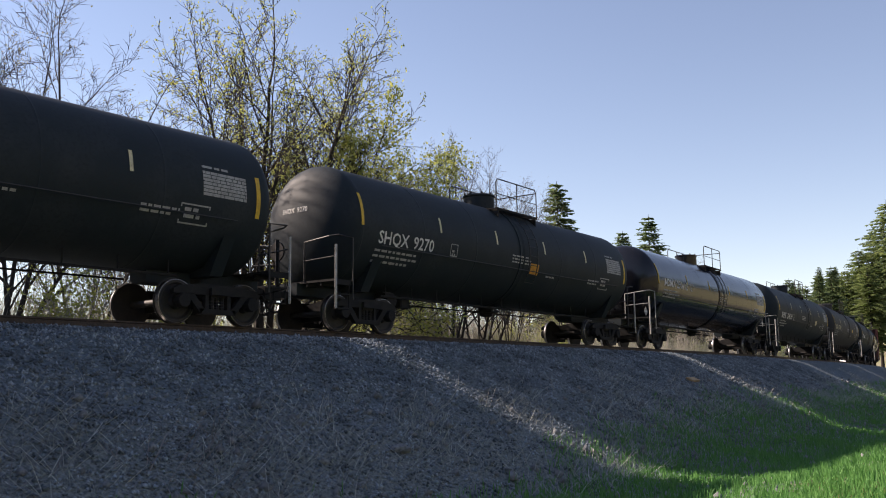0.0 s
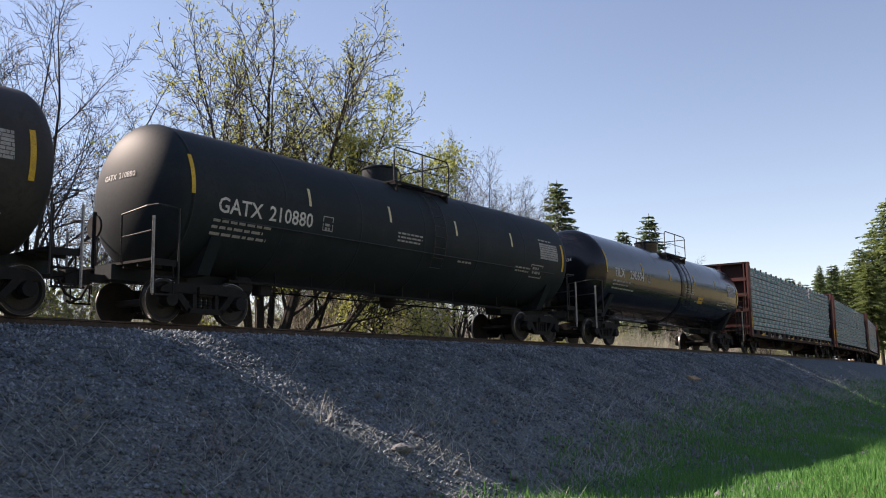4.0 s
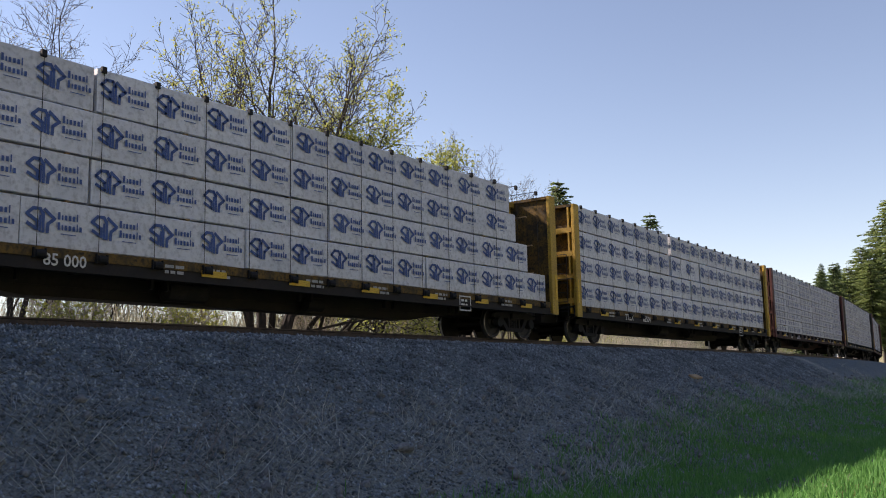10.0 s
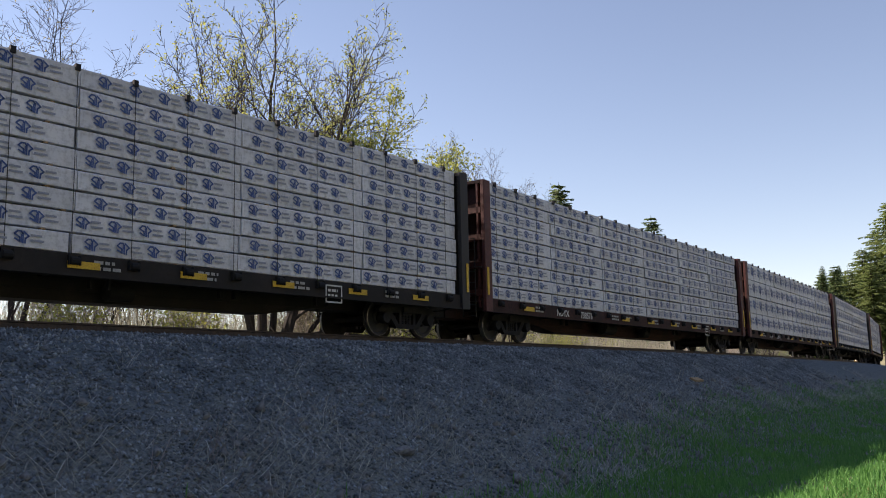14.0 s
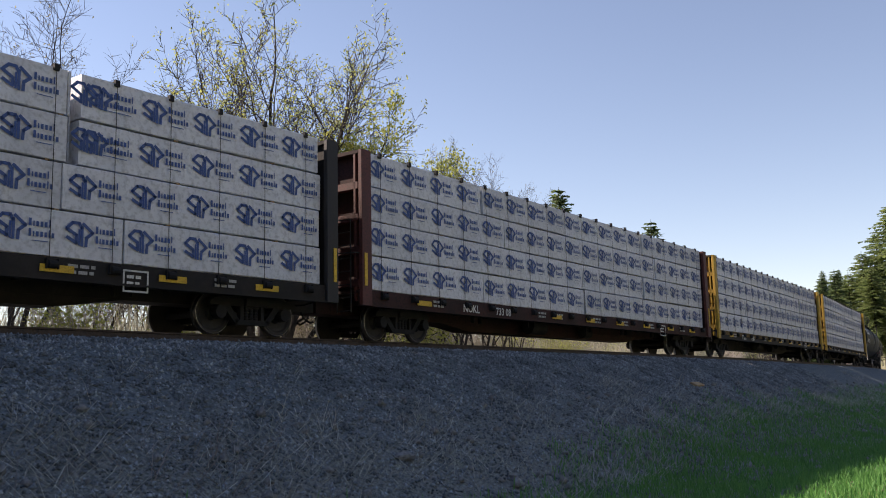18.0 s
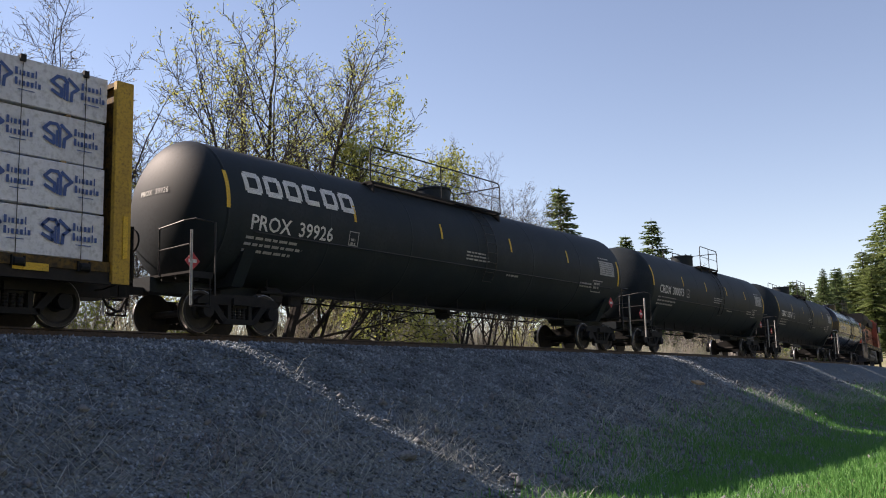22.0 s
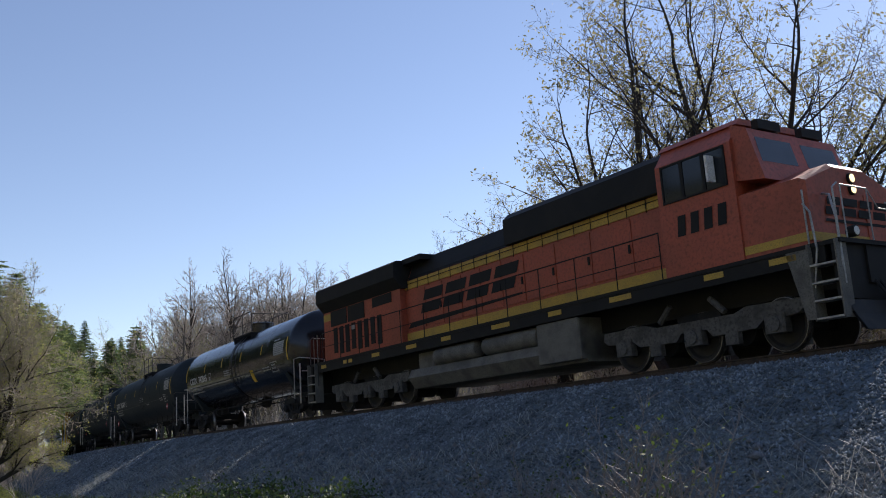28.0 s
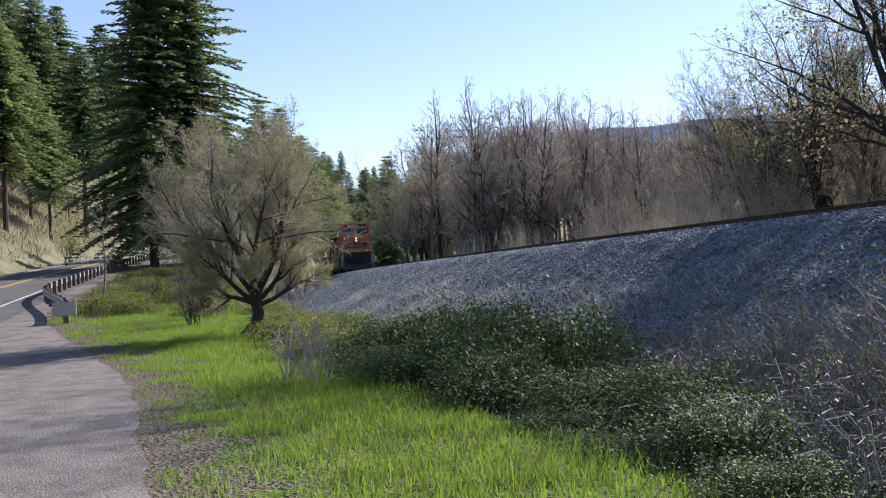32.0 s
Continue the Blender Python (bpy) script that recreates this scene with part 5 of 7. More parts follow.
    for i in range(8):
        x = -9.37 + i * 0.46
        lv = part("louvre", Build().box(x, x + 0.28, -1.222, -1.2, 2.02 if i % 3 else 2.08, 2.98), "loco_black", lo, "dark vertical louvre")
        if i == 3:
            part("slat", Build().box(x + 0.03, x + 0.25, -1.228, -1.222, 2.75, 2.9), "grey_print", lv)
    # rear yellow corner bars under the rail
    b = Build()
    handrail(b, [(-9.8, -1.46, 2.85), (6.85, -1.46, 2.85)], 1.35, 1.82)
    b.tube([(-9.8, -1.46, 2.35), (6.85, -1.46, 2.35)], 0.012, 5)
    b.tube([(-9.8, -1.46, 2.85), (-9.95, -1.46, 2.8), (-10.1, -1.46, 1.82)], 0.017, 5)
    part("walkway_rail", b, "loco_black", lo)
    b = Build()
    handrail(b, [(-9.8, 1.46, 2.85), (6.85, 1.46, 2.85)], 1.35, 1.82)
    part("walkway_rail", b, "loco_black", lo)
    b = Build()
    handrail(b, [(-4.4, -1.03, 3.9), (6.8, -1.03, 3.9)], 0.62, 3.5, 0.012)
    b.tube([(-4.4, -1.03, 3.72), (6.8, -1.03, 3.72)], 0.01, 5)
    part("hood_rail", b, "loco_black", lo)
    for x0, x1 in ((-10.86, -10.2), (10.5, 11.1)):
        for y in (-1.46, 1.46):
            st = part("stair", Build().box(x0, x0 + 0.03, y - 0.16, y + 0.16, 0.40, 1.8), "loco_grey", lo, "steel corner steps")
            part("stringer", Build().box(x1 - 0.03, x1, y - 0.16, y + 0.16, 0.40, 1.8), "loco_grey", st)
            for z in (0.42, 0.74, 1.06, 1.38):
                part("tread", Build().box(x0 + 0.03, x1 - 0.03, y - 0.16, y + 0.16, z, z + 0.035), "pale_rail", st)
            rl = Build()
            sx = x0 if x0 < 0 else x1
            rl.tube([(sx, y, 1.0), (sx, y, 2.75), (sx, y * 0.9, 2.85)], 0.02, 6)
            ix = x1 if x0 < 0 else x0
            rl.tube([(ix, y * 1.02, 1.0), (ix, y * 1.02, 2.85)], 0.02, 6)
            part("grab_iron", rl, "pale_rail" if x0 > 0 else "railing", lo)
    for x in (-10.9, 11.15):
        b = Build()
        handrail(b, [(x, -1.3, 2.8), (x, -0.5, 2.8)], 0.8, 1.82)
        handrail(b, [(x, 0.5, 2.8), (x, 1.3, 2.8)], 0.8, 1.82)
        b.tube([(x, -0.5, 2.8), (x, -0.2, 2.45), (x, 0.2, 2.45), (x, 0.5, 2.8)], 0.012, 5)
        part("end_rail", b, "pale_rail" if x > 0 else "railing", lo)
    # cab
    b = Build()
    b.prism([(-1.5, 1.82), (1.5, 1.82), (1.5, 4.25), (1.15, 4.72), (-1.15, 4.72), (-1.5, 4.25)], 7.0, 9.05, "x")
    cab = part("cab", b, "loco_orange", lo)
    b = Build()
    b.prism([(-1.28, 4.63), (-1.16, 4.76), (1.16, 4.76), (1.28, 4.63)][::-1], 6.95, 9.1, "x")
    b.box(7.6, 8.5, -0.55, 0.55, 4.74, 4.9, 0.08)
    part("cab_roof", b, "loco_orange", lo)
    for x0, x1 in ((7.2, 7.7), (7.78, 8.28), (8.36, 8.86)):
        w = part("side_window", Build().box(x0, x1, -1.512, -1.49, 3.42, 4.18), "glass", cab, "dark cab side window")
        fr = Build()
        for a0, a1, c0, c1 in ((x0 - 0.04, x1 + 0.04, 3.38, 3.42), (x0 - 0.04, x1 + 0.04, 4.18, 4.22), (x0 - 0.04, x0, 3.42, 4.18), (x1, x1 + 0.04, 3.42, 4.18)):
            fr.box(a0, a1, -1.53, -1.49, c0, c1)
        part("window_frame", fr, "loco_black", w)
    part("mirror", Build().box(8.58, 8.64, -1.76, -1.54, 3.5, 4.05), "white", cab, "white wind deflector")
    # sloped windscreens with black surround
    b = Build()
    b.prism([(9.04, 3.42), (9.72, 3.3), (9.42, 4.42), (9.04, 4.6)], -1.42, 1.42, "y")
    part("cab_front", b, "loco_orange", cab)
    for y0, y1 in ((-1.3, -0.16), (0.16, 1.3)):
        b = Build()
        n0, n1 = Vector((9.616, 0, 3.70)), Vector((9.476, 0, 4.24))
        b.quad((n0.x, y0, n0.z), (n0.x, y1, n0.z), (n1.x, y1 * 0.97, n1.z), (n1.x, y0 * 0.97, n1.z))
        b.quad((n0.x - 0.05, y0, n0.z), (n1.x - 0.05, y0 * 0.97, n1.z), (n1.x - 0.05, y1 * 0.97, n1.z), (n0.x - 0.05, y1, n0.z))
        part("windscreen", b, "glass", cab, "dark glass windscreen")
    part("number_board", Build().box(9.28, 9.44, -1.05, -0.35, 4.46, 4.66), "loco_black", cab, "black number board with plain bars")
    part("number_board", Build().box(9.28, 9.44, 0.35, 1.05, 4.46, 4.66), "loco_black", cab, "black number board with plain bars")
    # nose
    b = Build()
    n = 0
    for x, k in ((9.0, 0.0), (10.44, 0.0), (10.55, 0.06)):
        b.v += [(x, -1.46 + k, 1.82), (x, 1.46 - k, 1.82), (x, 1.46 - k, 3.10 - k), (x, 0.5, 3.48 - k * 1.6), (x, -0.5, 3.48 - k * 1.6), (x, -1.46 + k, 3.10 - k)]
    for j in range(2):
        b.f += [(j * 6 + i, j * 6 + (i + 1) % 6, j * 6 + 6 + (i + 1) % 6, j * 6 + 6 + i) for i in range(6)]
    b.f += [tuple(reversed(range(6))), tuple(range(12, 18))]
    nose = part("nose", b, "loco_orange", lo)
    part("nose_door", Build().box(10.54, 10.57, 0.35, 1.0, 1.95, 2.9, 0.0), "loco_orange", nose)
    part("nose_band", Build().box(9.06, 10.56, -1.47, 1.47, 1.9, 2.06), "loco_yellow", nose, "yellow stripe round the nose")
    for z in (2.98, 3.2):
        h = part("headlight", Build().lathe([(10.5, 0.11), (10.6, 0.11), (10.61, 0.09)], 14, "x", (0, 0, z)), "loco_black", nose)
        part("lens", Build().lathe([(10.611, 0.085), (10.62, 0.07)], 14, "x", (0, 0, z)), "lamp_glow", h, "lit headlight")
    for y in (-0.95, 0.95):
        h = part("ditch_light", Build().lathe([(10.96, 0.10), (11.12, 0.11), (11.13, 0.09)], 14, "x", (0, y, 1.98)), "loco_black", lo)
        part("lens", Build().lathe([(11.131, 0.085), (11.14, 0.07)], 12, "x", (0, y, 1.98)), "white", h, "clear lamp lens")
    b = Build()
    for i, (dx, wd) in enumerate(((-0.95, 0.4), (-0.45, 0.45), (0.08, 0.4), (0.55, 0.42))):
        for zz in (2.42, 2.62):
            b.quad((10.575, dx + (zz - 2.42) * 0.4, zz), (10.575, dx + wd + (zz - 2.42) * 0.4, zz), (10.575, dx + wd + (zz - 2.35) * 0.4, zz + 0.16), (10.575, dx + (zz - 2.35) * 0.4, zz + 0.16))
    b.quad((10.575, -1.0, 2.28), (10.575, 0.9, 2.28), (10.575, 1.0, 2.34), (10.575, -0.95, 2.34))
    part("nose_logo", b, "loco_black", nose, "black company mark as plain shapes")
    # step-well plates and bent grab rails at the front corners
    for y in (-1.5, 1.5):
        part("step_plate", Build().prism([(9.98, 1.74), (10.5, 1.74), (10.42, 0.45), (10.26, 0.45)][::-1], y - 0.012, y + 0.012, "y"), "loco_grey", lo, "tapered grey step-well plate")
        g = y / 1.5
        part("grab_iron", Build().tube([(10.58, g * 1.0, 2.8), (10.85, g * 1.2, 2.7), (11.05, g * 1.4, 2.2), (11.1, g * 1.48, 1.5), (11.05, g * 1.5, 1.0)], 0.024, 6), "pale_rail", lo, "bent white grab rail")
        part("grab_iron", Build().tube([(10.46, g * 1.46, 2.6), (10.62, g * 1.52, 2.4), (10.67, g * 1.53, 1.7), (10.52, g * 1.53, 1.0)], 0.022, 6), "pale_rail", lo, "bent white grab rail")
    # side mark and road-number bars
    b = mark_letters(Build(), -3.7, 2.68, 0.7, -HB - 0.034)
    b.quad((-4.5, -HB - 0.034, 2.30), (1.3, -HB - 0.034, 2.44), (1.5, -HB - 0.034, 2.5), (-4.3, -HB - 0.034, 2.48))
    part("side_logo", b, "loco_black", lo, "black slanted company mark as plain shapes")
    for i in range(4):
        b = Build()
        b.quad((7.45 + i * 0.36, -1.512, 2.62), (7.67 + i * 0.36, -1.512, 2.62), (7.72 + i * 0.36, -1.512, 3.06), (7.5 + i * 0.36, -1.512, 3.06))
        part("number_bar", b, "loco_black", cab, "dark bar in place of a road number's figure")
    # pilot, plough and coupler ends
    for sg in (1, -1):
        b = Build()
        x = 11.05 if sg > 0 else -10.75
        b.prism([(-1.5, 0.75), (1.5, 0.75), (1.5, 1.74), (-1.5, 1.74)], min(x, x - 0.12 * sg), max(x, x - 0.12 * sg), "x")
        part("pilot", b, "loco_black", lo)
        b = Build()
        n = len(b.v)
        for z, out in ((0.72, 0.0), (0.45, 0.12), (0.16, 0.3)):
            for y in (-1.42, -0.7, 0.0, 0.7, 1.42):
                b.v.append((x + sg * (out + 0.16 * (1 - abs(y) / 1.42)), y, z))
        for i in range(2):
            for j in range(4):
                b.f.append((n + i * 5 + j, n + i * 5 + j + 1, n + i * 5 + j + 6, n + i * 5 + j + 5))
        n2 = len(b.v)
        b.v += [(p[0] - sg * 0.05, p[1], p[2]) for p in b.v[n:n2]]
        b.f += [tuple(15 + i for i in reversed(q)) for q in b.f[:8]]
        part("plough", b, "wheel", lo, "dull worn steel plough")
    for x, turn in ((11.45, 0), (-11.15, 180)):
        part("coupler", shared("coupler", coupler_mesh, "iron"), "", lo, at=pose(x, 0, 0, 0, 0, turn))
    b = Build()
    for y in (-0.55, -0.4, 0.4, 0.55):
        for sg in (1, -1):
            x = 11.08 if sg > 0 else -10.8
            b.tube([(x, y, 1.1), (x + sg * 0.2, y, 0.8), (x + sg * 0.3, y * 0.9, 0.5)], 0.03, 6)
    part("air_hose", b, "strap", lo)
    for sg in (1, -1):
        loco_truck(lo, 7.2 * sg)
    # tanks and boxes between the trucks
    part("battery_box", Build().box(-3.7, -2.8, -1.2, -0.5, 0.6, 1.42, 0.03), "loco_grey", lo, "grey steel box under the walkway")
    for x0, x1 in ((-2.6, -0.4), (-0.1, 2.35)):
        part("air_tank", Build().lathe([(x0, 0.02), (x0 + 0.04, 0.2), (x0 + 0.12, 0.25), (x1 - 0.12, 0.25), (x1 - 0.04, 0.2), (x1, 0.02)], 18, "x", (0, -1.22, 1.2)), "loco_grey", lo, "long grey air reservoir", smooth=True)
    b = Build()
    b.prism([(-1.3, 0.95), (-1.42, 0.7), (-1.2, 0.38), (1.2, 0.38), (1.42, 0.7), (1.3, 0.95)][::-1], -4.0, 4.0, "x")
    b.box(2.4, 4.0, -1.45, 1.45, 0.45, 1.44, 0.03)
    part("fuel_tank", b, "loco_grey", lo, "dusty grey fuel tank")
    MOVING.append((lo, q_axle + 7.2))
    return lo


def glow_mat(name, c, strength):
    m, nt, b = nodes_of(name)
    b.inputs["Emission Color"].default_value = rgba(c)
    b.inputs["Emission Strength"].default_value = strength
    return m


M["lamp_glow"] = glow_mat("headlight_lens", (1.0, 0.75, 0.35), 1.3)

# ---- the train, from its far left end to the locomotive ----
Q_TANK = [-3.7, 14.7, 32.9, 51.9, 70.4, 88.8, 107.2, 125.75]
Q_LUM = [125.75 + 24.62 * i for i in range(14)]
Q_LPG = [Q_LUM[-1], 467.4, 486.1, 505.7, 522.85]
TANKS = [
    ("GATX", "204417", "dull black tank car with yellow stripes", dict(seed=11, word_y=2.7)),
    ("SHQX", "9270", "dull black tank car with an orange plate on its side", dict(seed=12, word_y=2.62, belt=True, extra=[("plate", 0.55, 2.05, 0.5, 0.34, "orange")])),
    ("ADMX", "290112", "glossy black tank car with yellow stripes", dict(seed=13, word_y=2.95, paint="tank_gloss", stripe="yellow", belt=True, pale_end=True, placard="grey_print")),
    ("SHPX", "214169", "dull black tank car with a pale end", dict(seed=14, word_y=2.62, longer=0.32, paint="tank", pale_end=True, extra=[("plate", 3.0, 2.15, 0.45, 0.3, "cream")])),
    ("UTLX", "677118", "dusty black tank car with cream lettering", dict(seed=15, word_y=2.75, paint="tank_dusty", placard="white", mark_paint="cream", extra=[("plate", 2.6, 2.35, 0.5, 0.26, "yellow")])),
    ("GATX", "210880", "dull black tank car with small stencils", dict(seed=16, word_y=2.7)),
    ("TILX", "290634", "glossy black tank car with a yellow plate", dict(seed=17, word_y=2.9, paint="tank_gloss", stripe="yellow", belt=True, extra=[("plate", 2.0, 2.0, 0.62, 0.27, "yellow")])),
]
for i, (mk, no, lab, kw) in enumerate(TANKS):
    tank_car(Q_TANK[i], Q_TANK[i + 1], mk, no, lab, **kw)

BIG = [(0.872, "big")] * 4
SMALL = [(0.387, "small")] * 9
TEAL = [(0.235, "teal")] * 14
MIXED = [(0.27, "grey")] * 2 + [(0.24, "grey")] + [(0.25, "teal")] * 3 + [(0.25, "grey")] * 7
LUMBER = [
    ("brown_car", "ATW", "300 569", "oxide-red", TEAL, "teal and white printed lumber packs"),
    ("brown_car", "ATW", "300 580", "oxide-red", TEAL, "teal and white printed lumber packs"),
    ("brown_car", "ATW", "300 263", "oxide-red", MIXED, "grey wrapped lumber packs above teal printed ones"),
    ("yellow_car", "TTZX", "85 000", "yellow", BIG, "white lumber packs with navy printing"),
    ("yellow_car", "TTZX", "85504", "yellow", BIG, "white lumber packs, navy printing, narrow gaps,"),
    ("brown_car", "CN", "626 427", "oxide-red", SMALL, "thin white lumber packs with small dark prints"),
    ("black_car", "COER", "36381", "black", SMALL, "thin white lumber packs with small dark prints"),
    ("brown_car", "NDYX", "738576", "oxide-red", SMALL, "thin white lumber packs with small dark prints"),
    ("brown_car", "ATW", "300 412", "oxide-red", BIG, "white lumber packs with navy printing"),
    ("black_car", "COER", "15212", "black", BIG, "white lumber packs with navy printing"),
    ("brown_car", "NOKL", "733 08", "oxide-red", BIG, "white lumber packs with navy printing"),
    ("yellow_car", "TTZX", "7560", "yellow", BIG, "white lumber packs with navy printing"),
    ("yellow_car", "TTZX", "84521", "yellow", BIG, "white lumber packs with navy printing"),
]
# how far the layers stop short of the right-hand end, and a gap in the upper layers: (first layer, place, width)
SHORT = {0: ((0, 0.7, 0.9, 1.0, 0.6, 0.25, 0.1, 0.2, 0.1, 0.15), (9, 4.1, 0.25)), 1: ((0, 0, 0.1, 0.05), (7, 4.0, 1.0)), 2: ((0.1, 0.0, 0.2), None),
         3: ((0, 1.1, 1.75, 2.05), None), 4: ((0, 0, 0.05, 0.1), (2, -2.5, 0.3)), 8: ((0, 0.1, 0, 0.1), None), 9: ((0, 0, 0, 0.1), (2, 5.2, 0.2))}
for i, (paint, mk, no, colour, rows, what) in enumerate(LUMBER):
    lumber_car(Q_LUM[i], Q_LUM[i + 1], paint, mk, no, colour + " centre-beam lumber flat car", 100 + i, ladder="pale_rail" if paint == "black_car" else "railing", ribs="pale_rail" if paint == "black_car" else None)
    lumber_load((Q_LUM[i] + Q_LUM[i + 1]) / 2, HALF[paint], rows, what + " strapped on the car", 200 + i, *SHORT.get(i, ((), None)))

LPG = [
    ("PROX", "39926", "dull black gas tank car with a white owner's mark", dict(seed=21, long_walk=True, big_bars=True, placard="red", word_y=2.62, stripe="yellow")),
    ("CRDX", "300075", "dull black gas tank car with yellow stripes", dict(seed=22, word_y=2.76, placard="red", stripe="yellow")),
    ("GBRX", "705767", "black gas tank car with yellow stripes", dict(seed=23, word_y=2.76, placard="red", stripe="yellow")),
    ("CBTX", "742065", "glossy black tank car coupled to the locomotive", dict(seed=24, word_y=2.76, paint="tank_gloss", stripe="yellow", belt=True, pale_end=True, extra=[("plate", 2.4, 1.75, 0.34, 0.5, "yellow")])),
]
for i, (mk, no, lab, kw) in enumerate(LPG):
    tank_car(Q_LPG[i], Q_LPG[i + 1], mk, no, lab, **kw)
locomotive(526.87)


def motions():
    """The train runs along the curve at a steady speed."""
    for ob, q in MOVING:
        walk(ob, [(t, place(q - SPEED * t)) for t in [0.8 * i for i in range(41)]])

# ---- trees and plants ----
def at_view(az, d, base=None, spin=0, scale=1.0):
    """A pose d metres off in the direction az degrees to the left of +y, on the ground."""
    x, y = -d * math.sin(radians(az)), d * math.cos(radians(az))
    r = math.hypot(x, y - D - R)
    s, w = R * math.atan2(x, D + R - y), r - R
    z = ground_z(s, w) - 0.08 if base is None else base
    return pose(x, y, z, 0, 0, spin) @ Matrix.Scale(scale, 4)


def along(s, w, spin=0, scale=1.0, sink=0.05):
    return pose(*arc(s, w), ground_z(s, w) - sink, 0, 0, spin) @ Matrix.Scale(scale, 4)


HEIGHTS = {}            # heights of the trees that are copied


def crown_at(ob, az, d, el, spin=0):
    """A copy of a tree d metres off whose top stands el degrees above the eye's level."""
    copy_thing(ob, crown_pose(ob, az, d, el, spin) @ Matrix.Scale(1 / ob.scale[0], 4))


def crown_pose(ob, az, d, el, spin=0):
    base = at_view(az, d).translation.z
    return at_view(az, d, spin=spin, scale=(EYE + d * math.tan(radians(el)) - base) / HEIGHTS[ob.name])


class Tree:
    """Grows stems, limbs and twigs; keeps the places where leaves sit."""

    def __init__(self, seed):
        self.rnd = random.Random(seed)
        self.wood, self.twigs, self.tips = Build(), Build(), []

    def limb(self, p, d, length, r, level, spec):
        rnd = self.rnd
        n = spec["segs"][level]
        pts, dirs = [p.copy()], []
        d = d.normalized()
        for i in range(n):
            bend = spec["wander"][level]
            d = (d + Vector((rnd.gauss(0, bend), rnd.gauss(0, bend), rnd.gauss(0, bend) + spec["rise"][level]))).normalized()
            p = p + d * (length / n)
            pts.append(p.copy())
            dirs.append(d.copy())
        last = level == len(spec["count"])
        tip = r * (0.25 if not last else 0.5)
        (self.wood if level <= spec["woody"] else self.twigs).tube(pts, r, spec["sides"][level], tip)
        if last:
            self.tips.append((pts[-1], d))
            if rnd.random() < 0.6:
                self.tips.append((pts[-2], d))
            return
        lo, hi = spec["span"][level]
        for k in range(spec["count"][level]):
            f = lo + (hi - lo) * (k + rnd.random()) / spec["count"][level]
            i = min(n - 1, int(f * n))
            q = pts[i].lerp(pts[i + 1], f * n - i)
            axis = dirs[i]
            side = Vector((rnd.gauss(0, 1), rnd.gauss(0, 1), rnd.gauss(0, 0.6)))
            side = (side - axis * side.dot(axis)).normalized()
            a = radians(rnd.uniform(*spec["angle"][level]))
            nd = axis * math.cos(a) + side * math.sin(a)
            ln = spec["ratio"][level] * length * rnd.uniform(0.65, 1.15) * (1 - spec["taper"][level] * (f - lo) / (hi - lo + 1e-6))
            rr = max(spec["least"], min(r * (1 - 0.7 * f) * spec["thin"], r * 0.7))
            self.limb(q, nd, ln, rr, level + 1, spec)
        self.limb(pts[-1], d, length * spec["ratio"][level] * 0.6, tip, level + 1, spec)

    def leaves(self, size, each, spread_by, material, share=1.0):
        rnd = self.rnd
        vs, fs = [], []
        for p, d in self.tips:
            if rnd.random() > share:
                continue
            for _ in range(each):
                c = p + Vector((rnd.gauss(0, spread_by), rnd.gauss(0, spread_by), rnd.gauss(0, spread_by)))
                u = Vector((rnd.gauss(0, 1), rnd.gauss(0, 1), rnd.gauss(0, 1))).normalized()
                w = u.cross(Vector((rnd.gauss(0, 1), rnd.gauss(0, 1), rnd.gauss(0, 1)))).normalized()
                k = size * rnd.uniform(0.6, 1.3)
                n = len(vs)
                vs += [c - u * k, c + w * k * 0.5, c + u * k, c - w * k * 0.5]
                fs.append((n, n + 1, n + 2, n + 3))
        return array_mesh("leaves", np.array([tuple(v) for v in vs]), np.array(fs), M[material])

    def thing(self, name, label, category, group, bark, twig, leaf=None, at=None):
        t = thing(name, label, category, group, at=at)
        part("trunk", self.wood, bark, t, smooth=True)
        c = part("crown", self.twigs, twig, t)
        if leaf:
            part("leaves", leaf, "", c)
        HEIGHTS[t.name] = max(p.z for p, d in self.tips)
        return t


def spec_of(count, ratio, angle, rise, wander, span, taper=None, woody=1, thin=0.62, sides=(9, 6, 4, 3, 3), segs=(7, 5, 4, 3, 2), least=0.006):
    return dict(least=least, count=count, ratio=ratio, angle=angle, rise=rise, wander=wander, span=span, taper=taper or [0.35] * len(count), woody=woody, thin=thin, sides=sides, segs=segs)


UP = Vector((0, 0, 1))
BROAD = spec_of([8, 7, 7, 3], [0.62, 0.55, 0.5, 0.5], [(30, 60), (30, 60), (30, 65), (30, 60)], [0.08, 0.05, 0.03, 0.02, 0.0], [0.07, 0.12, 0.16, 0.2, 0.2],
                [(0.25, 0.95), (0.2, 0.95), (0.15, 0.95), (0.2, 0.95)])
THIN = spec_of([7, 6, 6, 4], [0.62, 0.55, 0.5, 0.5], [(25, 55), (30, 60), (30, 65), (30, 60)], [0.06, 0.05, 0.03, 0.02, 0.0], [0.06, 0.11, 0.15, 0.2, 0.2],
               [(0.25, 0.95), (0.2, 0.95), (0.15, 0.95), (0.2, 0.95)], thin=0.55)
TALL = spec_of([17, 8, 4], [0.38, 0.5, 0.5], [(32, 60), (30, 60), (30, 65)], [0.03, 0.06, 0.04, 0.02], [0.03, 0.08, 0.12, 0.15],
               [(0.3, 0.97), (0.2, 0.95), (0.2, 0.95)], [0.6, 0.35, 0.3], sides=(7, 4, 3, 3), segs=(8, 4, 3, 2), least=0.03)
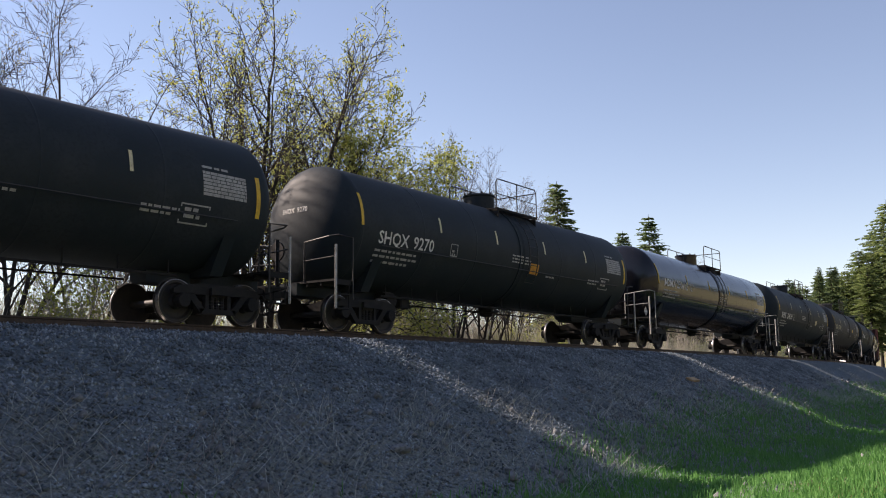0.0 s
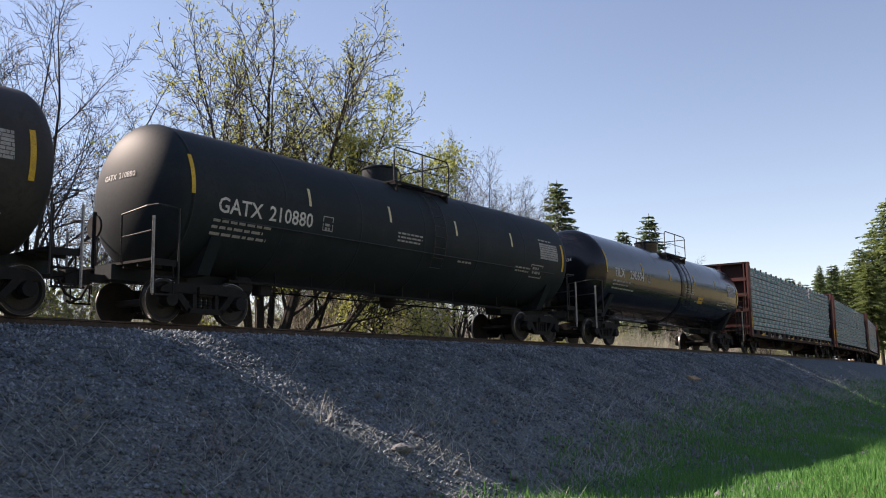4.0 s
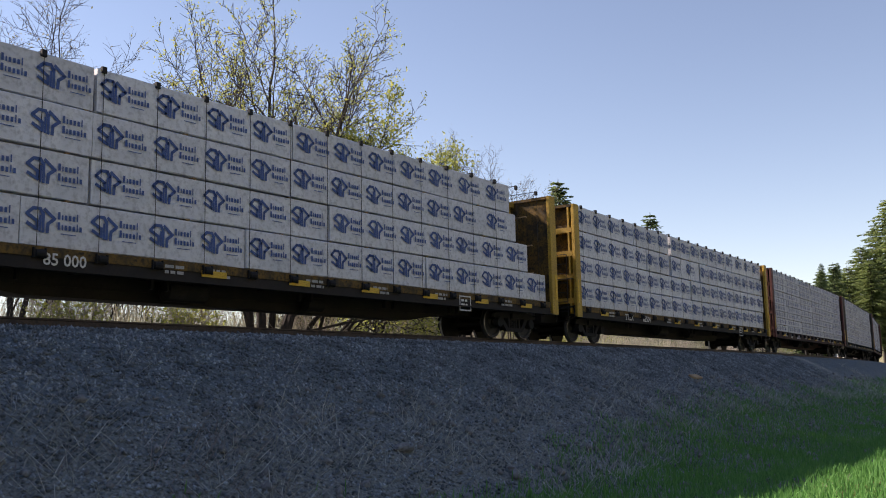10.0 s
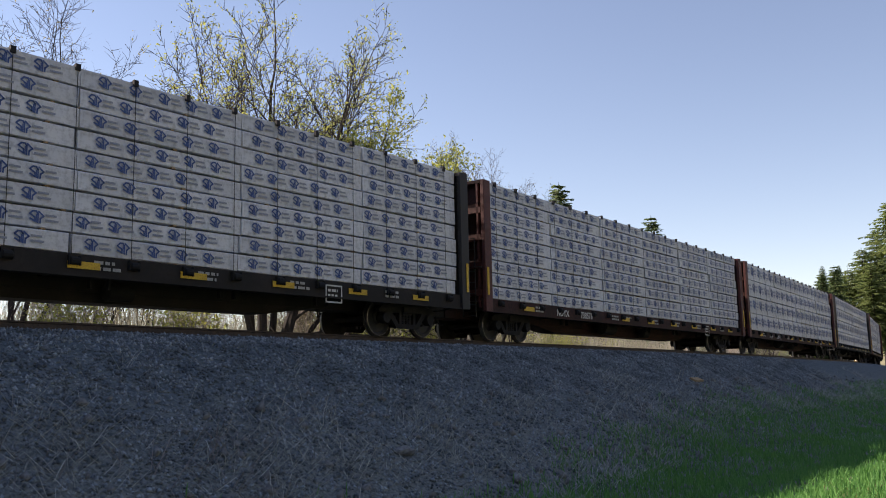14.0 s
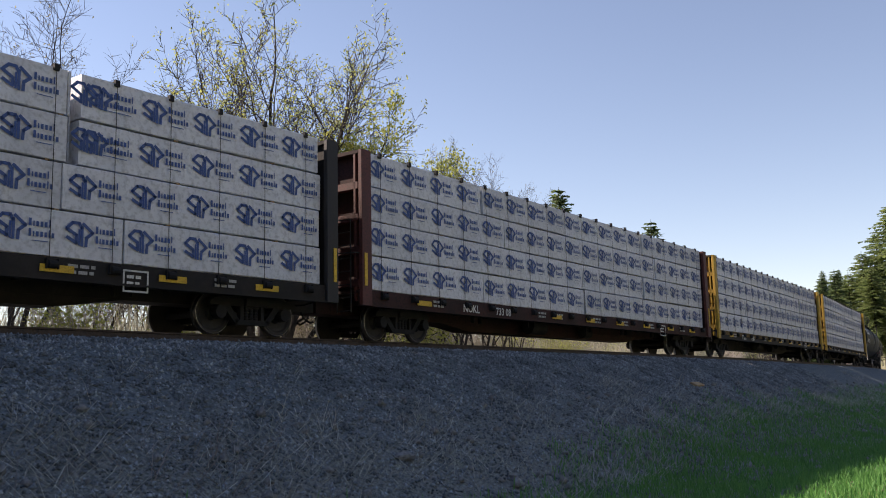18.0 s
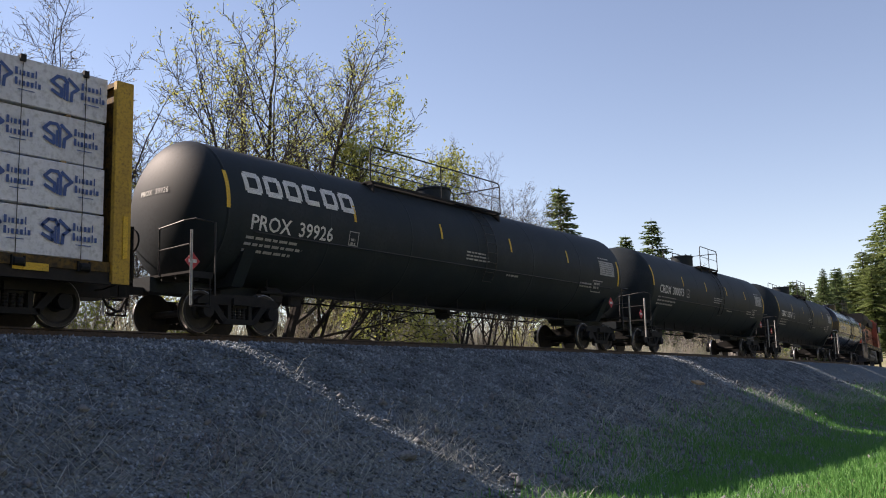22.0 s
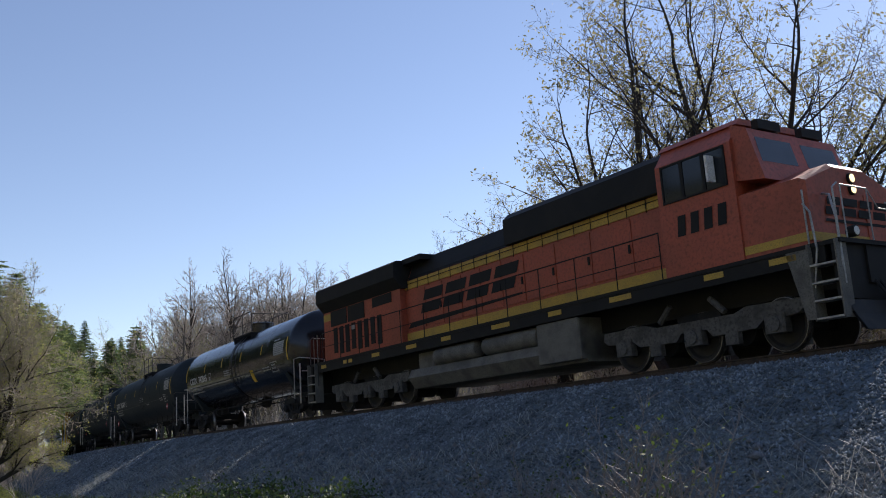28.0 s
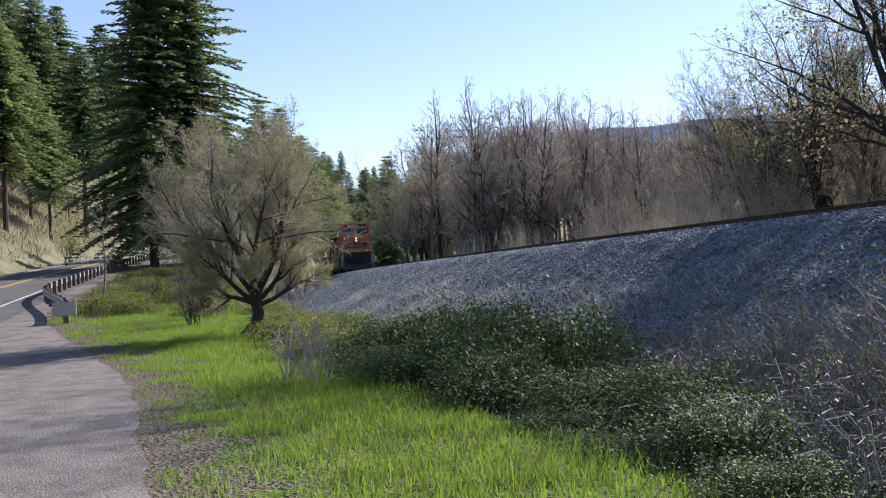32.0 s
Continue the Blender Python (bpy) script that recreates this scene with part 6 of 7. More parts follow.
ROUND = spec_of([8, 8, 8, 5], [0.75, 0.55, 0.5, 0.55], [(35, 70), (30, 65), (30, 70), (30, 70)], [0.05, 0.06, 0.04, 0.03, 0.02], [0.12, 0.14, 0.18, 0.2, 0.2],
                [(0.35, 0.95), (0.2, 0.95), (0.15, 0.95), (0.15, 0.95)])
SHRUB = spec_of([7, 6], [0.5, 0.5], [(20, 45), (25, 55)], [0.06, 0.05, 0.02], [0.08, 0.12, 0.15], [(0.2, 0.95), (0.2, 0.95)], sides=(4, 3, 3), segs=(5, 3, 2), woody=-1)


SLIM = spec_of([9, 4], [0.34, 0.5], [(25, 45), (25, 50)], [0.03, 0.08, 0.04], [0.04, 0.08, 0.12], [(0.3, 0.97), (0.3, 0.95)], [0.5, 0.35], sides=(6, 4, 3), segs=(7, 4, 3), least=0.008)


def broad_tree(seed, height, stems, lean, spec=BROAD, r=0.2, first=0.55):
    t = Tree(seed)
    for k in range(stems):
        a = 2 * math.pi * (k + t.rnd.random() * 0.5) / stems
        d = Vector((math.cos(a) * lean, math.sin(a) * lean, 1))
        t.limb(Vector((math.cos(a) * 0.25 * (stems > 1), math.sin(a) * 0.25 * (stems > 1), -0.2)), d, height * first * t.rnd.uniform(0.85, 1.1), r * t.rnd.uniform(0.8, 1.1), 0, spec)
    return t


FAN = spec_of([10, 9, 6], [0.52, 0.5, 0.5], [(28, 55), (28, 55), (28, 60)], [0.02, 0.05, 0.04, 0.02], [0.06, 0.10, 0.14, 0.18],
              [(0.25, 0.97), (0.2, 0.97), (0.2, 0.97)], [0.5, 0.35, 0.3], woody=0, thin=0.55, sides=(7, 4, 3, 3), segs=(7, 5, 4, 2), least=0.010)


def fan_tree(seed, stems, spec=FAN, r=0.13):
    """Stems from one stool, each with its lean along x and y and its length."""
    t = Tree(seed)
    for k, (lx, ly, ln) in enumerate(stems):
        t.limb(Vector((lx * 0.5, ly * 0.5, -0.3)), Vector((lx, ly, 1)), ln, r * t.rnd.uniform(0.75, 1.1), 0, spec)
    return t


# big maple behind the track
t = Tree(3)
for lx, ly, ln, x0, y0 in ((-0.34, 0.1, 10.5, -0.9, 0.2), (-0.16, -0.15, 12.5, -0.5, -0.3), (-0.05, 0.2, 13, 0.0, 0.4), (0.06, -0.1, 12.8, 0.4, -0.2), (0.2, 0.12, 12.2, 0.8, 0.3), (0.38, -0.1, 10.8, 1.2, 0.0), (-0.5, 0.05, 9.0, -0.8, -0.2), (0.02, 0.45, 11, 0.2, 0.6), (0.58, 0.1, 9.6, 1.5, 0.1), (0.85, -0.1, 8.6, 1.7, -0.1), (0.3, -0.3, 11.4, 1.0, -0.4)):
    t.limb(Vector((x0, y0, -0.2)), Vector((lx, ly, 1)), ln, 0.24 * t.rnd.uniform(0.8, 1.1), 0, THIN)
t.limb(Vector((-1.0, 0.0, 2.6)), Vector((-1, 0.1, 0.33)), 6.6, 0.08, 1, THIN)
t.limb(Vector((-1.0, 0.1, 3.4)), Vector((-1, -0.1, 0.55)), 5.4, 0.07, 1, THIN)
maple = t.thing("maple_tree", "large maple with many dark stems and opening buds", "tree", "trees by the railway", "bark_dark", "twig_dark", t.leaves(0.075, 1, 0.10, "leaf_pale", 0.6), at_view(38.6, 31, spin=38.6, scale=0.93))
copy_thing(maple, at_view(46.5, 40, spin=200, scale=0.62))
# leafing tree beside the bank and its neighbours
SPREADING = spec_of([12, 9, 6], [0.52, 0.5, 0.5], [(22, 52), (24, 52), (25, 55)], [0.01, 0.03, 0.04, 0.02], [0.05, 0.10, 0.14, 0.18],
                    [(0.25, 0.98), (0.2, 0.97), (0.2, 0.97)], [0.4, 0.35, 0.3], woody=0, thin=0.55, sides=(7, 4, 3, 3), segs=(7, 5, 4, 2), least=0.011)
t = fan_tree(15, [(-0.30, 0.1, 8.6), (-0.17, -0.2, 9.4), (-0.06, 0.25, 9.6), (0.04, -0.15, 9.8), (0.14, 0.2, 9.6), (0.22, -0.25, 9.4), (0.32, 0.1, 9.4), (0.44, -0.2, 8.8), (0.6, 0.1, 8.0)], SPREADING, r=0.15)
leafing = t.thing("deciduous_tree", "spreading tree with fresh yellow-green leaves", "tree", "trees by the railway", "bark_dark", "twig_dark", t.leaves(0.055, 2, 0.08, "leaf_young", 0.62))
leafing.matrix_basis = crown_pose(leafing, -40.8, 33, 23.4, -42)
t = fan_tree(18, [(0.35, -0.25, 6.6), (0.55, 0.2, 6.6), (0.78, -0.1, 6.2)], r=0.08)
low = t.thing("deciduous_tree", "low leaning tree dense with yellow-green leaves", "tree", "trees by the railway", "bark_dark", "twig_dark", t.leaves(0.06, 6, 0.13, "leaf_young", 1.0))
low.matrix_basis = crown_pose(low, -42.6, 34, 16.4, -42)
t = fan_tree(8, [(-0.45, 0.1, 9.6), (-0.2, -0.2, 11.2), (0.03, 0.15, 11.8), (0.25, -0.2, 11.4), (0.5, 0.1, 10.2), (0.1, 0.5, 10.0)], r=0.12)
bare = t.thing("deciduous_tree", "bare tree with fine twigs and first buds", "tree", "trees by the railway", "bark_dark", "twig_dark", t.leaves(0.045, 1, 0.07, "leaf_pale", 0.35))
bare.matrix_basis = crown_pose(bare, -26.3, 31, 25.3, -26)
t = fan_tree(9, [(0.08 * k - 0.28 + 0.02 * (k % 3), 0.12 * (k % 3 - 1), 11.6 - 0.12 * (k - 3.5) ** 2) for k in range(8)], r=0.07)
vase = t.thing("deciduous_tree", "many-stemmed bare tree with pale catkin buds", "tree", "trees by the railway", "bark_dark", "twig_dark", t.leaves(0.05, 1, 0.07, "leaf_pale", 0.5))
vase.matrix_basis = crown_pose(vase, -20.9, 34, 25.0, 10)
for ob, az, d, el, sp in ((vase, 15.6, 35, 26.8, 16), (vase, 22.8, 38, 24.2, 140), (bare, -0.6, 36, 25.3, 30), (vase, 8.5, 42, 20.5, 70), (bare, -13.5, 40, 21.0, 150), (bare, 12, 46, 20.5, 250), (vase, -17.0, 42, 21.5, 200),
                          (bare, -30.8, 42, 15.6, 190), (vase, -33.4, 46, 15.8, 320), (bare, 5, 58, 18, 80),
                          (bare, 50.6, 42, 14.5, 15), (vase, 52.3, 50, 12.5, 250), (vase, 46, 52, 15.0, 100),
                          (bare, -52.3, 44, 15.6, 20), (bare, -54.2, 47, 14.0, 140), (vase, -55.8, 52, 13.0, 260), (bare, -50.5, 50, 15.2, 45), (vase, -57.0, 60, 12.0, 190), (bare, -60.8, 90, 8.0, 70), (vase, -62, 95, 8.2, 80), (bare, -67.5, 120, 6.0, 90), (vase, -66.2, 110, 7.6, 10)):
    crown_at(ob, az, d, el, sp)
for az, d, el, sp in ((-47.5, 45, 12.0, 120), (-44.0, 46, 13.0, 220), (21, 55, 14.0, 40)):
    crown_at(leafing, az, d, el, sp)
# tall thin trees of the wood beyond the track
t = Tree(21)
t.limb(Vector((0, 0, -0.2)), Vector((0.03, 0, 1)), 17.5, 0.29, 0, TALL)
alder = t.thing("alder_tree", "tall bare alder of the far wood", "tree", "alders of the far wood", "bark", "twig_alder", t.leaves(0.06, 1, 0.1, "leaf_pale", 0.35), at_view(70.5, 92, spin=0, scale=0.72))
t = Tree(22)
t.limb(Vector((0, 0, -0.2)), Vector((-0.05, 0.03, 1)), 15, 0.24, 0, TALL)
t.limb(Vector((0.3, 0, -0.2)), Vector((0.16, 0.03, 1)), 13, 0.2, 0, TALL)
alder2 = t.thing("alder_tree", "twin-stemmed bare alder of the far wood", "tree", "alders of the far wood", "bark_dark", "twig_alder", t.leaves(0.06, 1, 0.1, "leaf_pale", 0.35), at_view(67, 88, spin=40))
t = broad_tree(24, 17, 3, 0.2, r=0.2)
willow = t.thing("willow_tree", "bare tree with yellow-green catkins", "tree", "alders of the far wood", "bark", "twig", t.leaves(0.06, 1, 0.12, "leaf_young", 0.6), at_view(71.9, 96, spin=40))
rnd = random.Random(5)
for i in range(210):
    az = rnd.uniform(44, 71.6)
    d = rnd.uniform(84, 150)
    if d * math.cos(radians(az)) < D + 9 + (d * math.sin(radians(az))) ** 2 / 2 / R:
        continue
    crest = 11.3 - 1.5 * smooth01(62 - az, 0, 5)
    crown_at(rnd.choice([alder, alder2]), az, d, crest * rnd.uniform(0.62, 1.03), rnd.uniform(0, 360))
for az, d, el in ((69.8, 95, 11.7), (67.5, 90, 11.2), (63.8, 92, 11.4), (65.4, 100, 10.9), (57.4, 88, 10.2), (61.2, 96, 10.6)):
    crown_at(alder2, az, d, el, az * 90)
for i in range(110):
    az = rnd.uniform(-72, 46)
    d = rnd.uniform(62, 120)
    crown_at(rnd.choice([alder, alder2, bare]), az, d, rnd.uniform(4.0, 7.2), rnd.uniform(0, 360))
# round thorn tree on the verge: one crooked trunk that forks low into a dense twiggy crown
THORN = spec_of([9, 9, 8, 4], [0.62, 0.55, 0.55, 0.55], [(25, 55), (28, 60), (30, 65), (30, 65)], [0.09, 0.08, 0.06, 0.04, 0.02], [0.15, 0.17, 0.18, 0.2, 0.2],
                [(0.3, 0.97), (0.2, 0.97), (0.15, 0.97), (0.15, 0.95)], woody=1, thin=0.6, sides=(8, 6, 4, 3, 3), segs=(7, 6, 4, 3, 2), least=0.0055)
t = Tree(35)
t.wood.tube([Vector(q) for q in ((-0.42, 0, -0.25), (-0.28, 0, 0.1), (0.06, 0.05, 0.45), (0.16, 0, 0.85), (0.08, 0.02, 1.35), (0.0, 0, 1.8))], 0.25, 9, 0.17)
for lx, ly, ln, z in ((-0.55, 0.1, 4.0, 1.5), (-0.3, -0.3, 4.4, 1.75), (-0.06, 0.28, 4.8, 1.8), (0.16, -0.2, 4.8, 1.75), (0.38, 0.2, 4.4, 1.5), (0.6, -0.1, 4.0, 1.3), (0.1, 0.6, 3.9, 1.6), (0.05, -0.6, 3.9, 1.6),
                      (-1.2, 0.0, 2.6, 1.3), (1.25, 0.2, 2.7, 1.2), (-2.6, 0.3, 2.1, 1.2), (2.8, -0.2, 2.3, 1.1), (0.3, -2.4, 2.1, 1.2)):
    t.limb(Vector((0.05, 0, z)), Vector((lx, ly, 1)), ln, 0.10, 0, THORN)
thorn = t.thing("thorn_tree", "round bare thorn tree with a dark crooked trunk", "tree", "", "bark_dark", "twig_pale", t.leaves(0.024, 1, 0.07, "leaf_young", 0.45))
thorn.matrix_basis = crown_pose(thorn, 81.4, 28.2, 11.8, 81.6)
# leafless young tree by the guardrail
t = broad_tree(33, 5.0, 1, 0.05, SLIM, r=0.05, first=0.9)
t.thing("sapling", "slender pale sapling beside the guardrail", "sapling", "", "bark", "twig", None, at_view(90.0, 44))

# shrubs in leafless thickets
def shrub(seed, height, stems, lean):
    t = Tree(seed)
    for k in range(stems):
        a = t.rnd.uniform(0, 6.283)
        l = lean * t.rnd.uniform(0.3, 1.2)
        t.limb(Vector((t.rnd.gauss(0, 0.25), t.rnd.gauss(0, 0.25), -0.1)), Vector((math.cos(a) * l, math.sin(a) * l, 1)), height * t.rnd.uniform(0.6, 1.0), 0.028, 0, SHRUB)
    return t


t = shrub(41, 3.6, 12, 0.45)
sh1 = thing("shrub", "leafless brown shrub in the railway thicket", "shrub", "thicket by the track", at=along(-30, -8))
part("cane_mass", t.twigs, "twig", sh1)
part("leaves", t.leaves(0.04, 1, 0.1, "leaf_pale", 0.25), "", sh1)
t = shrub(42, 3.0, 14, 0.6)
sh2 = thing("shrub", "shrub with yellow-green young leaves in the thicket", "shrub", "thicket by the track", at=along(-22, -9))
part("cane_mass", t.twigs, "twig", sh2)
part("leaves", t.leaves(0.07, 2, 0.12, "leaf_young", 0.6), "", sh2)
for i in range(115):
    s = rnd.uniform(-110, 120)
    w = -rnd.uniform(7.5, 26)
    copy_thing(sh1 if rnd.random() < (0.95 if s < -30 else 0.72) else sh2, along(s, w, rnd.uniform(0, 360), rnd.uniform(0.7, 1.25)))
for i in range(55):
    s = rnd.uniform(-48, -3)
    copy_thing(sh1, along(s, -rnd.uniform(6.5, 24), rnd.uniform(0, 360), rnd.uniform(0.9, 1.5)))
for i in range(72):
    s = rnd.uniform(-230, -55)
    copy_thing(sh1 if rnd.random() < 0.96 else sh2, along(s, -rnd.uniform(9, 45), rnd.uniform(0, 360), rnd.uniform(0.8, 1.3)))
for i in range(34):
    s = rnd.uniform(-150, -48)
    copy_thing(sh1, along(s, rnd.uniform(7.5, 15), rnd.uniform(0, 360), rnd.uniform(1.0, 1.9)))
t = shrub(43, 2.2, 9, 0.4)
sh3 = thing("shrub", "upright leafless shrub with dark stems on the verge", "shrub", "shrubs on the verge", at=at_view(85.0, 33))
part("cane_mass", t.twigs, "twig_dark", sh3)
copy_thing(sh3, at_view(84.2, 36, spin=50, scale=1.15))
copy_thing(sh3, at_view(87, 45, spin=50, scale=0.8))
t = shrub(45, 1.7, 4, 0.5)
sh5 = thing("shrub", "thin leafless sapling shoots beside the brambles", "shrub", "shrubs on the verge", at=at_view(79.4, 16.0))
part("cane_mass", t.twigs, "twig", sh5)
copy_thing(sh5, at_view(77.6, 15.2, spin=150, scale=0.8))
t = shrub(44, 2.0, 18, 0.7)
sh4 = thing("shrub", "grey leafless bush at the foot of the bank", "shrub", "shrubs on the verge", at=along(-7.2, 9.4))
part("cane_mass", t.twigs, "cane", sh4)
part("leaves", t.leaves(0.03, 1, 0.08, "bramble", 0.4), "", sh4)
copy_thing(sh4, along(-9.2, 8.8, 130, 0.8))
copy_thing(sh4, along(-5.6, 10.0, 230, 0.7))

# firs
def fir(seed, height, spread_by, bare_part, whorls, material, step=0.5, full=0.72):
    rnd = random.Random(seed)
    wood, vs, fs = Build(), [], []
    wood.tube([(0, 0, -0.3), (0.05, 0, height * 0.3), (0, 0.06, height * 0.65), (0, 0, height)], height * 0.0135, 9, 0.02)
    for i in range(whorls):
        f = (i + rnd.random() * 0.6) / whorls
        z0 = height * (bare_part + (0.985 - bare_part) * f)
        reach = spread_by * (1 - f) ** full * (0.62 + 0.38 * min(1, f / 0.15)) * rnd.uniform(0.85, 1.1) + 0.3
        n = rnd.randint(6, 8)
        a0 = rnd.uniform(0, 6.283)
        for k in range(n):
            a = a0 + 6.283 * k / n + rnd.gauss(0, 0.25)
            ln = reach * rnd.uniform(0.55, 1.15)
            z = z0 + rnd.gauss(0, 0.75) * (1 - f)
            tilt = 0.35 * f - 0.12 + rnd.gauss(0, 0.08)
            droop = 0.32 * (1 - f * 0.6)
            pts = []
            m = max(2, int(ln / step))
            for j in range(m + 1):
                u = j / m
                rr = ln * u
                pts.append(Vector((math.cos(a) * rr, math.sin(a) * rr, z + rr * tilt - droop * ln * u * u)))
            wood.tube([pts[0], pts[m // 2], pts[-1]], 0.02 + 0.012 * ln, 3, 0.01)
            side = Vector((-math.sin(a), math.cos(a), 0))
            fwd = Vector((math.cos(a), math.sin(a), 0))
            for j in range(1, m + 1):
                p = pts[j]
                wd = (0.34 + 0.62 * (1 - j / (m + 1))) * min(1.0, 0.45 + ln * 0.2)
                for sg in (1, -1, 1, -1, 0):
                    k1 = wd * rnd.uniform(0.55, 1.35)
                    b0 = p + fwd * step * rnd.uniform(-0.6, 0.5)
                    if sg:
                        out = (side * sg * 0.9 + fwd * rnd.uniform(0.25, 0.8)) * k1 + Vector((0, 0, -rnd.uniform(0.05, 0.45) * k1))
                    else:
                        out = fwd * 0.3 * k1 + side * rnd.gauss(0, 0.15) + Vector((0, 0, -0.55 * k1))
                    across = fwd * rnd.uniform(0.12, 0.24) + Vector((0, 0, rnd.uniform(-0.08, 0.08)))
                    q = len(vs)
                    vs += [b0 - across * 0.6, b0 + out * 0.55 - across, b0 + out, b0 + out * 0.5 + across]
                    fs.append((q, q + 1, q + 2, q + 3))
    return wood, array_mesh("needles", np.array([tuple(v) for v in vs]), np.array(fs), M[material])


def fir_thing(seed, height, spread_by, bare_part, whorls, label, at, material="needle", step=0.5, group="firs"):
    w, n = fir(seed, height, spread_by, bare_part, whorls, material, step)
    t = thing("fir_tree", label, "tree", group, at=at)
    part("trunk", w, "bark_dark", t)
    part("crown", n, "", t)
    HEIGHTS[t.name] = height
    return t


fir_thing(51, 32, 9.4, 0.1, 64, "tall dark fir beside the road", at_view(87.0, 90), step=0.42)
fir_thing(52, 31.5, 11.4, 0.1, 64, "tall dark fir with drooping boughs beside the road", at_view(84.8, 92, spin=90), step=0.42)
f1 = fir_thing(53, 30, 7.0, 0.34, 46, "dark fir on the wooded hillside", at_view(90.7, 150), step=0.5, group="firs of the hillside")
f2 = fir_thing(54, 27, 8.0, 0.3, 44, "green fir on the wooded hillside, sunlight painted into its needles", at_view(95.5, 145), "needle_lit", 0.5, "firs of the hillside")
f3 = fir_thing(55, 18, 4.0, 0.06, 52, "small open fir behind the railway", at_view(-68, 220, scale=0.5), "needle", 0.4, "firs beyond the track")
for az, d, el in ((-59.1, 92, 12.2), (-64.6, 105, 9.9), (-63.0, 112, 9.0), (-66.5, 150, 6.6), (-71.5, 230, 5.0), (-72.4, 210, 5.7), (-73.3, 220, 5.3), (-74.0, 215, 5.9), (-74.7, 225, 6.3),
                  (72.9, 185, 7.9), (73.6, 205, 6.6), (74.3, 195, 7.1), (75.2, 230, 6.0), (76.0, 220, 6.2), (71.8, 240, 6.0), (74.8, 175, 5.0)):
    crown_at(f3, az, d, el, az * 77)
rnd = random.Random(9)
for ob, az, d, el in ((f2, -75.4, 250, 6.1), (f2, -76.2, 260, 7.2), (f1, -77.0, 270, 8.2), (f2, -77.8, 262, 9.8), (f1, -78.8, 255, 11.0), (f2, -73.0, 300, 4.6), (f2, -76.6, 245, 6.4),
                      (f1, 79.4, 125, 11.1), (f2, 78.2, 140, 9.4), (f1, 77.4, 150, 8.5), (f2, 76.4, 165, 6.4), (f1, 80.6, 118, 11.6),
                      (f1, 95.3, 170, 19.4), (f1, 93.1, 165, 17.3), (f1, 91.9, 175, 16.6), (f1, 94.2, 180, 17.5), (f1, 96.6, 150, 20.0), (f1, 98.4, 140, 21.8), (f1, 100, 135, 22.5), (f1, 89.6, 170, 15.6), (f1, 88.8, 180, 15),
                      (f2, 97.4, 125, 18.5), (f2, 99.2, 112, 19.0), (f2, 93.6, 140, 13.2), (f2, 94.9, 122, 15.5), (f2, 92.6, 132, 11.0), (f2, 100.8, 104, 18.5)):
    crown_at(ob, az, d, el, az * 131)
for i in range(300):
    left = rnd.random() < 0.55
    s = rnd.uniform(-480, -95) if left else rnd.uniform(215, 560)
    w = rnd.uniform(66, 150)
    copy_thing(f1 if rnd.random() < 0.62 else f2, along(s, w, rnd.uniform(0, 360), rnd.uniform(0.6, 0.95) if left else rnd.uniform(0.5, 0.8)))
copy_thing(sh2, at_view(91.7, 116, spin=20, scale=1.5))
for i in range(26):
    s = rnd.uniform(-420, -230)
    copy_thing(f3 if rnd.random() < 0.6 else f1, along(s, rnd.uniform(15, 20), rnd.uniform(0, 360), rnd.uniform(0.6, 0.95)))


# ---- low growth, joined where nobody could count it ----
GRID_Z = gv[:, 2].reshape(len(S_LINES), nw)
S_AXIS, W_AXIS = np.array(S_LINES), np.array(W_LINES)


def scatter(n, s_range, w_range, seed, keep=None):
    """Random places on the ground sheet, between two lines along the track and two out from it."""
    g = np.random.default_rng(seed)
    ss, ww = g.uniform(*s_range, n), g.uniform(*w_range, n)
    if keep is not None:
        ok = np.array([keep(a, b, g) for a, b in zip(ss.tolist(), ww.tolist())], bool)
        ss, ww = ss[ok], ww[ok]
    i = np.clip(np.searchsorted(S_AXIS, ss) - 1, 0, len(S_AXIS) - 2)
    j = np.clip(np.searchsorted(W_AXIS, ww) - 1, 0, len(W_AXIS) - 2)
    u = (ss - S_AXIS[i]) / (S_AXIS[i + 1] - S_AXIS[i])
    v = (ww - W_AXIS[j]) / (W_AXIS[j + 1] - W_AXIS[j])
    z = (GRID_Z[i, j] * (1 - v) + GRID_Z[i, j + 1] * v) * (1 - u) + (GRID_Z[i + 1, j] * (1 - v) + GRID_Z[i + 1, j + 1] * v) * u
    return np.stack([(R + ww) * np.sin(ss / R), D + R - (R + ww) * np.cos(ss / R), z], 1), g


def blades(name, pts, g, h, width, lean, material, label, category, curl=0.0):
    n = len(pts)
    a = g.uniform(0, 2 * np.pi, n)
    hh = g.uniform(*h, n)
    side = np.stack([np.cos(a), np.sin(a), 0 * a], 1) * (g.uniform(*width, n) / 2)[:, None]
    b = g.uniform(0, 2 * np.pi, n)
    l = g.uniform(*lean, n)
    tip = np.stack([np.cos(b) * l, np.sin(b) * l, np.sqrt(np.maximum(0.02, 1 - np.minimum(l, 0.99) ** 2))], 1) * hh[:, None]
    mid = tip * 0.55 + np.array([0, 0, 1.0]) * (hh * 0.12)[:, None]
    base = pts - np.array([0, 0, 0.02])
    v = np.stack([base - side, base + side, pts + mid + side * 0.7, pts + mid - side * 0.7, pts + tip], 1).reshape(-1, 3)
    k = np.arange(n)[:, None] * 5
    f = np.concatenate([k + [0, 1, 2], k + [0, 2, 3], k + [3, 2, 4]], 1).reshape(-1, 3)
    ob = new(name, array_mesh(name, v, f, M[material]))
    return tagged(ob, label, category, kind="stuff")


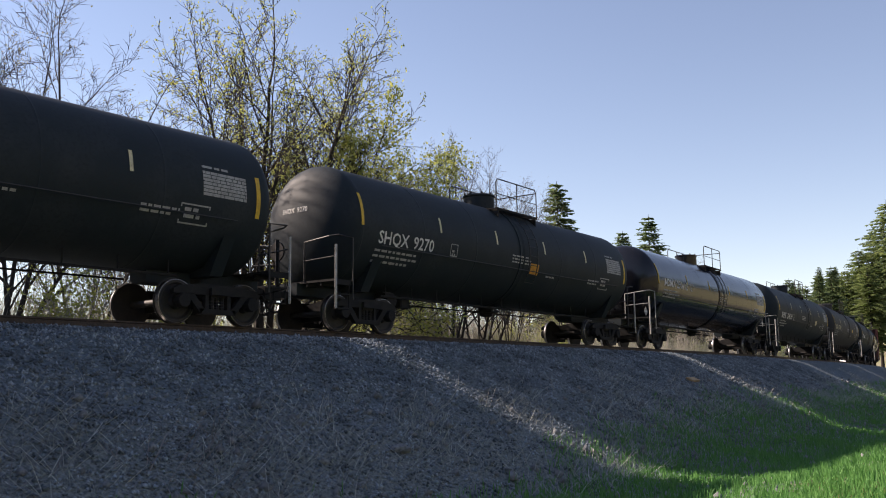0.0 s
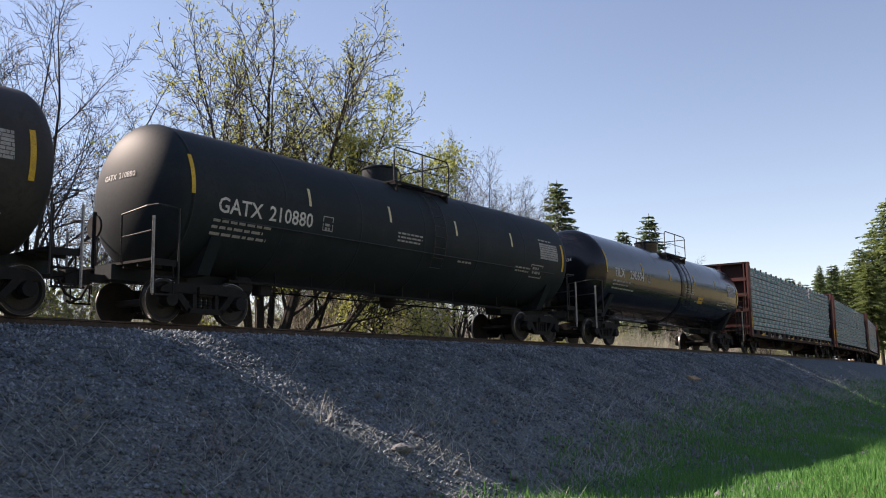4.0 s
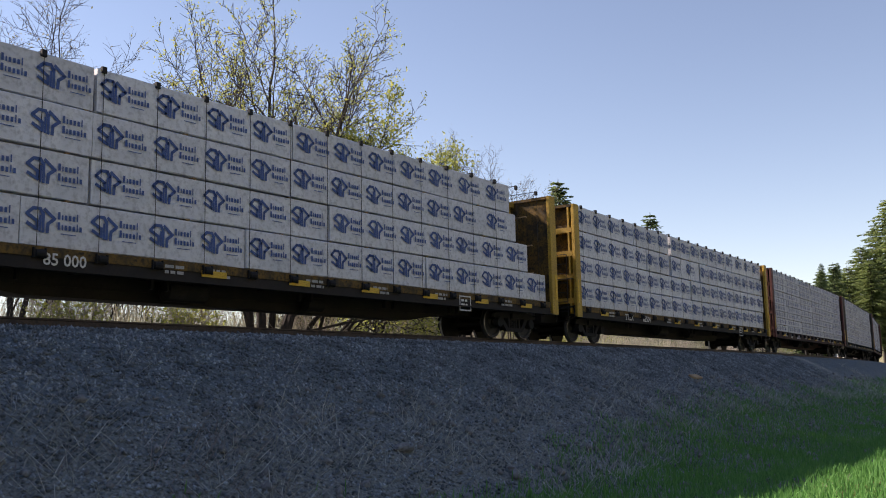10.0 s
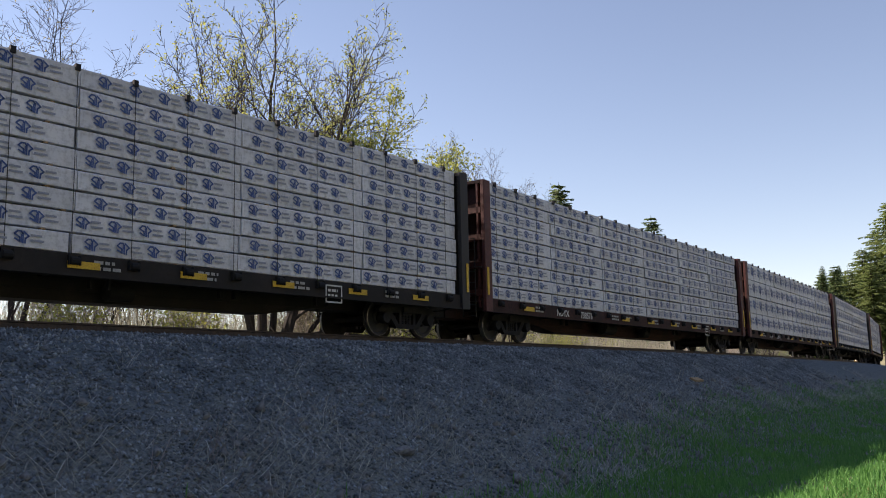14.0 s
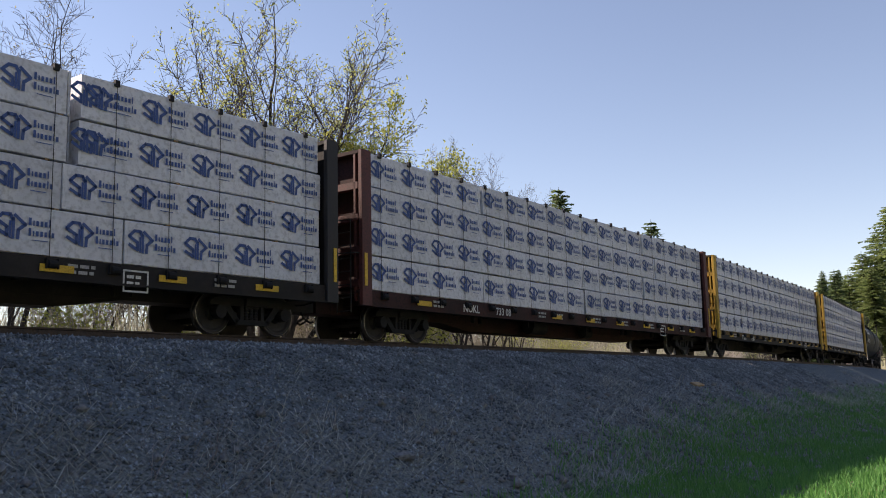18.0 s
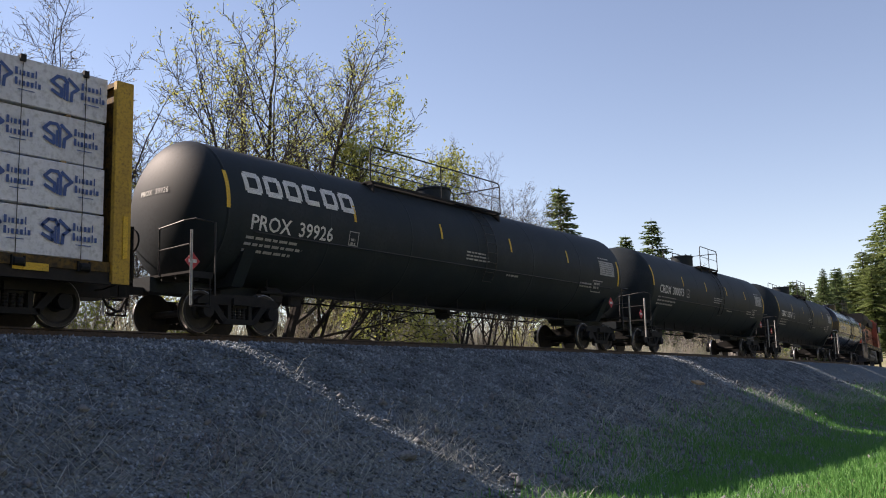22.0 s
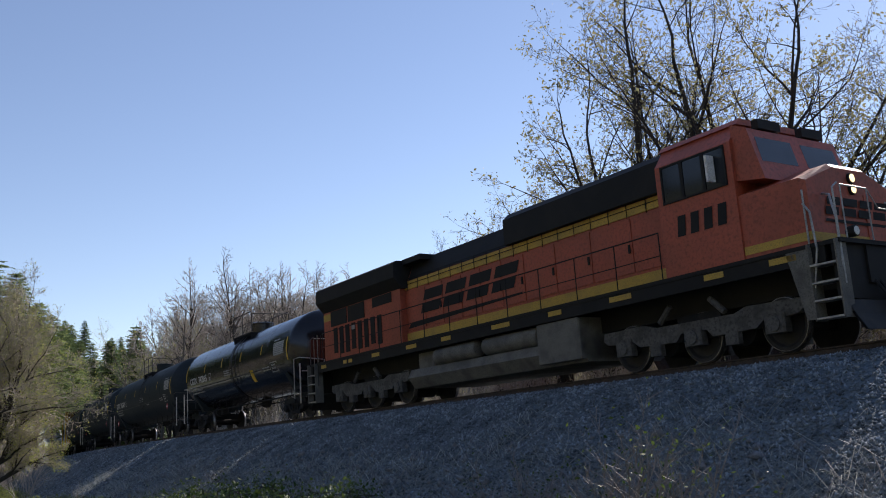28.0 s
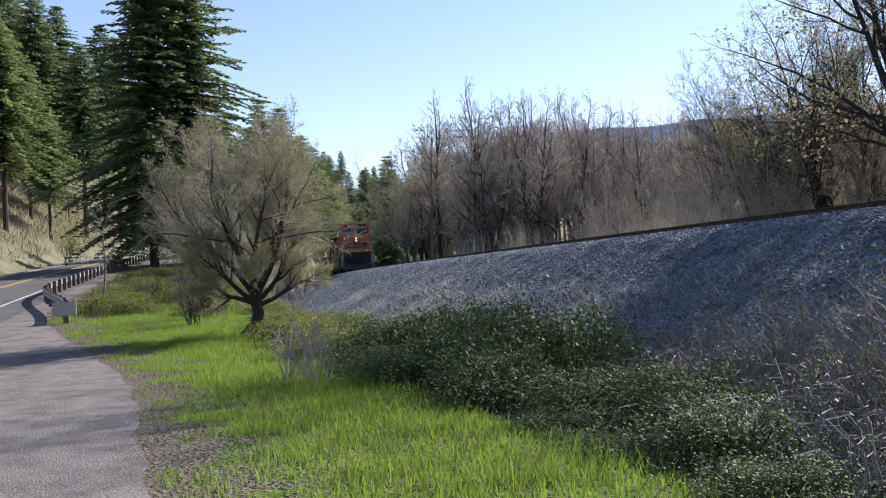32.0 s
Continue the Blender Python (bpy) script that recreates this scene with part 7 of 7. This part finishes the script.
def tufty(sc, lo):
    return lambda s, w, g: noise.noise(Vector((s * sc, w * sc, 2))) + g.uniform(-0.35, 0.35) > lo


p, g = scatter(230000, (-46, 5), (12.4, 20.2), 1, lambda s, w, g: w < road_edge(s) - 0.08 and tufty(0.9, -0.3 + max(0, w - road_edge(s) + 2.3) * 0.3)(s, w, g))
blades("verge_grass", p, g, (0.04, 0.14), (0.007, 0.014), (0.1, 0.75), "grass", "bright green spring grass on the roadside verge", "grass")
p, g = scatter(90000, (-40, 3), (12.8, 20.2), 31, lambda s, w, g: road_edge(s) - 3.4 < w < road_edge(s) + g.uniform(-0.3, 0.05) and tufty(0.7, -0.25)(s, w, g))
blades("moss", p, g, (0.008, 0.03), (0.01, 0.028), (0.4, 0.98), "moss", "low olive moss and worn turf along the paved edge", "moss")
p, g = scatter(40000, (-40, -2.5), (12.4, 15.4), 21, lambda s, w, g: tufty(1.3, 0.3)(s, w, g))
blades("grass_tufts", p, g, (0.12, 0.3), (0.008, 0.014), (0.2, 0.8), "grass", "taller tufts of bright spring grass on the verge", "grass")
p, g = scatter(260000, (4, 72), (5.0, 18.5), 2, lambda s, w, g: w > 8.3 - 2.1 * smooth01(s, 10, 28) - 0.02 * max(0, s - 28) + 1.0 * noise.noise(Vector((s * 0.5, w * 0.5, 4))) + g.uniform(-0.8, 0.8) and w < road_edge(s) - 0.1 and g.random() < 1.15 - s / 75)
blades("bank_grass", p, g, (0.06, 0.24), (0.012, 0.024), (0.1, 0.8), "grass_bank", "green grass at the foot of the railway bank", "grass")
p, g = scatter(16000, (-75, -38), (9, 20), 3, lambda s, w, g: w < road_edge(s) - 0.2)
blades("rough_grass", p, g, (0.12, 0.4), (0.015, 0.03), (0.2, 0.8), "grass_dull", "rough grass beyond the thorn tree", "grass")
p, g = scatter(130000, (-50, 60), (3.6, 11.0), 4, lambda s, w, g: tufty(0.55, 0.12 + 0.35 * (w < 5.0))(s, w, g) and w < 9.4 - 2.6 * smooth01(s, 9, 28))
blades("dry_stalks", p, g, (0.15, 0.75), (0.006, 0.014), (0.86, 0.999), "stalk", "pale dead stalks lying on the stony bank", "dry grass")
p, g = scatter(9000, (-50, 40), (4.5, 9.4), 27, lambda s, w, g: tufty(0.8, 0.25)(s, w, g) and w < 9.0 - 2.6 * smooth01(s, 9, 28))
blades("standing_stalks", p, g, (0.2, 0.6), (0.006, 0.013), (0.4, 0.98), "straw", "thin standing dead stalks on the bank", "dry grass")
p, g = scatter(5000, (-34, 9), (5.8, 9.2), 22, lambda s, w, g: tufty(0.6, 0.05)(s, w, g))
blades("straw_canes", p, g, (0.4, 1.1), (0.008, 0.016), (0.7, 0.995), "cane", "long pale dead canes at the foot of the bank", "dry grass")

# ballast stones on the shoulder and the bank
def stones(name, pts, g, size, material, label):
    n = len(pts)
    base = np.array([(1, 0, 0), (-1, 0, 0), (0, 1, 0), (0, -1, 0), (0, 0, 1), (0, 0, -1)], float)
    faces = np.array([(0, 2, 4), (2, 1, 4), (1, 3, 4), (3, 0, 4), (2, 0, 5), (1, 2, 5), (3, 1, 5), (0, 3, 5)])
    k = g.uniform(0.6, 1.35, (n, 6, 1)) * base[None]
    k = k + g.normal(0, 0.22, (n, 6, 3))
    a = g.uniform(0, 2 * np.pi, n)
    c, s = np.cos(a), np.sin(a)
    x = k[..., 0] * c[:, None] - k[..., 1] * s[:, None]
    y = k[..., 0] * s[:, None] + k[..., 1] * c[:, None]
    v = (np.stack([x, y, k[..., 2] * 1.0 + 0.25], -1)) * g.uniform(*size, n)[:, None, None] + pts[:, None, :]
    f = (np.arange(n)[:, None, None] * 6 + faces[None]).reshape(-1, 3)
    return tagged(new(name, array_mesh(name, v.reshape(-1, 3), f, M[material])), label, "ballast", kind="stuff")


p, g = scatter(190000, (-46, 50), (1.5, 9.2), 11, lambda s, w, g: g.random() < 1.15 - max(0, w - 4.5) * 0.17 - abs(s) / 110)
stones("ballast", p, g, (0.016, 0.042), "stone", "angular grey ballast stones on the railway bank")
p, g = scatter(22000, (-84, -43), (1.5, 8.4), 13, lambda s, w, g: g.random() < 1.2 + s / 110)
stones("ballast", p, g, (0.026, 0.055), "stone", "grey ballast stones on the farther railway bank")
p, g = scatter(1500, (-40, 60), (4.5, 11.5), 12)
stones("loose_rocks", p, g, (0.05, 0.11), "rock", "scattered weathered rocks on the bank")


def rock(seed, size):
    r = random.Random(seed)
    b = Build()
    n = 9
    rows = [(-0.6, 0.55), (-0.3, 0.95), (0.05, 1.0), (0.35, 0.75), (0.55, 0.3)]
    for z, rad in rows:
        for i in range(n):
            a = 2 * math.pi * i / n
            k = rad * r.uniform(0.75, 1.2)
            b.v.append((math.cos(a) * k * size, math.sin(a) * k * size * 0.8, (z + r.uniform(-0.1, 0.1)) * size * 0.7))
    for j in range(len(rows) - 1):
        for i in range(n):
            b.f.append((j * n + i, j * n + (i + 1) % n, (j + 1) * n + (i + 1) % n, (j + 1) * n + i))
    b.f += [tuple(reversed(range(n))), tuple(range((len(rows) - 1) * n, len(rows) * n))]
    return b.mesh("rock", M["rock"])


for i, (s, w, k) in enumerate(((11.6, 6.6, 0.19), (8.9, 7.6, 0.16), (16.0, 7.0, 0.14), (4.6, 6.2, 0.22), (-8.2, 7.8, 0.22), (13.6, 7.4, 0.13), (12.5, 5.4, 0.1))):
    ob = new("rock", rock(60 + i, k))
    ob.matrix_basis = along(s, w, i * 50, 1, -0.02)
    tagged(ob, "rough brown-grey rock half sunk in the bank", "rock", "rocks on the bank")
b = Build().box(-0.62, 0.62, -0.12, 0.12, 0, 0.06)
ob = new("plank", b.mesh("plank", M["lumber"]))
ob.matrix_basis = pose(*arc(29.6, 4.6), ground_z(29.6, 4.6) + 0.04, 26, 0, 12)
tagged(ob, "weathered plank lying on the bank", "plank")


# brambles: arching canes with many leaves
def bramble(seed, spread_by, height, canes, leaves, size, material):
    r = random.Random(seed)
    cane, vs, fs = Build(), [], []
    for k in range(canes):
        a = r.uniform(0, 6.283)
        ln = spread_by * r.uniform(0.5, 1.2)
        h = height * r.uniform(0.5, 1.1)
        x0, y0 = r.gauss(0, spread_by * 0.35), r.gauss(0, spread_by * 0.35)
        pts = [Vector((x0 + math.cos(a) * ln * u, y0 + math.sin(a) * ln * u, h * 4 * u * (1 - u) * 0.9 + 0.1 * h * (1 - u))) for u in (0, 0.2, 0.4, 0.6, 0.8, 1.0)]
        cane.tube(pts, 0.009, 3, 0.004)
        for j in range(leaves):
            u = r.random() ** 0.7
            i = min(4, int(u * 5))
            c = pts[i].lerp(pts[i + 1], u * 5 - i) + Vector((r.gauss(0, 0.09), r.gauss(0, 0.09), r.gauss(0, 0.07) + 0.02))
            n = Vector((r.gauss(0, 0.5), r.gauss(0, 0.5), 1)).normalized()
            t = n.cross(Vector((r.gauss(0, 1), r.gauss(0, 1), 0.1))).normalized()
            w = n.cross(t)
            k2 = size * r.uniform(0.6, 1.3)
            q = len(vs)
            vs += [c - t * k2, c - w * k2 * 0.6 - n * 0.15 * k2, c + t * k2, c + w * k2 * 0.6 - n * 0.15 * k2]
            fs.append((q, q + 1, q + 2, q + 3))
    return cane, array_mesh("leaves", np.array([tuple(v) for v in vs]), np.array(fs), M[material])


def bramble_thing(seed, args, label, category, group, at):
    c, lv = bramble(seed, *args)
    t = thing("bramble", label, category, group, at=at)
    tagged(part("cane_mass", c, "twig_dark", t), kind="stuff")
    part("leaves", lv, "", t)
    return t


rnd = random.Random(77)
br1 = bramble_thing(71, (1.15, 0.95, 100, 80, 0.031, "bramble"), "dense dark green bramble thicket in the ditch", "bramble", "brambles in the ditch", along(-13.5, 11.4))
br2 = bramble_thing(72, (1.1, 0.7, 60, 62, 0.036, "ivy"), "light green undergrowth beside the ditch", "undergrowth", "undergrowth by the ditch", along(-26, 12.0))
for s, w, k, h in ((-11.2, 11.9, 0.85, 1.0), (-15.4, 10.4, 1.15, 1.5), (-17.6, 11.4, 1.05, 1.1), (-9.6, 11.4, 0.8, 0.9), (-12.3, 10.3, 1.0, 1.5), (-18.8, 10.2, 1.0, 1.3), (-15.6, 12.3, 0.7, 0.9), (-10.6, 10.3, 0.7, 1.1), (-13.8, 12.4, 0.6, 0.8), (-8.6, 12.2, 0.5, 0.8), (-13.9, 9.4, 0.7, 1.0), (-16.9, 9.3, 0.8, 1.1), (-7.4, 12.4, 0.42, 0.7), (-6.6, 11.7, 0.7, 0.9), (-5.2, 12.3, 0.5, 0.8), (-8.4, 10.8, 0.8, 1.0), (-4.6, 11.2, 0.6, 0.8)):
    copy_thing(br1, along(s, w, rnd.uniform(0, 360), k) @ Matrix.Diagonal((1, 1, h, 1)))
for i in range(64):
    s = rnd.uniform(-72, -19)
    copy_thing(br2, along(s, rnd.uniform(8.5, 13.4) if s > -36 else rnd.uniform(9, road_edge(s) - 1.6), rnd.uniform(0, 360), rnd.uniform(0.6, 1.1)))
dead = thing("dead_canes", "tangle of pale dead bramble canes at the foot of the bank", "dead brambles", "dead canes in the ditch", at=along(-6.5, 9.6))
c, lv = bramble(73, 1.2, 1.0, 150, 4, 0.03, "bramble")
tagged(part("cane_mass", c, "cane", dead), kind="stuff")
part("leaves", lv, "", dead)
for s, w, k in ((-5.0, 11.2, 0.8), (-8.2, 9.0, 0.9), (-3.6, 9.4, 1.0), (-2.0, 11.4, 0.8), (-9.8, 8.6, 1.0), (-11.4, 8.8, 0.8), (-5.2, 8.2, 0.9), (-0.5, 9.6, 0.8), (-6.8, 11.3, 0.7), (-20.5, 9.6, 1.0), (-23.0, 10.2, 1.0), (-15.0, 8.0, 0.8), (1.5, 8.8, 0.7), (-12.9, 7.6, 0.8)):
    copy_thing(dead, along(s, w, rnd.uniform(0, 360), k))

# hillside brush, joined: leafless clumps on the cut bank above the road and behind the track
p, g = scatter(130000, (-260, -40), (34.5, 80), 23, lambda s, w, g: tufty(0.16, -0.25 + 0.3 * (w < 38))(s, w, g))
blades("hillside_brush", p, g, (0.4, 2.0), (0.02, 0.05), (0.15, 0.85), "brush", "brown leafless brush on the roadside slope", "brush")
p, g = scatter(34000, (-180, -42), (-45, -6.5), 28)
blades("woodland_brush", p, g, (0.4, 2.2), (0.02, 0.045), (0.2, 0.9), "brush_grey", "grey-brown leafless brush at the edge of the wood", "brush")
p, g = scatter(40000, (-42, 190), (-45, -6.5), 24)
blades("trackside_brush", p, g, (0.4, 1.7), (0.012, 0.03), (0.2, 0.95), "thicket", "brown leafless brush behind the railway", "brush")
p, g = scatter(70000, (-45, 150), (-34, -10), 25)
blades("thicket_canes", p, g, (1.2, 4.2), (0.012, 0.035), (0.05, 0.6), "thicket", "tall pale leafless thicket behind the railway", "brush")
p, g = scatter(30000, (-60, 150), (-30, -9), 26, lambda s, w, g: tufty(0.15, 0.05)(s, w, g))
blades("thicket_leaves", p, g, (0.5, 2.2), (0.03, 0.07), (0.1, 0.6), "ivy", "yellow-green undergrowth behind the railway", "undergrowth")
p, g = scatter(26000, (-260, -40), (33, 70), 14, lambda s, w, g: tufty(0.12, 0.0)(s, w, g))
blades("slope_grass", p, g, (0.2, 0.6), (0.05, 0.12), (0.3, 0.9), "grass_dull", "patchy grass on the roadside slope", "grass")

# guardrail
rail_thing = thing("guardrail", "galvanised steel guardrail on dark wooden posts", "guardrail")


def guard_w(s):
    return 19.1 + 2.9 * smooth01(-s, 35, 54)


b = Build()
ring = [(0.0, 0.0), (0.07, 0.05), (0.07, 0.10), (0.0, 0.155), (0.07, 0.21), (0.07, 0.26), (0.0, 0.31), (-0.012, 0.31), (0.055, 0.25), (0.055, 0.22), (-0.014, 0.155), (0.055, 0.09), (0.055, 0.06), (-0.012, 0.0)]
ss = spread([(-190, -36.0, 0.8)])
for s in ss:
    w = guard_w(s)
    for u, z in ring:
        b.v.append((*arc(s, w + u + 0.1), ground_z(s, w) + 0.42 + z))
k = len(ring)
for i in range(len(ss) - 1):
    for j in range(k):
        b.f.append((i * k + j, i * k + (j + 1) % k, (i + 1) * k + (j + 1) % k, (i + 1) * k + j))
part("beam", b, "galv", rail_thing)
s = -36.3
while s > -190:
    w = guard_w(s)
    part("post", shared("guard_post", lambda: Build().box(-0.08, 0.08, -0.1, 0.1, -0.3, 0.76, 0.015), "post"), "", rail_thing, at=pose(*arc(s, w), ground_z(s, w), 0, 0, math.degrees(s / R)))
    s -= 1.9
b = Build().box(-0.03, 0.03, -0.42, 0.42, 0.32, 0.82, 0.02)
part("end_plate", b, "galv", rail_thing, "flat grey terminal plate", at=pose(*arc(-35.9, 19.15), ground_z(-35.9, 19.15), 0, 0, -8))


# utility poles and wires
def utility_pole(az, d, height, spin):
    t = thing("utility_pole", "weathered wooden utility pole with a crossarm", "utility pole", "utility poles on the slope", at=at_view(az, d, spin=spin))
    part("pole", Build().tube([(0, 0, -0.5), (0, 0, height)], 0.15, 10, 0.1), "post", t)
    part("crossarm", Build().box(-1.1, 1.1, -0.06, 0.06, height - 0.62, height - 0.5), "post", t)
    for x in (-1.0, -0.45, 0.45, 1.0):
        part("insulator", shared("insulator", lambda: Build().lathe([(0, 0.03), (0.06, 0.05), (0.1, 0.03), (0.14, 0.05), (0.17, 0.02)], 8, "z"), "white"), "", t, at=pose(x, 0, height - 0.5))
    return t.matrix_basis @ Matrix.Translation((0, 0, height - 0.35))


tops = [utility_pole(97.9, 80, 9.5, 88), utility_pole(91.6, 122, 8.6, 84), utility_pole(86.8, 175, 9, 80)]
for a_, b_ in zip(tops, tops[1:]):
    for x in (-1.0, 0.45, 1.0):
        p0, p1 = a_ @ Vector((x, 0, 0)), b_ @ Vector((x, 0, 0))
        w = Build().tube([p0.lerp(p1, u / 8) - Vector((0, 0, 1.6 * (u / 8) * (1 - u / 8))) for u in range(9)], 0.014, 4)
        tagged(new("power_line", w.mesh("power_line", M["strap"])), "thin sagging power line between two poles", "power line", "power lines", kind="structure")

# far ridge
b = Build()
n = 60
for i in range(n + 1):
    a = radians(5 + 62 * i / n)
    d = 1700
    for f, up in ((0.8, -5), (0.93, 0.55), (1.0, 1.0), (1.15, 0.8)):
        h = 232 * (1 - smooth01(i / n, 0.88, 1.14)) + 18 * noise.noise(Vector((i * 0.16, 0, 1))) + 5 * noise.noise(Vector((i * 0.9, 0, 1))) + 26
        b.v.append((-d * f * math.sin(a), d * f * math.cos(a), h * up if up > 0 else up))
for i in range(n):
    for j in range(3):
        b.f.append((i * 4 + j, i * 4 + 4 + j, i * 4 + 5 + j, i * 4 + 1 + j))
tagged(new("backdrop_ridge", b.mesh("backdrop_ridge", M["hill"], True)), "wooded ridge across the valley with blue haze painted in", "hill", kind="structure")

motions()
